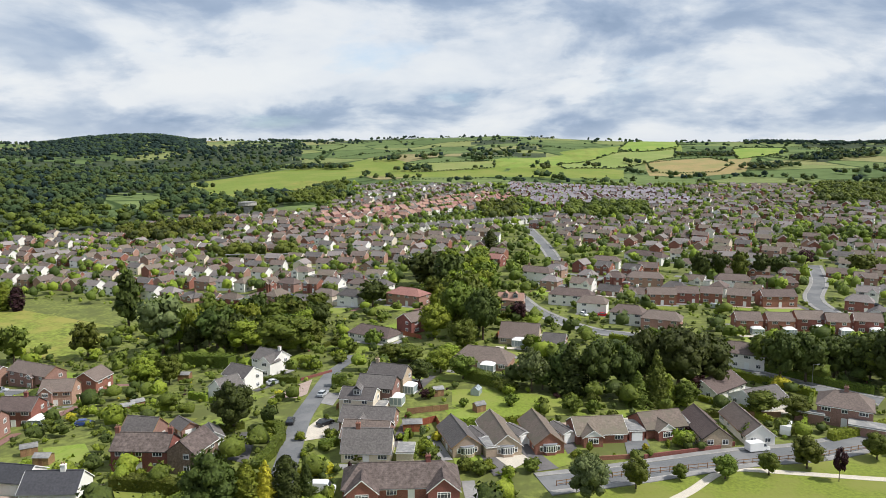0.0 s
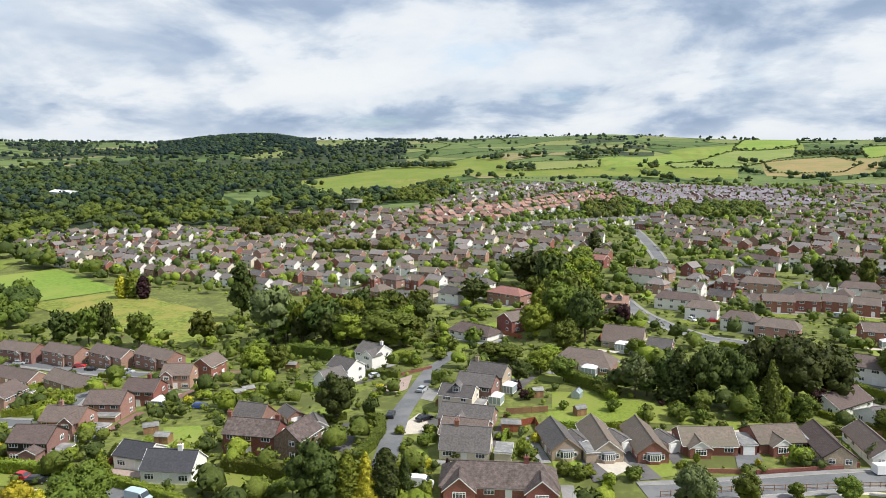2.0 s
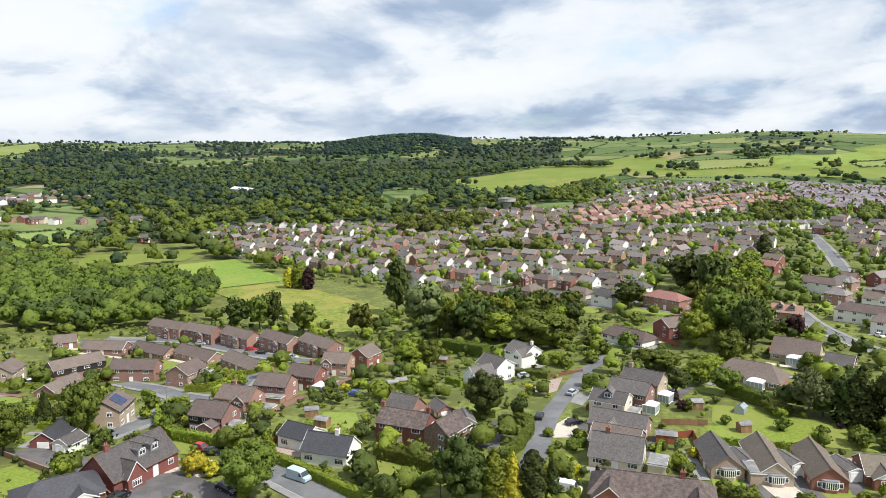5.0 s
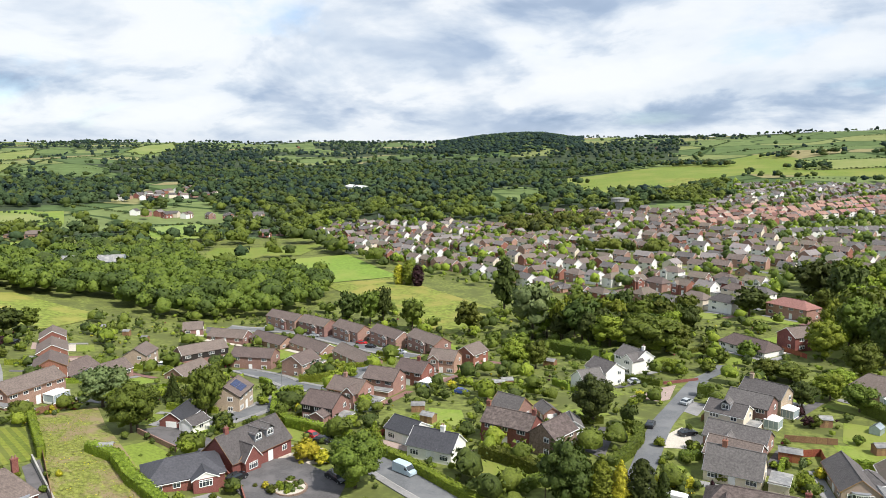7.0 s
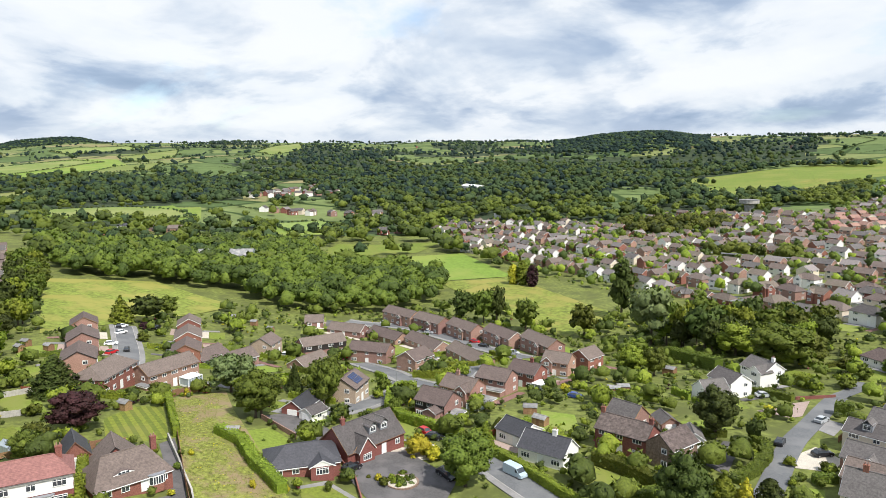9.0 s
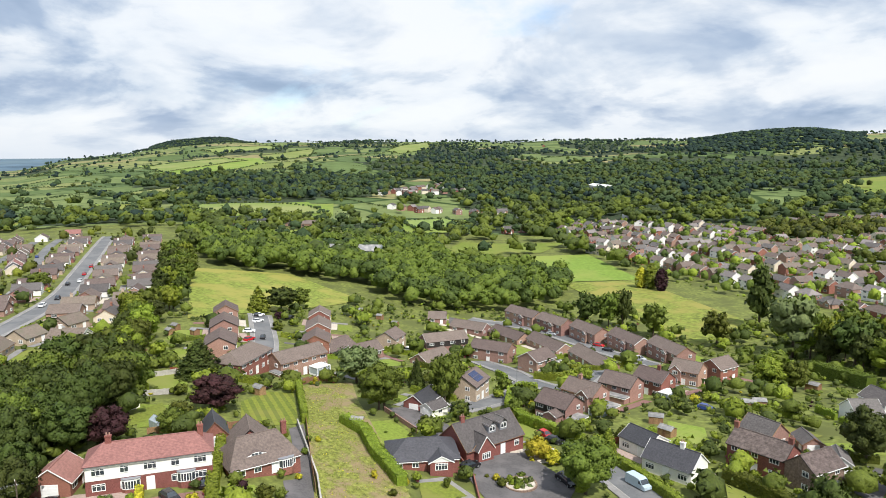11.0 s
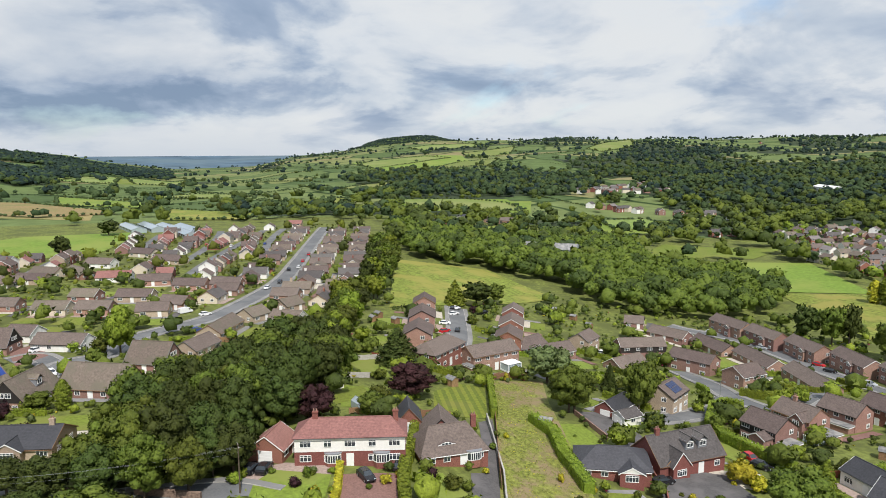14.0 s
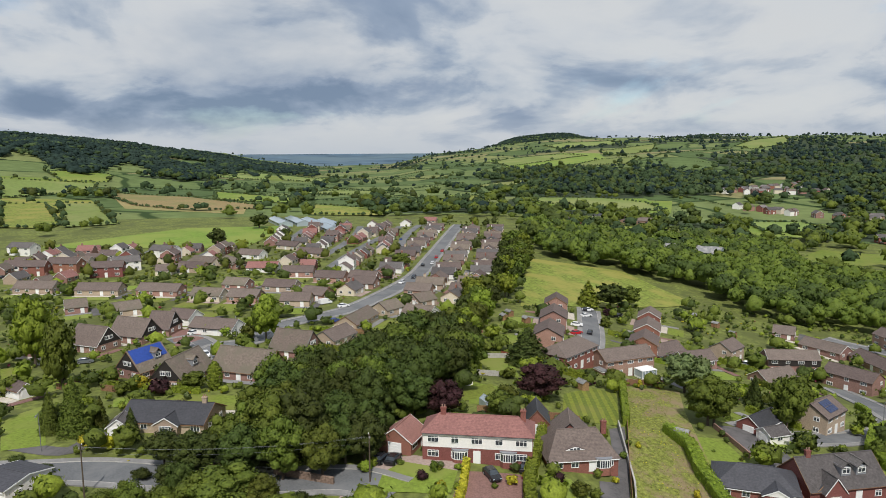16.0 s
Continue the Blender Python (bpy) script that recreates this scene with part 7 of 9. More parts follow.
tree(-163.5, -8.5, 6.6, 3.3, "column", "leaf_bright")
tree(-107.2, -16.4, 5.8, 5.7, "bush", "leaf")
tree(-103.1, -6.8, 6.8, 7.2, "round", "leaf")
tree(-102.5, 1.8, 5.8, 7.3, "round", "leaf")
tree(-108.2, -20.4, 3.9, 4.9, "bush", "leaf")
tree(-101.2, 7.3, 3.7, 4.9, "bush", "leaf_dark")
tree(-99.4, 14.5, 2.9, 4.1, "bush", "leaf")
tree(-113.6, -11.9, 4.3, 5.3, "round", "leaf_dark")
tree(-117.2, -16.5, 2.6, 3.6, "bush", "leaf_dark")
tree(-116.6, -8.0, 7.8, 8.2, "round", "leaf_dark", where='in the roadside wood')
tree(-113.5, -0.9, 9.7, 9.0, "round", "leaf_dark", where='in the roadside wood')
tree(-111.5, 5.2, 10.7, 8.9, "round", "leaf", where='in the roadside wood')
tree(-110.3, 11.3, 9.6, 8.1, "round", "leaf", where='in the roadside wood')
tree(-115.1, 15.4, 8.8, 7.5, "round", "leaf_dark", where='in the roadside wood')
tree(-121.7, -13.7, 6.4, 7.5, "round", "leaf_dark", where='in the roadside wood')
tree(-120.9, 19.9, 9.3, 7.9, "round", "leaf_dark", where='in the roadside wood')
tree(-120.1, -3.8, 8.8, 8.5, "round", "leaf", where='in the roadside wood')

# ---- hedges and shrubs ----
hedge([(-78.4, 114.5), (-73.7, 113.1), (-59.2, 107.4), (-51.7, 104.5)], 1.6, 1.9, "leaf_bright", closed=False, where='along the lane')
hedge([(-61.4, 124.1), (-55.8, 123.4), (-45.3, 120.7), (-43.1, 119.3)], 2.5, 2.5, "leaf", closed=False, where='beside the brick farmhouse')
hedge([(-45.3, 119.2), (-47.6, 115.1), (-51.5, 108.7)], 1.8, 2.0, "leaf", closed=False, where='round a garden')
hedge([(-129.1, 137.8), (-116.7, 123.7), (-108.5, 119.5), (-97.5, 118.4), (-90.4, 118.4)], 2.1, 2.5, "leaf_bright", closed=False, where='round a corner plot')
hedge([(-127.7, 136.3), (-131.4, 144.3), (-127.4, 145.8)], 1.8, 2.5, "leaf_bright", closed=False, where='round a garden')
hedge([(-140.0, 159.3), (-133.2, 162.9), (-136.4, 177.2), (-136.2, 181.1)], 1.7, 2.4, "leaf_bright", closed=False, where='beside the close')
hedge([(-147.9, 178.4), (-136.0, 185.0), (-134.1, 197.6), (-136.3, 203.6), (-144.0, 205.7)], 1.1, 1.6, "leaf_bright", closed=False, where='round a front lawn')
hedge([(-136.7, 140.8), (-136.9, 143.7), (-145.4, 152.4), (-152.1, 155.3)], 1.1, 1.6, "leaf_bright", closed=False, where='round a garden')
hedge([(-89.3, 233.4), (-67.6, 218.6)], 3.4, 4.0, "leaf", closed=False, where='behind the white houses')
hedge([(-35.4, 138.5), (-35.3, 147.0), (-37.1, 153.0), (-40.5, 155.4)], 2.1, 1.9, "leaf", closed=False, where='along the village lane')
hedge([(-36.7, 132.0), (-35.4, 138.5)], 2.1, 1.9, "leaf", closed=False, where='round a garden')
hedge([(-50.7, 194.5), (-40.8, 191.6)], 1.8, 2.0, "leaf", closed=False, where='round a garden')
hedge([(-82.3, 175.0), (-68.4, 174.0)], 1.4, 1.9, "leaf_bright", closed=False, where='round a garden')
hedge([(-27.6, 127.9), (-21.5, 130.3)], 1.1, 1.8, "leaf_gold", closed=False, where='across a front garden')
hedge([(-25.8, 141.3), (-22.6, 143.8)], 1.4, 1.8, "leaf", closed=False, where='round a garden')
hedge([(-30.1, 185.6), (-26.4, 186.0)], 2.8, 3.2, "leaf", closed=False, where='round a garden')
hedge([(-43.8, 209.8), (-39.6, 206.2)], 2.8, 3.2, "leaf_bright", closed=False, where='round a garden')
hedge([(7.0, 189.5), (16.6, 181.3)], 3.4, 3.1, "leaf", closed=False, where='below the hipped bungalow')
hedge([(84.3, 146.3), (100.5, 153.0), (113.4, 158.4)], 1.8, 2.0, "leaf_bright", closed=False, where='beside the main road')
hedge([(75.3, 149.4), (81.8, 151.1)], 1.6, 1.9, "leaf", closed=False, where='round a garden')
hedge([(21.1, 267.5), (32.5, 261.7)], 1.7, 2.2, "leaf", closed=False, where='round a garden')
hedge([(112.1, 176.9), (100.7, 187.7), (89.7, 202.1), (82.5, 214.3), (73.1, 242.7)], 1.6, 2.2, "leaf", closed=False, where='beside the road')
hedge([(95.8, 175.3), (85.4, 188.5), (78.5, 199.1), (70.6, 221.5), (57.2, 234.5)], 1.6, 2.0, "leaf_bright", closed=False, where='beside the road')
hedge([(-155.5, 87.6), (-126.6, 73.1)], 1.4, 2.5, "leaf_bright", closed=False, where='beside the striped lawn')
hedge([(-124.4, 81.2), (-116.4, 81.1), (-107.0, 77.0), (-99.6, 75.2), (-94.9, 74.0)], 2.4, 2.2, "leaf_bright", closed=False, where='beside the wild meadow')
hedge([(-126.3, 55.3), (-114.5, 49.8), (-108.6, 46.5)], 1.6, 2.5, "leaf_bright", closed=False, where='between two drives')
hedge([(-169.3, 76.4), (-172.5, 84.9)], 1.6, 2.0, "leaf_gold", closed=False, where='round a garden')
hedge([(-93.6, 39.9), (-100.8, 42.4), (-112.4, 48.0)], 1.8, 2.5, "leaf_bright", closed=False, where='round a garden')
hedge([(-96.1, 29.5), (-101.3, 31.9), (-109.6, 34.8)], 1.1, 1.5, "leaf_gold", closed=False, where='round a garden')
hedge([(-165.0, 51.3), (-164.6, 54.1)], 1.1, 1.9, "leaf_bright", closed=False, where='round a garden')
hedge([(-175.8, -42.9), (-187.8, -33.1)], 1.4, 1.9, "leaf", closed=False, where='round a garden')
shrub(-59.4, 115.6, 4.1, 4.1, "leaf")
shrub(-17.2, 135.1, 3.1, 3.1, "leaf")
shrub(-15.3, 137.1, 3.4, 3.4, "leaf_bright")
shrub(4.4, 130.6, 3.9, 3.9, "leaf")
shrub(8.8, 130.8, 3.4, 3.4, "leaf_bright")
shrub(-31.1, 146.4, 2.8, 2.8, "leaf_bright")
shrub(-25.1, 148.1, 2.6, 2.6, "leaf")
shrub(-27.7, 140.8, 2.2, 2.2, "leaf")
shrub(-24.4, 140.2, 2.2, 2.2, "leaf")
shrub(-28.6, 137.4, 1.9, 1.9, "leaf_bright")
shrub(-43.0, 171.0, 3.0, 3.0, "leaf_bright")
shrub(-43.0, 178.8, 2.8, 2.8, "leaf_gold")
shrub(-41.1, 209.6, 4.6, 4.6, "leaf_bright")
shrub(-53.9, 210.6, 4.7, 4.7, "leaf_bright")
shrub(-31.5, 209.2, 4.6, 4.6, "leaf")
shrub(-92.0, 173.4, 3.6, 3.6, "leaf_bright")
shrub(-93.6, 169.7, 2.9, 2.9, "leaf_gold")
shrub(-91.1, 166.8, 2.6, 2.6, "leaf_bright")
shrub(-76.4, 123.6, 3.8, 3.8, "leaf_bright")
shrub(-90.7, 105.1, 6.0, 6.0, "leaf_gold")
shrub(-86.7, 105.0, 4.3, 4.3, "leaf_gold")
shrub(-129.5, 163.0, 5.2, 5.2, "leaf_bright")
shrub(-138.8, 169.7, 6.2, 6.2, "leaf")
shrub(-129.0, 170.0, 5.4, 5.4, "leaf_bright")
shrub(-11.6, 145.6, 2.3, 2.3, "leaf")
shrub(-9.3, 146.3, 2.0, 2.0, "leaf_bright")
shrub(-6.4, 135.8, 3.6, 3.6, "leaf")
shrub(-3.4, 139.4, 4.4, 4.4, "leaf_bright")
shrub(-10.2, 129.6, 1.8, 1.8, "leaf_gold")
shrub(-1.3, 145.7, 2.8, 2.8, "leaf_gold")
shrub(16.7, 167.6, 4.3, 4.3, "leaf")
shrub(23.2, 162.8, 3.4, 3.4, "leaf_bright")
shrub(31.1, 163.6, 5.7, 5.7, "leaf")
shrub(37.3, 167.3, 4.4, 4.4, "leaf")
shrub(39.7, 158.6, 3.3, 3.3, "leaf")
shrub(-38.4, 150.0, 2.7, 2.7, "leaf")
shrub(-38.1, 146.3, 2.9, 2.9, "leaf_bright")
shrub(-58.2, 128.7, 2.4, 2.4, "leaf_bright")
shrub(-46.9, 135.2, 2.7, 2.7, "leaf")
shrub(-45.1, 137.4, 3.0, 3.0, "leaf")
shrub(7.2, 129.3, 3.9, 3.9, "leaf")
shrub(12.6, 128.1, 3.0, 3.0, "leaf_bright")
shrub(17.2, 130.6, 4.0, 4.0, "leaf")
shrub(37.0, 149.1, 2.9, 2.9, "leaf_gold")
shrub(51.2, 143.0, 5.3, 5.3, "leaf_bright")
shrub(54.0, 149.2, 2.7, 2.7, "leaf_copper")
shrub(56.5, 147.6, 3.5, 3.5, "leaf")
shrub(67.0, 146.1, 5.5, 5.5, "leaf")
shrub(59.6, 146.0, 5.4, 5.4, "leaf")
shrub(89.6, 180.7, 5.1, 5.1, "leaf_gold")
shrub(-37.8, 203.8, 4.5, 4.5, "leaf_bright")
shrub(5.0, 167.0, 2.9, 2.9, "leaf")
shrub(24.6, 167.0, 3.5, 3.5, "leaf")
shrub(31.9, 169.1, 3.8, 3.8, "leaf")
shrub(29.0, 173.3, 2.1, 2.1, "leaf_copper")
shrub(17.0, 175.5, 3.9, 3.9, "leaf_bright")
shrub(36.3, 163.2, 4.3, 4.3, "leaf")
shrub(-3.4, 173.4, 3.8, 3.8, "leaf")
shrub(-6.6, 180.4, 3.1, 3.1, "leaf_copper")
shrub(-32.1, 211.3, 5.4, 5.4, "leaf_bright")
shrub(-29.8, 220.6, 6.3, 6.3, "leaf")
shrub(-23.5, 230.6, 7.7, 7.7, "leaf")
shrub(-105.9, 26.4, 2.3, 2.3, "leaf_copper")
shrub(-108.7, 29.8, 1.4, 1.4, "leaf")
shrub(-102.1, 40.0, 2.1, 2.1, "leaf_gold")
shrub(-102.1, 47.8, 2.9, 2.9, "leaf_copper")
shrub(-98.6, 50.2, 3.4, 3.4, "leaf")
shrub(-98.1, 52.5, 2.3, 2.3, "leaf")
shrub(-102.6, 28.7, 1.8, 1.8, "leaf_gold")
shrub(-101.6, 31.1, 1.5, 1.5, "leaf_bright")
shrub(-111.1, 18.1, 2.7, 2.7, "leaf_bright")
shrub(-112.9, 19.9, 2.0, 2.0, "leaf_bright")
shrub(-103.6, 43.0, 1.9, 1.9, "leaf_gold")
shrub(-108.1, 32.9, 1.4, 1.4, "leaf_bright")
shrub(-86.3, 90.3, 2.4, 2.4, "leaf")
shrub(-86.8, 93.0, 1.8, 1.8, "leaf_bright")
shrub(-84.5, 92.8, 2.2, 2.2, "leaf")
shrub(-88.6, 91.1, 1.8, 1.8, "leaf_gold")
shrub(-118.8, 98.9, 2.4, 2.4, "leaf")
shrub(-108.2, 104.2, 3.3, 3.3, "leaf_gold")
shrub(-91.3, 107.2, 3.6, 3.6, "leaf_gold")
shrub(-134.5, 140.4, 4.9, 4.9, "leaf")
shrub(-128.1, 131.6, 3.7, 3.7, "leaf_bright")
shrub(-93.1, 118.8, 3.9, 3.9, "leaf_bright")
shrub(-167.6, 174.8, 6.0, 6.0, "leaf")
shrub(-149.8, 124.7, 4.2, 4.2, "leaf")
shrub(-163.4, 89.0, 3.4, 3.4, "leaf")
shrub(-117.8, 82.1, 2.4, 2.4, "leaf_bright")
shrub(-185.7, 66.0, 6.5, 6.5, "leaf")
shrub(-200.3, 68.6, 5.9, 5.9, "leaf_bright")
shrub(-169.2, -24.8, 4.8, 4.8, "leaf_gold")
shrub(-166.6, -14.9, 4.7, 4.7, "leaf_bright")
shrub(-163.0, -20.4, 5.5, 5.5, "leaf_copper")
shrub(-165.8, -28.4, 4.2, 4.2, "leaf")
shrub(-186.5, -12.9, 4.0, 4.0, "leaf_bright")
shrub(-222.4, -9.3, 4.4, 4.4, "leaf_bright")
shrub(-216.8, -2.5, 6.0, 6.0, "leaf")
shrub(-231.4, -1.9, 5.7, 5.7, "leaf_bright")
shrub(-227.8, -15.4, 4.8, 4.8, "leaf_bright")
shrub(-174.9, -53.1, 6.1, 6.1, "leaf")
shrub(-134.4, -28.6, 2.8, 2.8, "leaf_gold")
shrub(-131.8, -24.4, 3.4, 3.4, "leaf_gold")
shrub(-132.3, -21.7, 2.3, 2.3, "leaf_bright")
shrub(-167.6, 70.2, 5.1, 5.1, "leaf_bright")
shrub(-156.3, 58.6, 3.6, 3.6, "leaf")
shrub(-186.1, 64.0, 4.2, 4.2, "leaf")
shrub(-176.8, 83.8, 3.8, 3.8, "leaf_bright")
shrub(-245.3, 130.0, 4.5, 4.5, "leaf_copper")
shrub(-227.1, 119.6, 5.0, 5.0, "leaf")
shrub(-235.0, 130.5, 4.4, 4.4, "leaf_bright")
shrub(-192.9, 111.7, 4.7, 4.7, "leaf")

# ---- cars ----
car(-35.5, 157.5, 93, "black", False, 'driving along the lane')
car(-27.1, 155.7, 48, "black", False, 'parked on a driveway')
car(-38.8, 146.7, 99, "black", False, 'parked on a driveway')
car(-31.4, 177.7, 76, "silver", False, 'parked on a driveway')
car(-47.7, 192.3, 37, "silver", False, 'parked on a driveway')
car(-205.3, 228.9, 63, "red", False, 'parked on a driveway')
car(-213.3, 223.3, 0, "white", False, 'parked on a driveway')
car(-186.9, 222.4, 13, "silver", False, 'parked on a driveway')
car(-168.6, 221.4, -14, "black", False, 'parked on a driveway')
car(-161.0, 219.6, 8, "red", False, 'parked on a driveway')
car(-153.7, 215.3, 6, "black", False, 'parked on a driveway')
car(-147.3, 217.3, -22, "black", False, 'parked on a driveway')
car(-137.0, 210.7, 5, "silver", False, 'parked on a driveway')
car(-180.6, 168.9, 70, "red", False, 'parked on a driveway')
car(-131.9, 123.3, -5, "white", False, 'parked on a driveway')
car(-98.0, 115.6, -10, "red", False, 'parked on a driveway')
car(-94.2, 114.3, 13, "black", False, 'parked on a driveway')
car(-87.2, 164.2, 10, "blue", False, 'parked on a driveway')
car(7.8, 141.8, -37, "red", False, 'parked on a driveway')
car(-80.5, 101.3, 4, "black", False, 'parked on a driveway')
car(55.3, 270.4, -61, "white", False, 'parked on a driveway')
car(62.7, 269.8, -10, "red", False, 'parked on a driveway')
car(-70.4, 109.3, -12, "paleblue", True, 'parked in the lane behind a hedge')
car(-22.1, 122.0, -1, "white", True, 'parked beside conifers')
car(65.8, 140.6, 13, "white", True, 'parked on the roadside')
car(112.4, 283.9, -35, "silver", True, 'parked on a driveway')
car(88.5, 207.4, 1, "white", False, 'parked on a driveway')
car(115.6, 250.7, -27, "white", True, 'parked on a driveway')
car(123.8, 249.0, -30, "white", True, 'parked on a driveway')
car(135.9, 248.2, -27, "white", True, 'parked on a driveway')
car(-114.3, 21.3, 142, "black", False, 'parked on a driveway')
car(-113.5, 23.2, 148, "black", False, 'parked on a driveway')
car(-104.4, 37.5, 6, "black", False, 'parked on a driveway')
car(-106.8, 44.1, 151, "black", False, 'parked on a driveway')
car(-95.0, 90.4, 84, "black", False, 'parked on a driveway')
car(-79.4, 100.5, -20, "black", False, 'parked on a driveway')
car(-249.3, 123.4, 98, "white", False, 'parked on a driveway')
car(-239.8, 118.3, 99, "white", False, 'parked on a driveway')
car(-223.6, 107.0, 59, "white", False, 'parked on a driveway')
car(-212.0, 101.5, 110, "red", False, 'parked on a driveway')
car(-214.7, 107.6, 150, "black", False, 'parked on a driveway')
car(-249.7, 122.5, 151, "black", False, 'parked on a driveway')
car(-246.4, 134.8, 122, "black", False, 'parked on a driveway')
car(-213.3, 121.5, 132, "white", False, 'parked on a driveway')
car(-193.2, 152.5, 112, "white", False, 'parked on a driveway')
car(-227.3, -19.0, 129, "white", False, 'parked on a driveway')
car(-198.3, -13.3, 15, "white", False, 'parked on a driveway')
car(-201.3, -44.0, 96, "grey", False, 'parked on a driveway')
car(-253.1, 29.5, 110, "white", False, 'parked on a driveway')
car(-260.1, 23.6, 113, "white", True, 'parked on a driveway')
car(-292.8, 58.3, -31, "white", False, 'parked on a driveway')
car(-336.3, 77.0, 161, "black", False, 'parked on a driveway')
car(-304.6, 66.0, -23, "black", False, 'parked on a driveway')
car(-360.2, 89.6, 161, "red", False, 'parked on a driveway')
car(-341.5, 83.2, 154, "white", False, 'parked on a driveway')
car(-382.9, 98.5, 158, "red", False, 'parked on a driveway')
car(-400.2, 107.7, 160, "white", False, 'parked on a driveway')
car(-231.1, 24.5, 106, "blue", False, 'parked on a driveway')
car(-205.2, 33.7, 106, "white", False, 'parked on a driveway')
car(-348.3, -32.3, 139, "white", False, 'parked on a driveway')
car(-262.7, -5.0, 111, "red", False, 'parked on a driveway')

# ---- small things ----
caravan(76.3, 150.0, 60)
shed(8.8, 163.8, 30)
shed(-1.3, 175.5, 20)
shed(-6.9, 152.3, 5, 4.2, 3.0, "timber_red", "felt", label="red-brown timber summerhouse on a lawn")
greenhouse(8.7, 176.3, 70)
shed(-79.6, 210.3, 0, 3.5, 3, "timber", label="timber summerhouse with a pale roof")
shed(-120.9, 82.2, 40)
shed(-149.7, 74.3, 15)
greenhouse(-136.0, 46.7, 10)
shed(-152.5, 46.6, 10, 3, 2.4, "render_white", label="pale painted garden shed")
greenhouse(-175.3, 2.8, 20)
shed(-224.8, 80.6, 10)
shed(-230.4, 84.5, 20)
shed(-220.6, 87.1, 10)
shed(-252.4, 173.2, 30)
shed(-241.1, 174.5, 25)
shed(-229.1, 173.5, 15)
shed(-244.3, 169.1, 35)
shed(-81.6, 137.1, 0, 3.2, 2.4)
shed(-88.5, 143.7, 30, 3.2, 2.4)
shed(-81.5, 175.1, 25, 3.2, 2.4)
shed(-80.6, 178.8, 40, 3.2, 2.4)
fence([(-8.5, 161.8), (1.4, 164.6)], 1.5, "timber")
fence([(-6.2, 153.6), (-1.6, 156.7), (-0.3, 150.5)], 1.6, "timber_red")
fence([(-176.6, 56.8), (-176.3, 67.0)], 1.4, "concrete", label="pale post and panel fence")
fence([(-160.2, 50.5), (-157.0, 59.5)], 1.4, "concrete", label="pale post and panel fence")
fence([(21.2, 124.2), (34.3, 128.2), (58.1, 133.3), (75.7, 136.8), (94.5, 143.3)], 1.2, "timber", rails=True, label="weathered timber rail fence beside the park")
fence([(-156.1, 89.4), (-158.5, 101.1)], 1.7, "timber")
fence([(-126.5, 73.3), (-106.4, 62.8), (-97.3, 58.3)], 1.7, "timber")
fence([(-232.4, -19.2), (-224.9, -10.2)], 1.7, "timber_red")
fence([(-176.2, -44.2), (-174.3, -38.9)], 1.5, "timber")
fence([(-171.5, -33.8), (-168.5, -29.7)], 1.5, "timber")
fence([(-116.2, -1.0), (-114.3, 3.9)], 1.0, "metal_grey", rails=True, bay=1.2, label="pale metal railing beside the road")
wall_line([(-120.3, -8.7), (-115.5, -0.9)], 1.1, 0.5, "stone_wall", "old brown stone wall beside the road")
wall_line([(-113.9, 3.9), (-109.0, 11.2), (-107.9, 12.8)], 1.2, 0.5, "stone_wall", "old brown stone wall beside the road")
wall_line([(41.0, 136.6), (58.5, 141.5)], 0.9)
wall_line([(31.6, 135.8), (38.1, 136.6)], 0.9)
wall_line([(57.0, 154.2), (56.6, 143.0), (62.1, 143.0)], 1.0)
wall_line([(-103.5, 93.4), (-91.3, 87.9), (-82.1, 81.1)], 0.9)
wall_line([(-40.4, 193.4), (-32.5, 199.8)], 0.8)
wall_line([(-128.7, 95.0), (-113.8, 92.5)], 1.2, 0.3, "brick_brown", "brown brick wall beside a drive")
wall_line([(-125.9, 71.0), (-101.3, 61.0), (-92.3, 56.4)], 1.4, 0.3, "concrete", "grey wall beside a side drive")
pole(-113.1, -23.9, 8.5)
pole(-107.3, 18.4, 8.0)
pole(98.1, 180.8, 7.0, True)
pole(-131.8, 142.7, 7.0, True)
pole(-217.9, -6.1, 7.0, True)
pole(-133.8, -35.5, 7.0, True)
pole(-42.0, 109.6, 8.0)
island_bed(-84.8, 93.5, 3.1)
water_tower(-209.7, 755.7)
long_building(-557.9, 13.1, 10, 46, 10, 2.8, "conservatory_glass", "conservatory_glass", "long pale glasshouse beside the fields", "glasshouse", "glasshouse", 9)
long_building(-559.7, 26.0, 10, 46, 10, 2.8, "conservatory_glass", "conservatory_glass", "long pale glasshouse beside the fields", "glasshouse", "glasshouse", 9)
long_building(-547.8, 38.2, 10, 46, 10, 2.8, "conservatory_glass", "conservatory_glass", "long pale glasshouse beside the fields", "glasshouse", "glasshouse", 9)
long_building(-535.0, 50.0, 10, 46, 10, 2.8, "conservatory_glass", "conservatory_glass", "long pale glasshouse beside the fields", "glasshouse", "glasshouse", 9)
long_building(-512.2, 43.9, 10, 46, 10, 2.8, "conservatory_glass", "conservatory_glass", "long pale glasshouse beside the fields", "glasshouse", "glasshouse", 9)
long_building(-615.8, 833.4, -30, 60, 16, 7, "render_white", "upvc", "long white works building among trees", "works_building", "building", 12)
long_building(-376.6, 253.4, 40, 34, 18, 8, "conservatory_glass", "felt", "pale grey modern block among trees", "office_block", "building", 10)
long_building(-545.1, 315.3, 35, 34, 14, 4, "brick_brown", "roof_brown", "brown farm barn beside a pasture", "barn", "barn", 5)
long_building(-533.5, 241.9, 35, 22, 12, 4, "brick_red", "roof_brown", "red brick farm barn beside a pasture", "barn", "barn", 4)
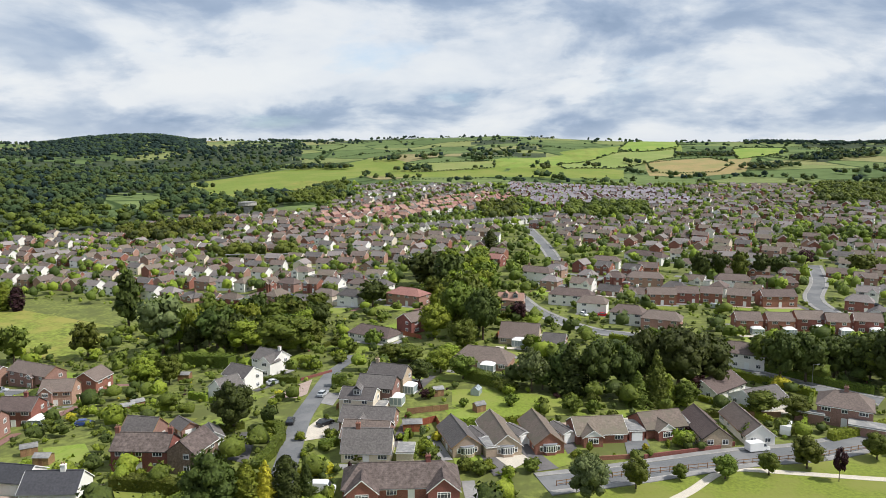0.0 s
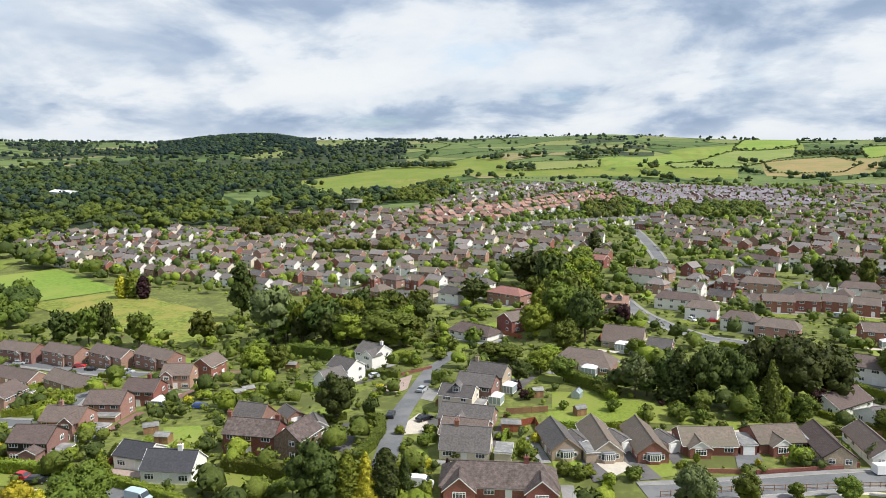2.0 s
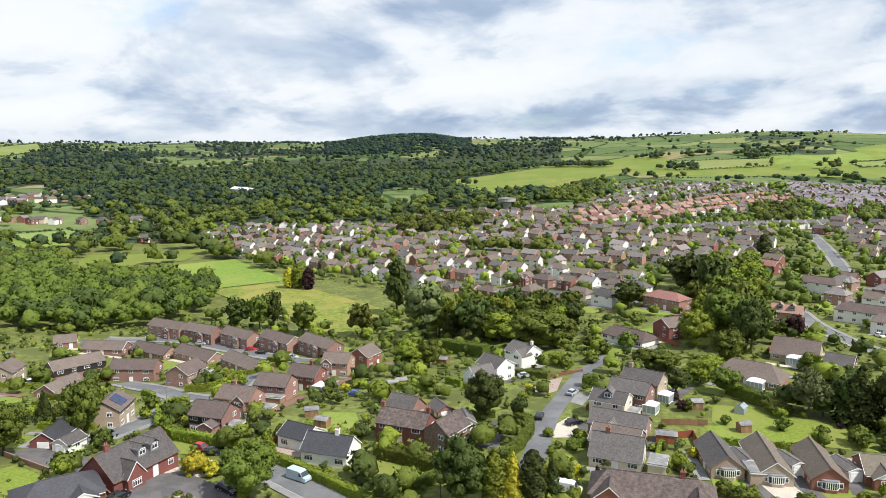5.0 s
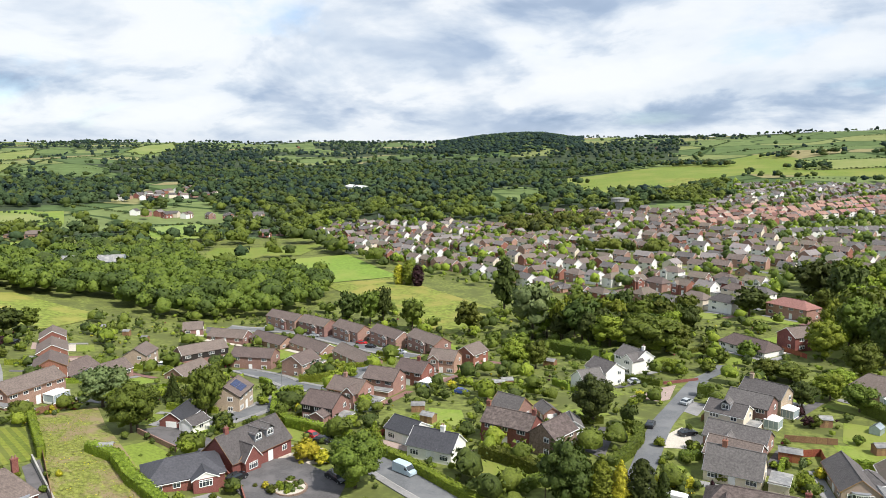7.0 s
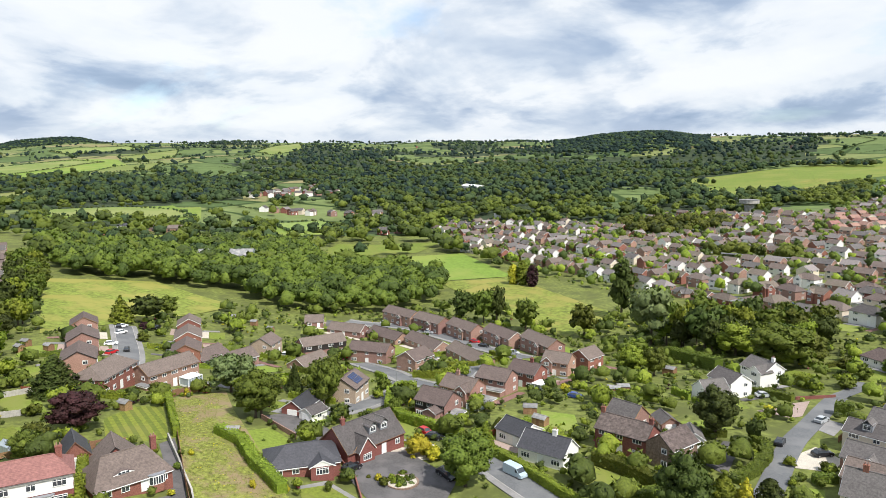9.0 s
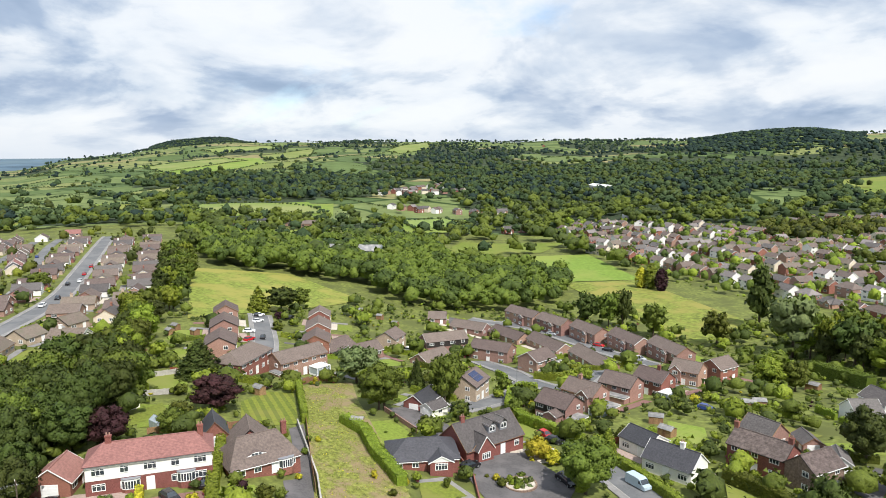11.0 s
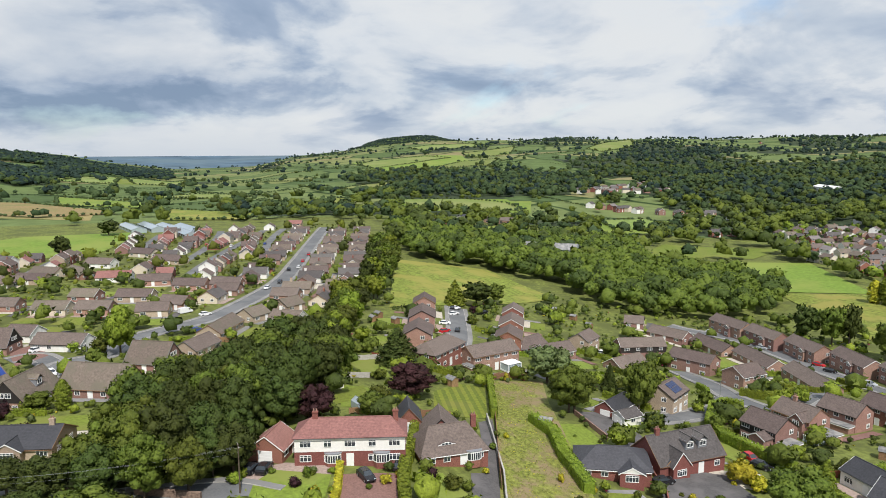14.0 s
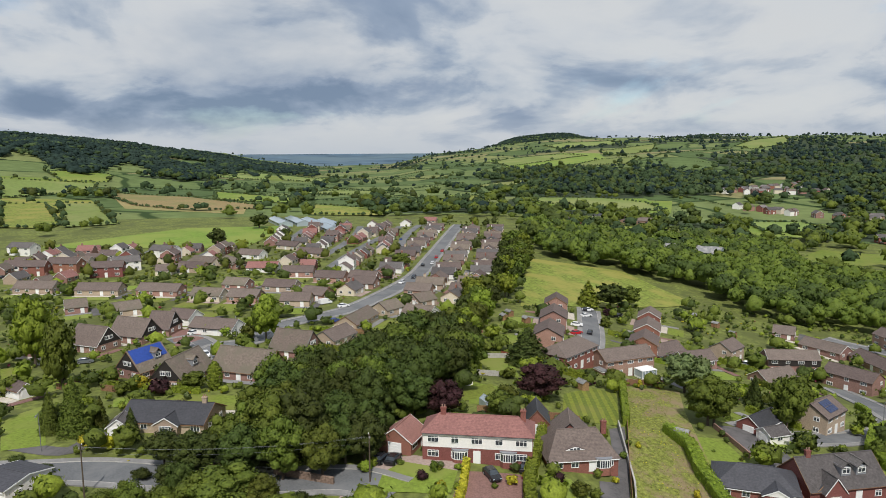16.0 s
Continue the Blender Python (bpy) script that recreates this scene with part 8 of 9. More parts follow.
long_building(-557.4, 284.8, 30, 16, 9, 5, "render_white", "roof_slate", "white farmhouse beside a pasture", "farmhouse", "house", 4)
house(-801.4, 581.7, 20, 11.0, "house", 'brick_brown', 'roof_grey', group="hamlet houses among the woods")
house(-797.3, 606.8, 50, 9.0, "house", 'brick_red', 'roof_grey', group="hamlet houses among the woods")
house(-792.9, 632.7, 80, 11.0, "house", 'brick_brown', 'roof_grey', group="hamlet houses among the woods")
house(-782.5, 654.6, -70, 9.0, "house", 'brick_red', 'roof_grey', group="hamlet houses among the woods")
house(-780.5, 679.2, -45, 10.0, "house", 'render_white', 'roof_brown', group="hamlet houses among the woods")
house(-616.5, 499.3, -90, 9.0, "house", 'brick_red', 'roof_grey', group="hamlet houses among the woods")
house(-604.0, 516.9, -55, 12.0, "house", 'brick_pink', 'roof_brown', group="hamlet houses among the woods")
house(-583.3, 527.6, -20, 11.0, "house", 'brick_brown', 'roof_grey', group="hamlet houses among the woods")
house(-564.7, 535.5, 10, 9.0, "house", 'brick_red', 'roof_grey', group="hamlet houses among the woods")
house(-442.6, 461.7, 70, 9.0, "house", 'brick_red', 'roof_grey', group="hamlet houses among the woods")
house(-438.1, 479.6, -80, 11.0, "house", 'brick_brown', 'roof_grey', group="hamlet houses among the woods")
house(-550.8, 565.5, 60, 11.0, "house", 'brick_brown', 'roof_grey', group="hamlet houses among the woods")
house(-519.3, 563.9, -85, 10.0, "house", 'render_white', 'roof_brown', group="hamlet houses among the woods")
house(-430.0, 628.3, -85, 10.0, "house", 'render_white', 'roof_brown', group="hamlet houses among the woods")
house(-381.1, 576.4, -65, 10.0, "house", 'render_white', 'roof_brown', group="hamlet houses among the woods")
house(-367.1, 574.8, -45, 10.0, "house", 'render_white', 'roof_brown', group="hamlet houses among the woods")
house(-377.0, 519.4, 60, 11.0, "house", 'brick_brown', 'roof_grey', group="hamlet houses among the woods")
house(-395.0, 517.6, 30, 9.0, "house", 'brick_red', 'roof_grey', group="hamlet houses among the woods")
house(-418.5, 1839.5, 80, 11.0, "house", 'brick_brown', 'roof_grey', group="hamlet houses among the woods")
house(-1391.4, 1761.4, 10, 9.0, "house", 'brick_red', 'roof_grey', group="hamlet houses among the woods")
house(-1509.7, 1734.5, -50, 9.0, "house", 'brick_red', 'roof_grey', group="hamlet houses among the woods")
cable((-107.5, 17.6, 16.5), (-113.3, -24.7, 17.1), 1.1)
cable((-107.3, 18.4, 16.5), (-113.1, -23.9, 17.1), 1.1)
cable((-107.0, 19.2, 16.5), (-112.8, -23.1, 17.1), 1.1)
cable((-107.3, 18.4, 15.6), (-113.1, -23.9, 16.2), 1.1)
tufts([(-153.2, 87.5), (-155.2, 102.6), (-128.7, 82.6), (-110.9, 78.0), (-97.7, 75.1), (-91.3, 73.7), (-95.2, 57.1), (-120.4, 70.4)], 12000, 61, ["meadow_strip", "lawn", "leaf_gold"], "long grass and yellow flowers in a meadow strip", (0.06, 0.17), 0.25)

# ---- stretches of village and wood ----
WOOD_NEAR = [(-123.5, -6.5), (-132.5, -2.5), (-142.0, 4.5), (-153.0, 9.0), (-162.0, 18.0), (-176.0, 29.0), (-188.4, 40.2), (-200.2, 56.2), (-206.6, 66.0), (-173.5, 55.6), (-151.4, 47.4), (-137.2, 36.1), (-124.1, 25.6), (-114.6, 19.1), (-110.7, 14.4), (-113.5, 3.5), (-118.5, -5.0)]
WOOD_STRIP = [(-406.8, 145.1), (-402.2, 159.5), (-297.8, 115.8), (-255.1, 91.4), (-208.4, 66.8), (-182.1, 54.8), (-184.8, 50.2), (-241.8, 71.3), (-302.3, 101.6)]
WOOD_MID = [(-475.0, 183.8), (-448.8, 215.2), (-417.3, 242.5), (-454.2, 304.4), (-412.1, 300.9), (-429.2, 351.5), (-343.8, 300.9), (-323.2, 306.1), (-310.5, 337.7), (-268.0, 324.4), (-242.6, 303.0), (-221.9, 267.5), (-227.4, 241.2), (-238.8, 223.7), (-254.1, 202.6), (-277.6, 200.1), (-310.2, 208.5), (-330.6, 182.0), (-350.3, 148.4)]
WOOD_POPLAR = [(-105.5, 262.9), (-96.9, 288.2), (-59.9, 280.7), (-34.1, 260.8), (-39.1, 239.5), (-53.9, 234.0), (-97.3, 248.3)]
WOOD_RIGHT = [(92.0, 207.5), (136.7, 202.3), (134.9, 176.9), (118.1, 181.2), (97.0, 189.7)]
WOOD_CENTRE = [(-19.9, 383.5), (27.9, 399.2), (22.9, 290.8), (14.7, 234.2), (5.0, 234.2), (-6.2, 316.7)]
ESTATE_WEST = [(-314.4, -100.5), (-423.3, -135.7), (-438.7, -67.5), (-425.9, -19.7), (-498.0, 13.9), (-530.0, 39.1), (-517.8, 105.0), (-543.3, 146.6), (-512.4, 174.2), (-392.7, 137.1), (-304.9, 105.2), (-271.1, 65.6), (-280.3, 21.9)]
VILLAGE_EAST = [(-217.4, 357.4), (-252.0, 387.6), (-388.9, 457.3), (-454.7, 567.0), (-282.7, 633.4), (-284.0, 728.5), (-133.5, 768.5), (-135.2, 1070.4), (271.0, 1058.0), (588.7, 938.0), (790.6, 884.9), (204.0, 221.5), (173.7, 270.1), (114.2, 269.9), (76.5, 269.8), (47.8, 269.6), (22.4, 285.2), (27.9, 399.2), (-21.0, 403.8), (-20.3, 295.2), (-37.3, 277.6), (-55.2, 301.2)]

# ---- rows along the western street ----
house(-270.0, 61.2, 238, 10.5, "bungalow", "brick_brown", "roof_brown", stack=(), group="houses of the western estate")
house(-282.2, 68.5, 244, 11.5, "bungalow", "brick_buff", "roof_tan", stack=(2.5,), group="houses of the western estate")
house(-293.9, 74.3, 154, 9.5, "bungalow", "brick_pink", "roof_brown", stack=(), group="houses of the western estate")
house(-305.5, 80.1, 244, 10.5, "bungalow", "render_white", "roof_grey", stack=(2.5,), group="houses of the western estate")
house(-318.8, 85.6, 250, 11.5, "bungalow", "brick_red", "roof_brown", stack=(), group="houses of the western estate")
house(-331.0, 90.1, 160, 9.5, "bungalow", "render_cream", "roof_tan", stack=(2.5,), group="houses of the western estate")
house(-343.2, 94.6, 250, 10.5, "bungalow", "brick_brown", "roof_brown", stack=(), group="houses of the western estate")
house(-355.4, 99.1, 250, 11.5, "bungalow", "brick_buff", "roof_grey", stack=(2.5,), group="houses of the western estate")
house(-367.6, 103.6, 160, 9.5, "bungalow", "brick_pink", "roof_brown", stack=(), group="houses of the western estate")
house(-379.9, 108.0, 250, 10.5, "bungalow", "render_white", "roof_tan", stack=(2.5,), group="houses of the western estate")
house(-392.1, 112.4, 250, 11.5, "bungalow", "brick_red", "roof_brown", stack=(), group="houses of the western estate")
house(-404.3, 116.9, 160, 9.5, "bungalow", "render_cream", "roof_grey", stack=(2.5,), group="houses of the western estate")
house(-416.5, 121.3, 250, 10.5, "bungalow", "brick_brown", "roof_brown", stack=(), group="houses of the western estate")
house(-428.7, 125.8, 250, 11.5, "bungalow", "brick_buff", "roof_tan", stack=(2.5,), group="houses of the western estate")
house(-440.9, 130.3, 160, 9.5, "bungalow", "brick_pink", "roof_brown", stack=(), group="houses of the western estate")
house(-453.1, 134.8, 250, 10.5, "bungalow", "render_white", "roof_grey", stack=(2.5,), group="houses of the western estate")
house(-465.3, 139.2, 250, 11.5, "bungalow", "brick_red", "roof_brown", stack=(), group="houses of the western estate")
house(-477.5, 143.7, 160, 9.5, "bungalow", "render_cream", "roof_tan", stack=(2.5,), group="houses of the western estate")
house(-231.1, 53.2, 229, 10.5, "bungalow", "render_white", "roof_tan", stack=(2.5,), group="houses of the western estate")
house(-256.4, 71.6, 148, 9.5, "bungalow", "render_cream", "roof_grey", stack=(2.5,), group="houses of the western estate")
house(-267.9, 78.7, 238, 10.5, "bungalow", "brick_brown", "roof_brown", stack=(), group="houses of the western estate")
house(-282.3, 86.4, 244, 11.5, "bungalow", "brick_buff", "roof_tan", stack=(2.5,), group="houses of the western estate")
house(-294.4, 92.4, 154, 9.5, "bungalow", "brick_pink", "roof_brown", stack=(), group="houses of the western estate")
house(-309.5, 99.2, 250, 10.5, "bungalow", "render_white", "roof_grey", stack=(2.5,), group="houses of the western estate")
house(-322.2, 103.9, 250, 11.5, "bungalow", "brick_red", "roof_brown", stack=(), group="houses of the western estate")
house(-334.8, 108.5, 160, 9.5, "bungalow", "render_cream", "roof_tan", stack=(2.5,), group="houses of the western estate")
house(-347.5, 113.2, 250, 10.5, "bungalow", "brick_brown", "roof_brown", stack=(), group="houses of the western estate")
house(-360.3, 117.9, 250, 11.5, "bungalow", "brick_buff", "roof_grey", stack=(2.5,), group="houses of the western estate")
house(-373.0, 122.5, 160, 9.5, "bungalow", "brick_pink", "roof_brown", stack=(), group="houses of the western estate")
house(-385.7, 127.1, 250, 10.5, "bungalow", "render_white", "roof_tan", stack=(2.5,), group="houses of the western estate")
house(-398.4, 131.7, 250, 11.5, "bungalow", "brick_red", "roof_brown", stack=(), group="houses of the western estate")
house(-410.9, 136.3, 160, 9.5, "bungalow", "render_cream", "roof_grey", stack=(2.5,), group="houses of the western estate")
house(-423.6, 141.0, 250, 10.5, "bungalow", "brick_brown", "roof_brown", stack=(), group="houses of the western estate")
house(-436.3, 145.6, 250, 11.5, "bungalow", "brick_buff", "roof_tan", stack=(2.5,), group="houses of the western estate")
house(-449.0, 150.3, 160, 9.5, "bungalow", "brick_pink", "roof_brown", stack=(), group="houses of the western estate")
house(-461.6, 155.0, 250, 10.5, "bungalow", "render_white", "roof_grey", stack=(2.5,), group="houses of the western estate")
house(-474.3, 159.6, 250, 11.5, "bungalow", "brick_red", "roof_brown", stack=(), group="houses of the western estate")
house(-277.0, 34.9, 148, 9.5, "bungalow", "render_cream", "roof_grey", stack=(2.5,), group="houses of the western estate")
house(-288.4, 42.0, 238, 10.5, "bungalow", "brick_brown", "roof_brown", stack=(), group="houses of the western estate")
house(-311.2, 53.9, 154, 9.5, "bungalow", "brick_pink", "roof_brown", stack=(), group="houses of the western estate")
house(-322.2, 59.1, 250, 10.5, "bungalow", "render_white", "roof_grey", stack=(2.5,), group="houses of the western estate")
house(-334.8, 63.8, 250, 11.5, "bungalow", "brick_red", "roof_brown", stack=(), group="houses of the western estate")
house(-347.5, 68.4, 160, 9.5, "bungalow", "render_cream", "roof_tan", stack=(2.5,), group="houses of the western estate")
house(-360.2, 73.1, 250, 10.5, "bungalow", "brick_brown", "roof_brown", stack=(), group="houses of the western estate")
house(-372.8, 77.8, 250, 11.5, "bungalow", "brick_buff", "roof_grey", stack=(2.5,), group="houses of the western estate")
house(-385.5, 82.4, 160, 9.5, "bungalow", "brick_pink", "roof_brown", stack=(), group="houses of the western estate")
house(-398.1, 87.0, 250, 10.5, "bungalow", "render_white", "roof_tan", stack=(2.5,), group="houses of the western estate")
house(-410.8, 91.6, 250, 11.5, "bungalow", "brick_red", "roof_brown", stack=(), group="houses of the western estate")
house(-423.5, 96.2, 160, 9.5, "bungalow", "render_cream", "roof_grey", stack=(2.5,), group="houses of the western estate")
house(-436.2, 100.9, 250, 10.5, "bungalow", "brick_brown", "roof_brown", stack=(), group="houses of the western estate")
house(-448.9, 105.5, 250, 11.5, "bungalow", "brick_buff", "roof_tan", stack=(2.5,), group="houses of the western estate")
house(-461.6, 110.2, 160, 9.5, "bungalow", "brick_pink", "roof_brown", stack=(), group="houses of the western estate")
house(-474.3, 114.8, 250, 10.5, "bungalow", "render_white", "roof_grey", stack=(2.5,), group="houses of the western estate")
house(-486.9, 119.5, 250, 11.5, "bungalow", "brick_red", "roof_brown", stack=(), group="houses of the western estate")

# ---- woods, village rows and far country ----
rng = np.random.default_rng(11)
LANE = np.array(LANES)
FIELDS = [o for o in scene.objects if o.get("category") == "field"]


def field_poly(o):
    n = 15
    v = o.data.vertices
    return [tuple(v[i].co.xy) for i in (0, n - 1, n * n - 1, n * (n - 1))]


# rows of houses in clearings of the valley woods: ends of each row
HAMLETS = [((-794, 568), (-833, 735)), ((-665, 488), (-590, 517)), ((-570, 538), (-533, 557)), ((-785, 585), (-736, 704))]
CLEARINGS = []
for (x0, y0), (x1, y1) in HAMLETS:
    k = 17 / math.dist((x0, y0), (x1, y1))
    nx, ny = -(y1 - y0) * k, (x1 - x0) * k
    CLEARINGS.append([(x0 + nx, y0 + ny), (x1 + nx, y1 + ny), (x1 - nx, y1 - ny), (x0 - nx, y0 - ny)])
FIELD_POLYS = [field_poly(o) for o in FIELDS] + PASTURES + CLEARINGS


def free(xy, margin, road_gap=0.5, plots=False):
    """Which points are clear of buildings, roads and fields by that much."""
    if len(xy) == 0:
        return np.zeros(0, bool)
    lo, hi = xy.min(0), xy.max(0)
    foot = np.array(FOOTPRINTS)
    foot = foot[((foot[:, :2] > lo - 40) & (foot[:, :2] < hi + 40)).all(1)]
    keep = np.ones(len(xy), bool)
    if len(foot):
        d = xy[:, None] - foot[None, :, :2]
        c, s = np.cos(np.radians(foot[:, 2])), np.sin(np.radians(foot[:, 2]))
        lx, ly = np.abs(d[..., 0] * c + d[..., 1] * s), np.abs(-d[..., 0] * s + d[..., 1] * c)
        keep = ~((lx < foot[:, 3] + margin) & (ly < foot[:, 4] + margin)).any(1)
    lanes = LANE[((LANE[:, :2] > lo - 15) & (LANE[:, :2] < hi + 15)).all(1)]
    for i in range(0, len(lanes), 400):
        part_ = lanes[i:i + 400]
        keep &= (((xy[:, None] - part_[None, :, :2]) ** 2).sum(-1) > (part_[:, 2] + road_gap) ** 2).all(1)
    for p in FIELD_POLYS + (PLOTS if plots else []):
        xs, ys = [q[0] for q in p], [q[1] for q in p]
        if min(xs) < hi[0] and max(xs) > lo[0] and min(ys) < hi[1] and max(ys) > lo[1]:
            keep &= ~in_poly(xy[:, 0], xy[:, 1], p)
    return keep


def scatter(poly, spacing, seed):
    g = np.random.default_rng(seed)
    p = np.array(poly)
    lo, hi = p.min(0), p.max(0)
    xs, ys = np.meshgrid(np.arange(lo[0], hi[0], spacing), np.arange(lo[1], hi[1], spacing))
    q = np.stack([xs.ravel(), ys.ravel()], -1) + g.uniform(-0.45, 0.45, (xs.size, 2)) * spacing
    return q[in_poly(q[:, 0], q[:, 1], poly)]


for poly, gap, tall, leaves, where in ((WOOD_NEAR, 5.8, (9, 13), ("leaf_dark", "leaf", "leaf_dark"), "in the roadside wood"),
                                       (WOOD_STRIP, 8.0, (9, 13), ("leaf", "leaf", "leaf_bright", "leaf_dark"), "in the tree belt"),
                                       (WOOD_POPLAR, 10.0, (11, 16), ("leaf", "leaf_bright", "leaf_dark", "leaf"), "in a small wood"),
                                       (WOOD_RIGHT, 9.0, (10, 14), ("leaf_dark", "leaf"), "in a dark wood"),
                                       (WOOD_CENTRE, 10.0, (11, 15), ("leaf", "leaf", "leaf_bright"), "in a wooded dip")):
    pts = scatter(poly, gap, 3)
    for (x, y) in pts[free(pts, 2.0, 1.0)]:
        h = rng.uniform(*tall)
        tree(x, y, h, h * rng.uniform(0.75, 1.0), "round", leaves[int(rng.integers(len(leaves)))], where=where, group="woodland trees")

under = scatter(WOOD_NEAR, 3.6, 8)
under = under[free(under, 1.0, 0.8)]
woods("undergrowth", under, rng.uniform(1.5, 4.0, len(under)), "dense bushes and brambles under the roadside trees", 60, 0.08, ["leaf_dark", "leaf", "leaf_dark"], 9, 1.3)

pts = scatter(WOOD_MID, 8.5, 5)
pts = pts[free(pts, 3, 2)]
woods("woodland", pts, rng.uniform(9, 15, len(pts)), "dense green broadleaf woodland beyond the estate", 210, 0.045, ["leaf", "leaf_dark", "leaf"], 4, lobes=12)

# quarters of houses beyond the near streets
def streets_of(poly, turn, gap, lead, wide=5.0):
    """Parallel streets across a quarter, kept clear of what stands there."""
    p = np.array(poly)
    c, r = p.mean(0), np.abs(p - p.mean(0)).max() * 1.5
    u = np.array([math.cos(radians(turn)), math.sin(radians(turn))])
    v = np.array([-u[1], u[0]])
    lines = []
    for i, s in enumerate(np.arange(-r + lead, r, gap)):
        run = []
        t = np.arange(-r, r, 9.0)
        q = c + u * t[:, None] + v * (s + 9 * np.sin(t * 0.013 + i * 1.7))[:, None]
        inside = in_poly(q[:, 0], q[:, 1], poly)
        inside[inside] &= free(q[inside], 1.5, 4.0)
        for k, ok in enumerate(inside):
            if ok:
                run.append((float(q[k, 0]), float(q[k, 1])))
            if (not ok or k == len(t) - 1) and run:
                if len(run) > 4:
                    lines.append(run)
                run = []
    for run in lines:
        road(run, wide, paths=False, per=2)
    return lines


def quarter(poly, turn, gap, step, seed, group, walls, roofs, two, lead=0.0, street=True, fine=400):
    """One part of the village: streets with a row of houses on each side of them."""
    global LANE
    g = np.random.default_rng(seed)
    lines = streets_of(poly, turn, gap, lead) if street else []
    LANE = np.array(LANES)
    spots_, turns = [], []
    for run in lines:
        pts_ = np.array(run)
        far_ = np.concatenate([[0], np.cumsum(np.hypot(*np.diff(pts_, axis=0).T))])
        for side_ in (-1, 1):
            t = g.uniform(0, step)
            while t < far_[-1]:
                q = np.array([np.interp(t, far_, pts_[:, 0]), np.interp(t, far_, pts_[:, 1])])
                e = np.array([np.interp(t + 4, far_, pts_[:, 0]), np.interp(t + 4, far_, pts_[:, 1])]) - np.array([np.interp(t - 4, far_, pts_[:, 0]), np.interp(t - 4, far_, pts_[:, 1])])
                e /= np.linalg.norm(e) + 1e-9
                spots_.append(q + np.array([-e[1], e[0]]) * side_ * g.uniform(0.34, 0.38) * min(gap, 33))
                turns.append(math.degrees(math.atan2(e[1], e[0])) + g.normal() * 2 + (90 if g.random() < 0.27 else 0))
                t += step * g.uniform(0.95, 1.2)
    if not spots_:
        return np.zeros((0, 2))
    xy, rot = np.array(spots_), np.array(turns)
    keep = in_poly(xy[:, 0], xy[:, 1], poly) & free(xy, 4.2, 2.2)
    for belt in BELTS:
        keep &= ~in_poly(xy[:, 0], xy[:, 1], belt)
    xy, rot = xy[keep], rot[keep]
    # no two too close
    hold = []
    for i, q in enumerate(xy):
        if all(math.dist(q, xy[j]) > step * 0.86 for j in hold):
            hold.append(i)
    xy, rot = xy[hold], rot[hold]
    near = np.hypot(xy[:, 0], xy[:, 1]) < fine
    for (x, y), a in zip(xy[near], rot[near]):
        low = g.random() > two
        hipped = g.random() < 0.35
        eye_side = -1 if (-math.sin(radians(a)) * -x + math.cos(radians(a)) * -y) < 0 else 1
        long_ = round(float(g.uniform(step * 0.62, step * 0.86)), 1)
        house(x, y, a, long_, "bungalow" if low else "house", walls[int(g.integers(len(walls)))], roofs[int(g.integers(len(roofs)))], hip=0.75 if hipped else 0.0,
              W=round(float(g.uniform(6.6, 7.8)), 1), stack=(float(g.choice([-2.2, 2.2])),) if g.random() < 0.6 else (),
              wings=((float(g.choice([-1, 1])) * long_ * 0.24, 3.4, 0.9, eye_side, 0.8),) if g.random() < 0.45 else (),
              wing_gable="render_white" if g.random() < 0.5 else None,
              flat=((long_ / 2, -3.0, long_ / 2 + 2.8, 2.6, 2.5, ""),) if g.random() < 0.4 else (), group=group)
    if (~near).any():
        far_houses("far_houses", xy[~near], rot[~near], seed, roofs, walls, "rows of distant brick houses with pitched roofs", two, step * 0.74)
    for run in lines:
        for (x, y), (x2, y2) in zip(run, run[1:]):
            if math.hypot(x, y) < 480 and g.random() < 0.16:
                a = math.atan2(y2 - y, x2 - x)
                car(x - math.sin(a) * 1.6, y + math.cos(a) * 1.6, math.degrees(a), ("white", "silver", "grey", "black", "red", "blue")[int(g.integers(6))], where="parked along the street")
    return xy


# belts of trees between the quarters
BELTS = [[(36, 632), (45, 780), (84, 780), (72, 640)], [(114, 655), (138, 782), (228, 795), (192, 656)], [(-206, 843), (-262, 1080), (-146, 1070), (-118, 850)],
         [(421, 799), (528, 992), (600, 945), (490, 750)], [(-252, 560), (-300, 640), (-230, 700), (-190, 640), (-205, 570)], [(-150, 470), (-168, 492), (-100, 470), (-92, 448)],
         [(246, 500), (262, 540), (330, 520), (318, 488)]]
ORANGE = [(-118, 600), (-125, 714), (73, 960), (92, 835), (-30, 640)]
TERRACES = [(80, 850), (95, 1075), (318, 985), (300, 800), (128, 738)]
GREY_ROWS = [(-125, 960), (-133, 1070), (88, 1064), (271, 1058), (330, 1030), (318, 990), (95, 1080), (73, 960), (-30, 850)]
SOUTH_EAST = [(40, 285), (52, 600), (120, 735), (300, 795), (335, 1030), (588, 938), (790, 885), (204, 222), (150, 262), (90, 270)]
WEST_END = [(-217, 357), (-252, 388), (-389, 457), (-455, 567), (-283, 633), (-284, 728), (-134, 768), (-135, 960), (-40, 850), (-118, 700), (-115, 600), (45, 610), (45, 410), (-21, 404), (-20, 295), (-37, 278), (-55, 301)]
EASTERN = "houses of the eastern village"
brick_mix = ["brick_brown", "brick_pink", "brick_red", "render_white", "brick_brown", "brick_red", "render_cream", "render_white"]
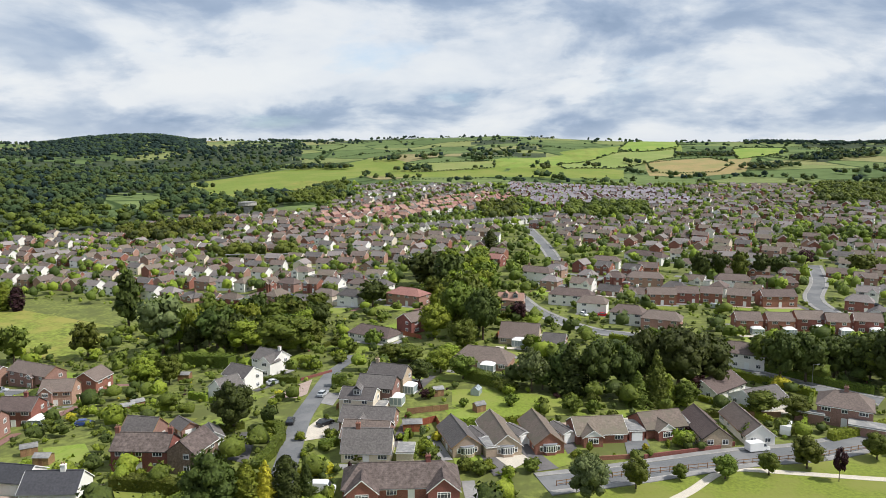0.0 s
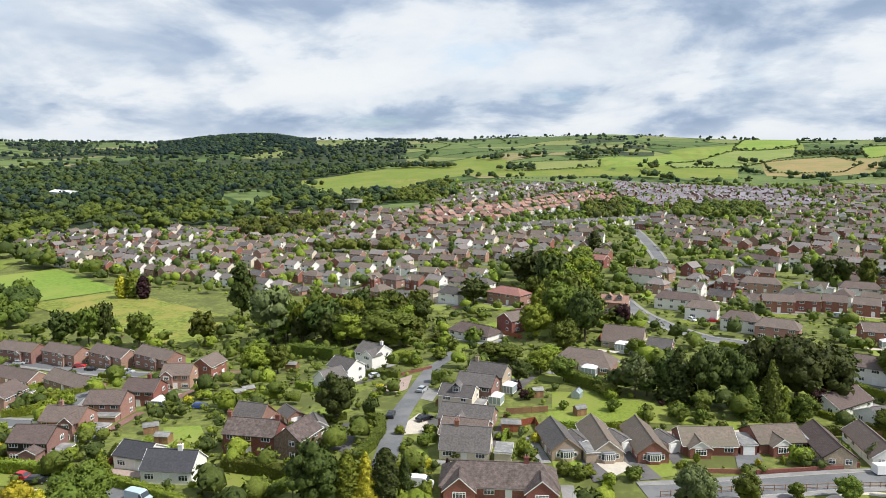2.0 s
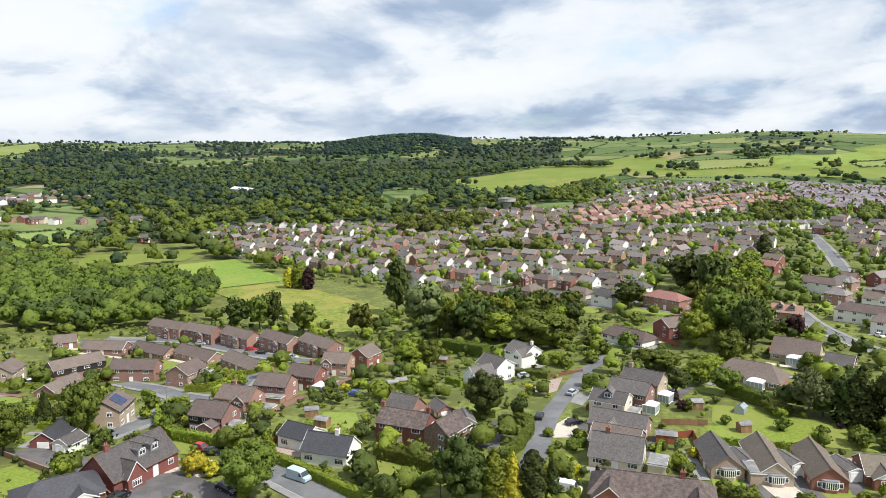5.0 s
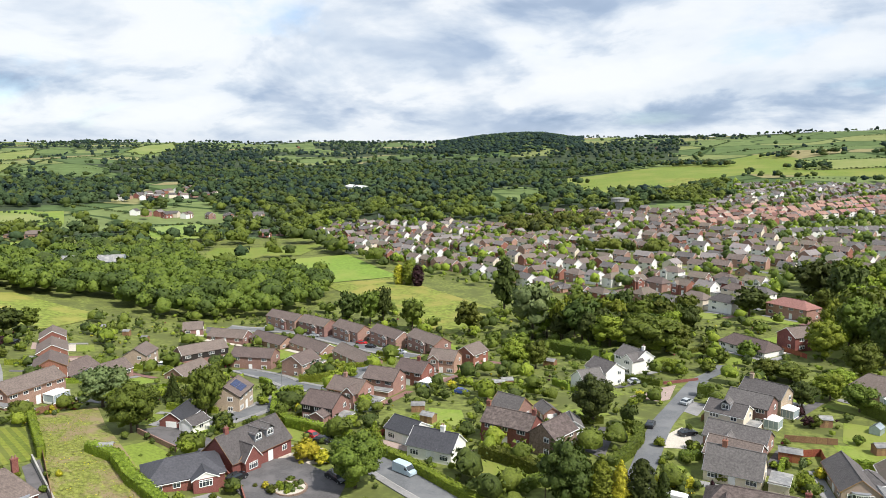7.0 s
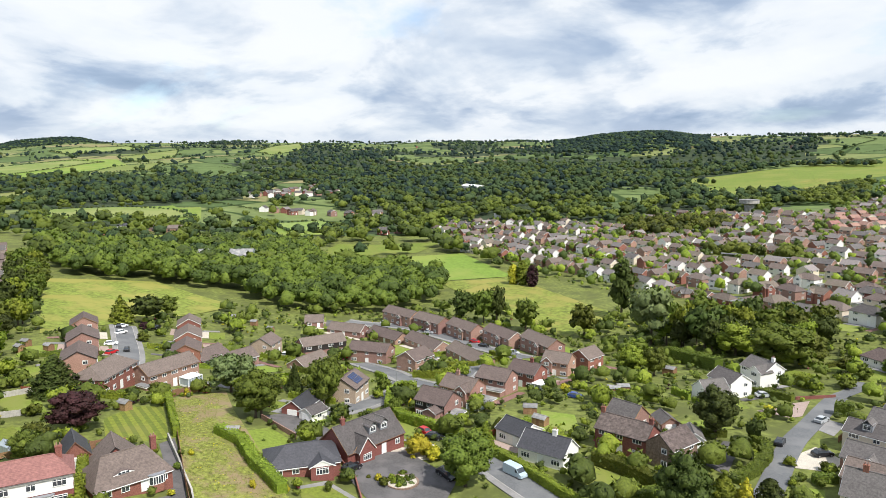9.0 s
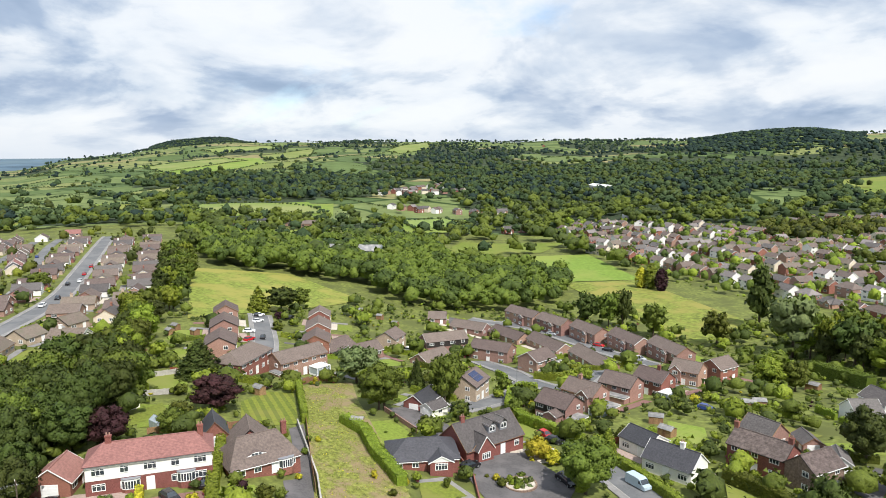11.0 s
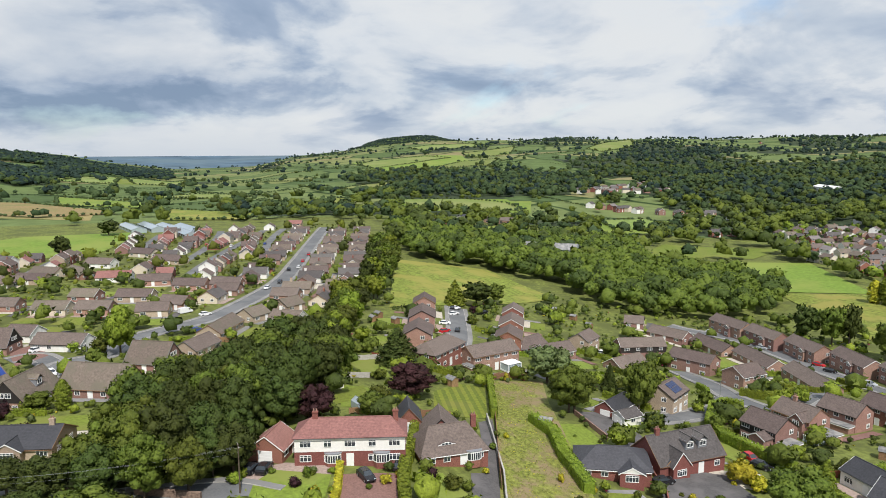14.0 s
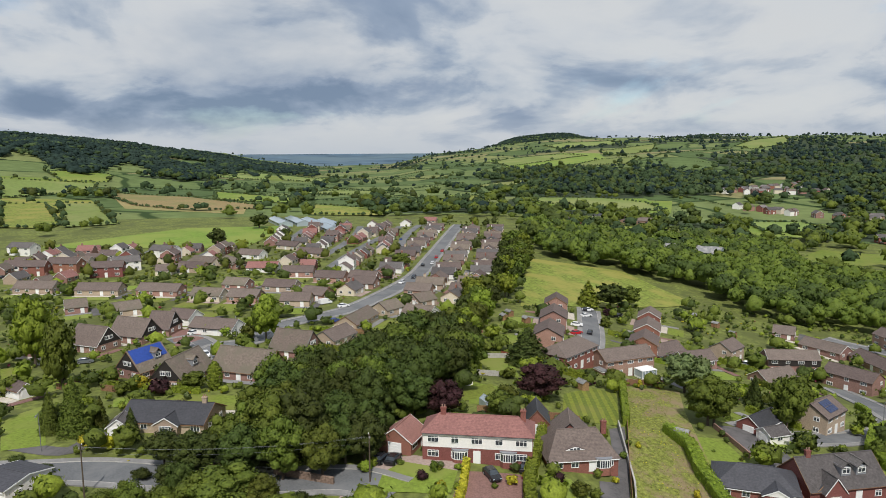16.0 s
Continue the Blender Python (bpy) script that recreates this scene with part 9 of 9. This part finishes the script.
# a white-walled row along the village street
for i in range(14):
    k = i / 13
    house(-38 + 122 * k, 556 + 71 * k, 30, 8.4, "semi", "render_white", "roof_grey", group=EASTERN, stack=(0,) if i % 2 else ())
homes = [quarter(ORANGE, 51, 33, 11.5, 61, EASTERN, ["brick_pink", "render_cream", "brick_red", "render_white"], ["roof_orange", "roof_orange", "roof_red", "roof_orange", "roof_brown"], 0.9),
         quarter(TERRACES, -20, 30, 9.0, 62, EASTERN, ["brick_red", "brick_pink", "brick_red"], ["roof_mauve", "roof_mauve", "roof_far"], 1.0),
         quarter(GREY_ROWS, 62, 33, 10.5, 63, EASTERN, ["brick_buff", "render_white", "brick_pink"], ["roof_far", "roof_grey", "roof_far"], 0.35),
         quarter(SOUTH_EAST, -31, 36, 13.0, 64, EASTERN, brick_mix + ["brick_red"], ["roof_brown", "roof_grey", "roof_brown", "roof_far", "roof_tan"], 0.6, lead=9),
         quarter(WEST_END, -22, 37, 13.0, 65, EASTERN, brick_mix, ["roof_brown", "roof_grey", "roof_far", "roof_tan", "roof_brown"], 0.62, lead=4),
         quarter(ESTATE_WEST, 164, 26, 11.0, 21, "houses of the western estate", ["brick_brown", "brick_pink", "render_white", "brick_red", "brick_buff", "render_cream"],
                 ["roof_brown", "roof_grey", "roof_brown", "roof_tan", "roof_red"], 0.12, fine=330)]
homes = np.concatenate(homes)
g6 = np.random.default_rng(71)
for (x0, y0), (x1, y1) in HAMLETS:
    n = max(4, int(math.dist((x0, y0), (x1, y1)) / 14))
    xy = np.array([(x0 + (x1 - x0) * (i + 0.5) / n, y0 + (y1 - y0) * (i + 0.5) / n) for i in range(n)]) + g6.normal(size=(n, 2)) * 4
    turn = math.degrees(math.atan2(y1 - y0, x1 - x0))
    for i, ((x, y), a) in enumerate(zip(xy, turn + g6.normal(size=n) * 6 + 90 * (g6.random(n) < 0.4))):
        house(float(x), float(y), float(a), 9.5, "house", ("render_white", "brick_pink", "brick_red", "render_cream")[i % 4], ("roof_grey", "roof_brown", "roof_far")[i % 3], wins=False, barge=False, group="houses in the valley")
for i, belt in enumerate(BELTS):
    b_ = scatter(belt, 8.0, 90 + i)
    b_ = b_[free(b_, 1.5, 2.0)]
    woods("tree_belt", b_, rng.uniform(7, 12.5, len(b_)), "belt of green broadleaf trees between rows of houses", 40, 0.075, ["leaf", "leaf_dark", "leaf"], 95 + i, 1.05, lobes=6)
for poly, seed in ((ESTATE_WEST, 21), (VILLAGE_EAST, 22)):
    # garden trees and bushes between the houses
    g2 = scatter(poly, 6.3 if seed == 21 else 7.0, seed + 1)
    g2 = g2[free(g2, 0.6, 0.8)]
    d2 = np.sqrt(((g2[:, None] - homes[None]) ** 2).sum(-1)).min(1)
    g2 = g2[d2 > 5.2]
    g2 = g2[np.hypot(g2[:, 0], g2[:, 1]) > 330]
    big = rng.random(len(g2)) < (0.12 if seed == 21 else 0.40)
    h2 = np.where(big, rng.uniform(4.5, 9.5, len(g2)), rng.uniform(1.2, 3.2, len(g2)))
    woods("garden_greenery", g2, h2, "mixed green garden trees and bushes between the houses", 14, 0.10, ["leaf", "leaf_dark", "leaf_bright"], seed + 2, 1.05, lobes=2)

# lawns, patios and drives of the nearer plots, then their boundary hedges and fences
g3 = np.random.default_rng(77)
WOODS = (WOOD_NEAR, WOOD_STRIP, WOOD_POPLAR, WOOD_RIGHT, WOOD_CENTRE)
for x, y, rot, hl, hw in list(FOOTPRINTS):
    if math.hypot(x, y) > 330 or hl < 3.5:
        continue
    m = pose(x, y, 0, 0, 0, rot)
    for sy_ in (-1, 1):
        for x0, x1, y0, y1, name, mat, label in ((-hl, hl * 0.9, hw + 2.2, hw + g3.uniform(7, 13), "lawn", "lawn", "small mown lawn beside a house"),
                                                 (-hl * 0.9, hl, hw - 0.5, hw + 1.9, "patio", ("pavement", "paving_pink", "gravel")[int(g3.integers(3))], "paved patio along a house wall"),
                                                 (hl + 0.1, hl + 2.6, -2.0, hw + 6, "drive", ("tarmac_dark", "block_red", "pavement")[int(g3.integers(3))], "short drive beside a house")):
            quad = [m @ Vector((a, sy_ * b, 0)) for a, b in ((x0, y0), (x1, y0), (x1, y1), (x0, y1))]
            grid = np.array([tuple((quad[0].lerp(quad[1], u).lerp(quad[3].lerp(quad[2], u), v)).xy) for u in (0, 0.33, 0.66, 1) for v in (0, 0.33, 0.66, 1)])
            if not free(grid, -0.6, 0.3, True).all() or any(in_poly(grid[:, 0], grid[:, 1], p).any() for p in WOODS):
                continue
            sheet(name, [(round(p.x, 1), round(p.y, 1)) for p in quad], mat, 0.03, label)
for x, y, rot, hl, hw in list(FOOTPRINTS):
    if math.hypot(x, y) > 260 or hl < 3.5:
        continue
    m = pose(x, y, 0, 0, 0, rot)
    for sx_ in (-1, 1):
        for sy_ in (-1, 1):
            a, b = m @ Vector((sx_ * (hl + 1.3), sy_ * 1.0, 0)), m @ Vector((sx_ * (hl + 1.3), sy_ * (hw + g3.uniform(4, 10)), 0))
            line = np.array([(a.x + (b.x - a.x) * t, a.y + (b.y - a.y) * t) for t in np.linspace(0, 1, 8)])
            ok = free(line, 0.4, 0.4, True)
            if not ok.all() or any(in_poly(line[:, 0], line[:, 1], p).any() for p in (WOOD_NEAR, WOOD_STRIP)):
                continue
            if g3.random() < 0.68:
                hedge([(a.x, a.y), (b.x, b.y)], 0.9, float(g3.uniform(1.2, 2.0)), ("leaf_bright", "leaf_bright", "leaf")[int(g3.integers(3))], where="between two gardens")
            else:
                fence([(a.x, a.y), (b.x, b.y)], 1.5, ("timber", "timber_red", "concrete")[int(g3.integers(3))], label="weathered panel fence between two gardens")

# clipped shrubs set out in the nearer gardens
spots = []
for x, y, rot, hl, hw in list(FOOTPRINTS):
    if math.hypot(x, y) > 240 or hl < 3.5:
        continue
    m = pose(x, y, 0, 0, 0, rot)
    for _ in range(7):
        p = m @ Vector((g3.uniform(-hl - 3, hl + 3), g3.choice([-1, 1]) * (hw + g3.uniform(1.2, 9)), 0))
        spots.append((p.x, p.y))
spots = np.array(spots)
spots = spots[free(spots, 0.7, 0.9)]
spots = spots[np.argsort(np.hypot(spots[:, 0], spots[:, 1]))]
spots = [p for p in spots[:190] if not any(in_poly(p[:1], p[1:], w)[0] for w in WOODS)]
for x, y in spots:
    w = float(g3.uniform(0.8, 2.0))
    shrub(x, y, w, w * float(g3.choice([0.8, 1.0, 1.3, 1.9])), ("leaf_bright", "leaf_bright", "leaf", "leaf_gold", "leaf", "leaf_grey", "leaf_copper")[int(g3.integers(7))], where="on a garden lawn")

# beds, bushes and small trees of the nearer gardens
az = g3.uniform(-36, 110, 12500)
rr = np.sqrt(g3.uniform(70 ** 2, 335 ** 2, len(az)))
pts = np.stack([-np.sin(np.radians(az)) * rr, np.cos(np.radians(az)) * rr], -1)
clump = np.array([noise.noise(Vector((p[0] * 0.11, p[1] * 0.11, 2.0))) for p in pts])
pts = pts[(clump > -0.05) | (g3.random(len(az)) < 0.2)]
pts = pts[free(pts, 0.2, 0.5, True)]
h = g3.uniform(0.7, 2.3, len(pts)) + (g3.random(len(pts)) < 0.16) * g3.uniform(1.0, 5.0, len(pts))
near = np.hypot(pts[:, 0], pts[:, 1]) < 190
woods("garden_bushes", pts[near], h[near], "dense mixed bushes and flower beds in the gardens", 70, 0.066, ["leaf", "leaf_dark", "leaf_bright"], 41, 1.3, lobes=3)
woods("garden_bushes", pts[~near], h[~near], "dense mixed bushes in the gardens beyond", 18, 0.11, ["leaf", "leaf_dark", "leaf_bright"], 42, 1.3, lobes=2)
k = g3.random(len(pts)) < 0.10
woods("garden_flowers", pts[k] + g3.normal(size=(k.sum(), 2)) * 1.2, np.minimum(h[k], 2.0) * 0.5, "flowering and golden shrubs in the gardens", 40, 0.09, ["leaf_gold", "bloom", "leaf_copper"], 43, 1.3)

# woodland and hedgerow trees over the country
az = np.concatenate([rng.uniform(-36, 112, 26000), rng.uniform(8, 80, 9000)])
rr = np.sqrt(rng.uniform(430 ** 2, 1500 ** 2, len(az)))
rr[15000:] = rng.uniform(900, 3600, len(az) - 15000)
xx, yy = -np.sin(np.radians(az)) * rr, np.cos(np.radians(az)) * rr


lines = np.abs(wave(xx, yy, 0.0075, 9.0)) < 0.05
wood = wooded(xx, yy) > 0
knoll = np.exp(-((az - 24.2) / 4.8) ** 4 - ((rr - 2250) / 420) ** 2) > 0.25
far_hill = rng.random(len(az)) < 0.25
rr = np.where(far_hill & (az > 63.5) & (az < 72.5), rng.uniform(3600, 4700, len(az)), rr)
xx, yy = -np.sin(np.radians(az)) * rr, np.cos(np.radians(az)) * rr
knoll |= (rr > 3590)
keep = wood | knoll | (lines & (rng.random(len(az)) < np.where(az > 76, 0.35, 0.7)))
xy = np.stack([xx, yy], -1)
for poly in (VILLAGE_EAST, ESTATE_WEST):
    keep &= ~in_poly(xx, yy, poly)
for poly in FIELD_POLYS:
    keep &= ~in_poly(xx, yy, poly)
xy, rr = xy[keep], rr[keep]
# closed woods on the hilltops
tops, g5 = [], np.random.default_rng(66)
for a0, a1, r0, r1, n in ((18.5, 30, 1850, 2700, 1700), (94.5, 113, 1330, 2480, 5200), (86, 96, 1750, 2700, 1500), (64, 71.5, 3700, 4600, 900), (-29, -23, 2300, 2500, 120), (-33, -28, 2250, 2450, 120)):
    a_, r_ = g5.uniform(a0, a1, n), g5.uniform(r0, r1, n)
    if a0 > 90:
        a_ = a_ - 2.0 * np.sin(r_ * 0.006) - 1.6 * np.sin(r_ * 0.017) - 3.0 * g5.random(n) ** 3
        r_ = r_ + 130 * np.sin(a_ * 0.9) * (r_ < 1700)
    a_ = np.radians(a_)
    tops.append(np.stack([-np.sin(a_) * r_, np.cos(a_) * r_], -1))
tops = np.concatenate(tops)
woods("hilltop_wood", tops, g5.uniform(8, 14, len(tops)), "closed dark woods over the hilltops", 4, 0.13, ["wood_hazy_blue", "wood_hazy_blue", "wood_hazy"], 37, 1.9, lobes=2)
# hedgerows: lines of bushes across the hill farms
rows_, g4 = [], np.random.default_rng(55)
for _ in range(150):
    a0, r0 = g4.uniform(-36, 112), g4.uniform(850, 3300)
    p0 = np.array([-math.sin(radians(a0)) * r0, math.cos(radians(a0)) * r0])
    turn = radians(g4.choice([15.0, 105.0]) + g4.normal() * 14)
    n = int(g4.integers(20, 60))
    t_ = np.arange(n) * 5.5 + g4.normal(size=n) * 1.2
    rows_.append(p0 + np.stack([np.cos(turn) * t_, np.sin(turn) * t_ + 8 * np.sin(t_ * 0.02)], -1))
rows_ = np.concatenate(rows_)
for poly in [VILLAGE_EAST, ESTATE_WEST] + FIELD_POLYS:
    rows_ = rows_[~in_poly(rows_[:, 0], rows_[:, 1], poly)]
rows_ = np.concatenate([rows_, np.array(HEDGE_LINES) + g4.normal(size=(len(HEDGE_LINES), 2)) * 0.8])
tall_ = np.where(g4.random(len(rows_)) < 0.07, g4.uniform(6.0, 10.0, len(rows_)), g4.uniform(2.2, 4.2, len(rows_)))
woods("hedgerow", rows_, tall_, "dark hedgerows between the hill pastures", 3, 0.14, ["wood_hazy", "leaf_dark", "wood_hazy"], 36, 1.6, lobes=1)
# copses on the hill farms: centre and half width
copse = []
for x, y, w_ in ((619, 1688, 69), (621, 1352, 60), (847, 1534, 100), (-51, 1308, 40), (-115, 1534, 37), (-134, 907, 18), (-390, 1045, 18), (-356, 1048, 18), (-29, 1524, 30), (74, 1405, 30),
                 (184, 1312, 14), (286, 1350, 18), (400, 1495, 25), (174, 1256, 16), (-249, 1392, 70), (-340, 1403, 23), (-1126, -72, 27), (-902, -184, 30), (-794, 38, 22), (-690, 99, 28), (-629, 180, 30), (-870, -246, 22)):
    n = max(4, int(w_ * w_ * 0.018))
    a_, r_ = g4.uniform(0, math.tau, n), w_ * np.sqrt(g4.random(n))
    copse.append(np.array([x, y]) + np.stack([np.cos(a_) * r_, np.sin(a_) * r_ * 0.6], -1))
copse = np.concatenate(copse)
woods("copse", copse, g4.uniform(9, 14, len(copse)), "dark broadleaf copses on the hill farms", 14, 0.09, ["wood_hazy", "leaf_dark", "wood_hazy_blue"], 38, 1.1, lobes=4)
for lo, hi, per, card, seed, cap in ((430, 900, 34, 0.085, 31, 2300), (900, 1700, 8, 0.11, 32, 5200), (1700, 4800, 3, 0.13, 33, 7500)):
    k = (rr >= lo) & (rr < hi)
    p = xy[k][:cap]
    woods("far_woodland", p, rng.uniform(6, 15, len(p)), "dark green woods and hedgerow trees over the hills", per, card, ["leaf", "leaf_dark", "wood_hazy"] if hi < 1000 else ["wood_hazy", "leaf_dark", "wood_hazy_blue"] if hi < 1800 else ["wood_hazy_blue", "wood_hazy", "wood_hazy_blue"], seed, 1.2, lobes=6 if hi < 1000 else 4 if hi < 1800 else 2)
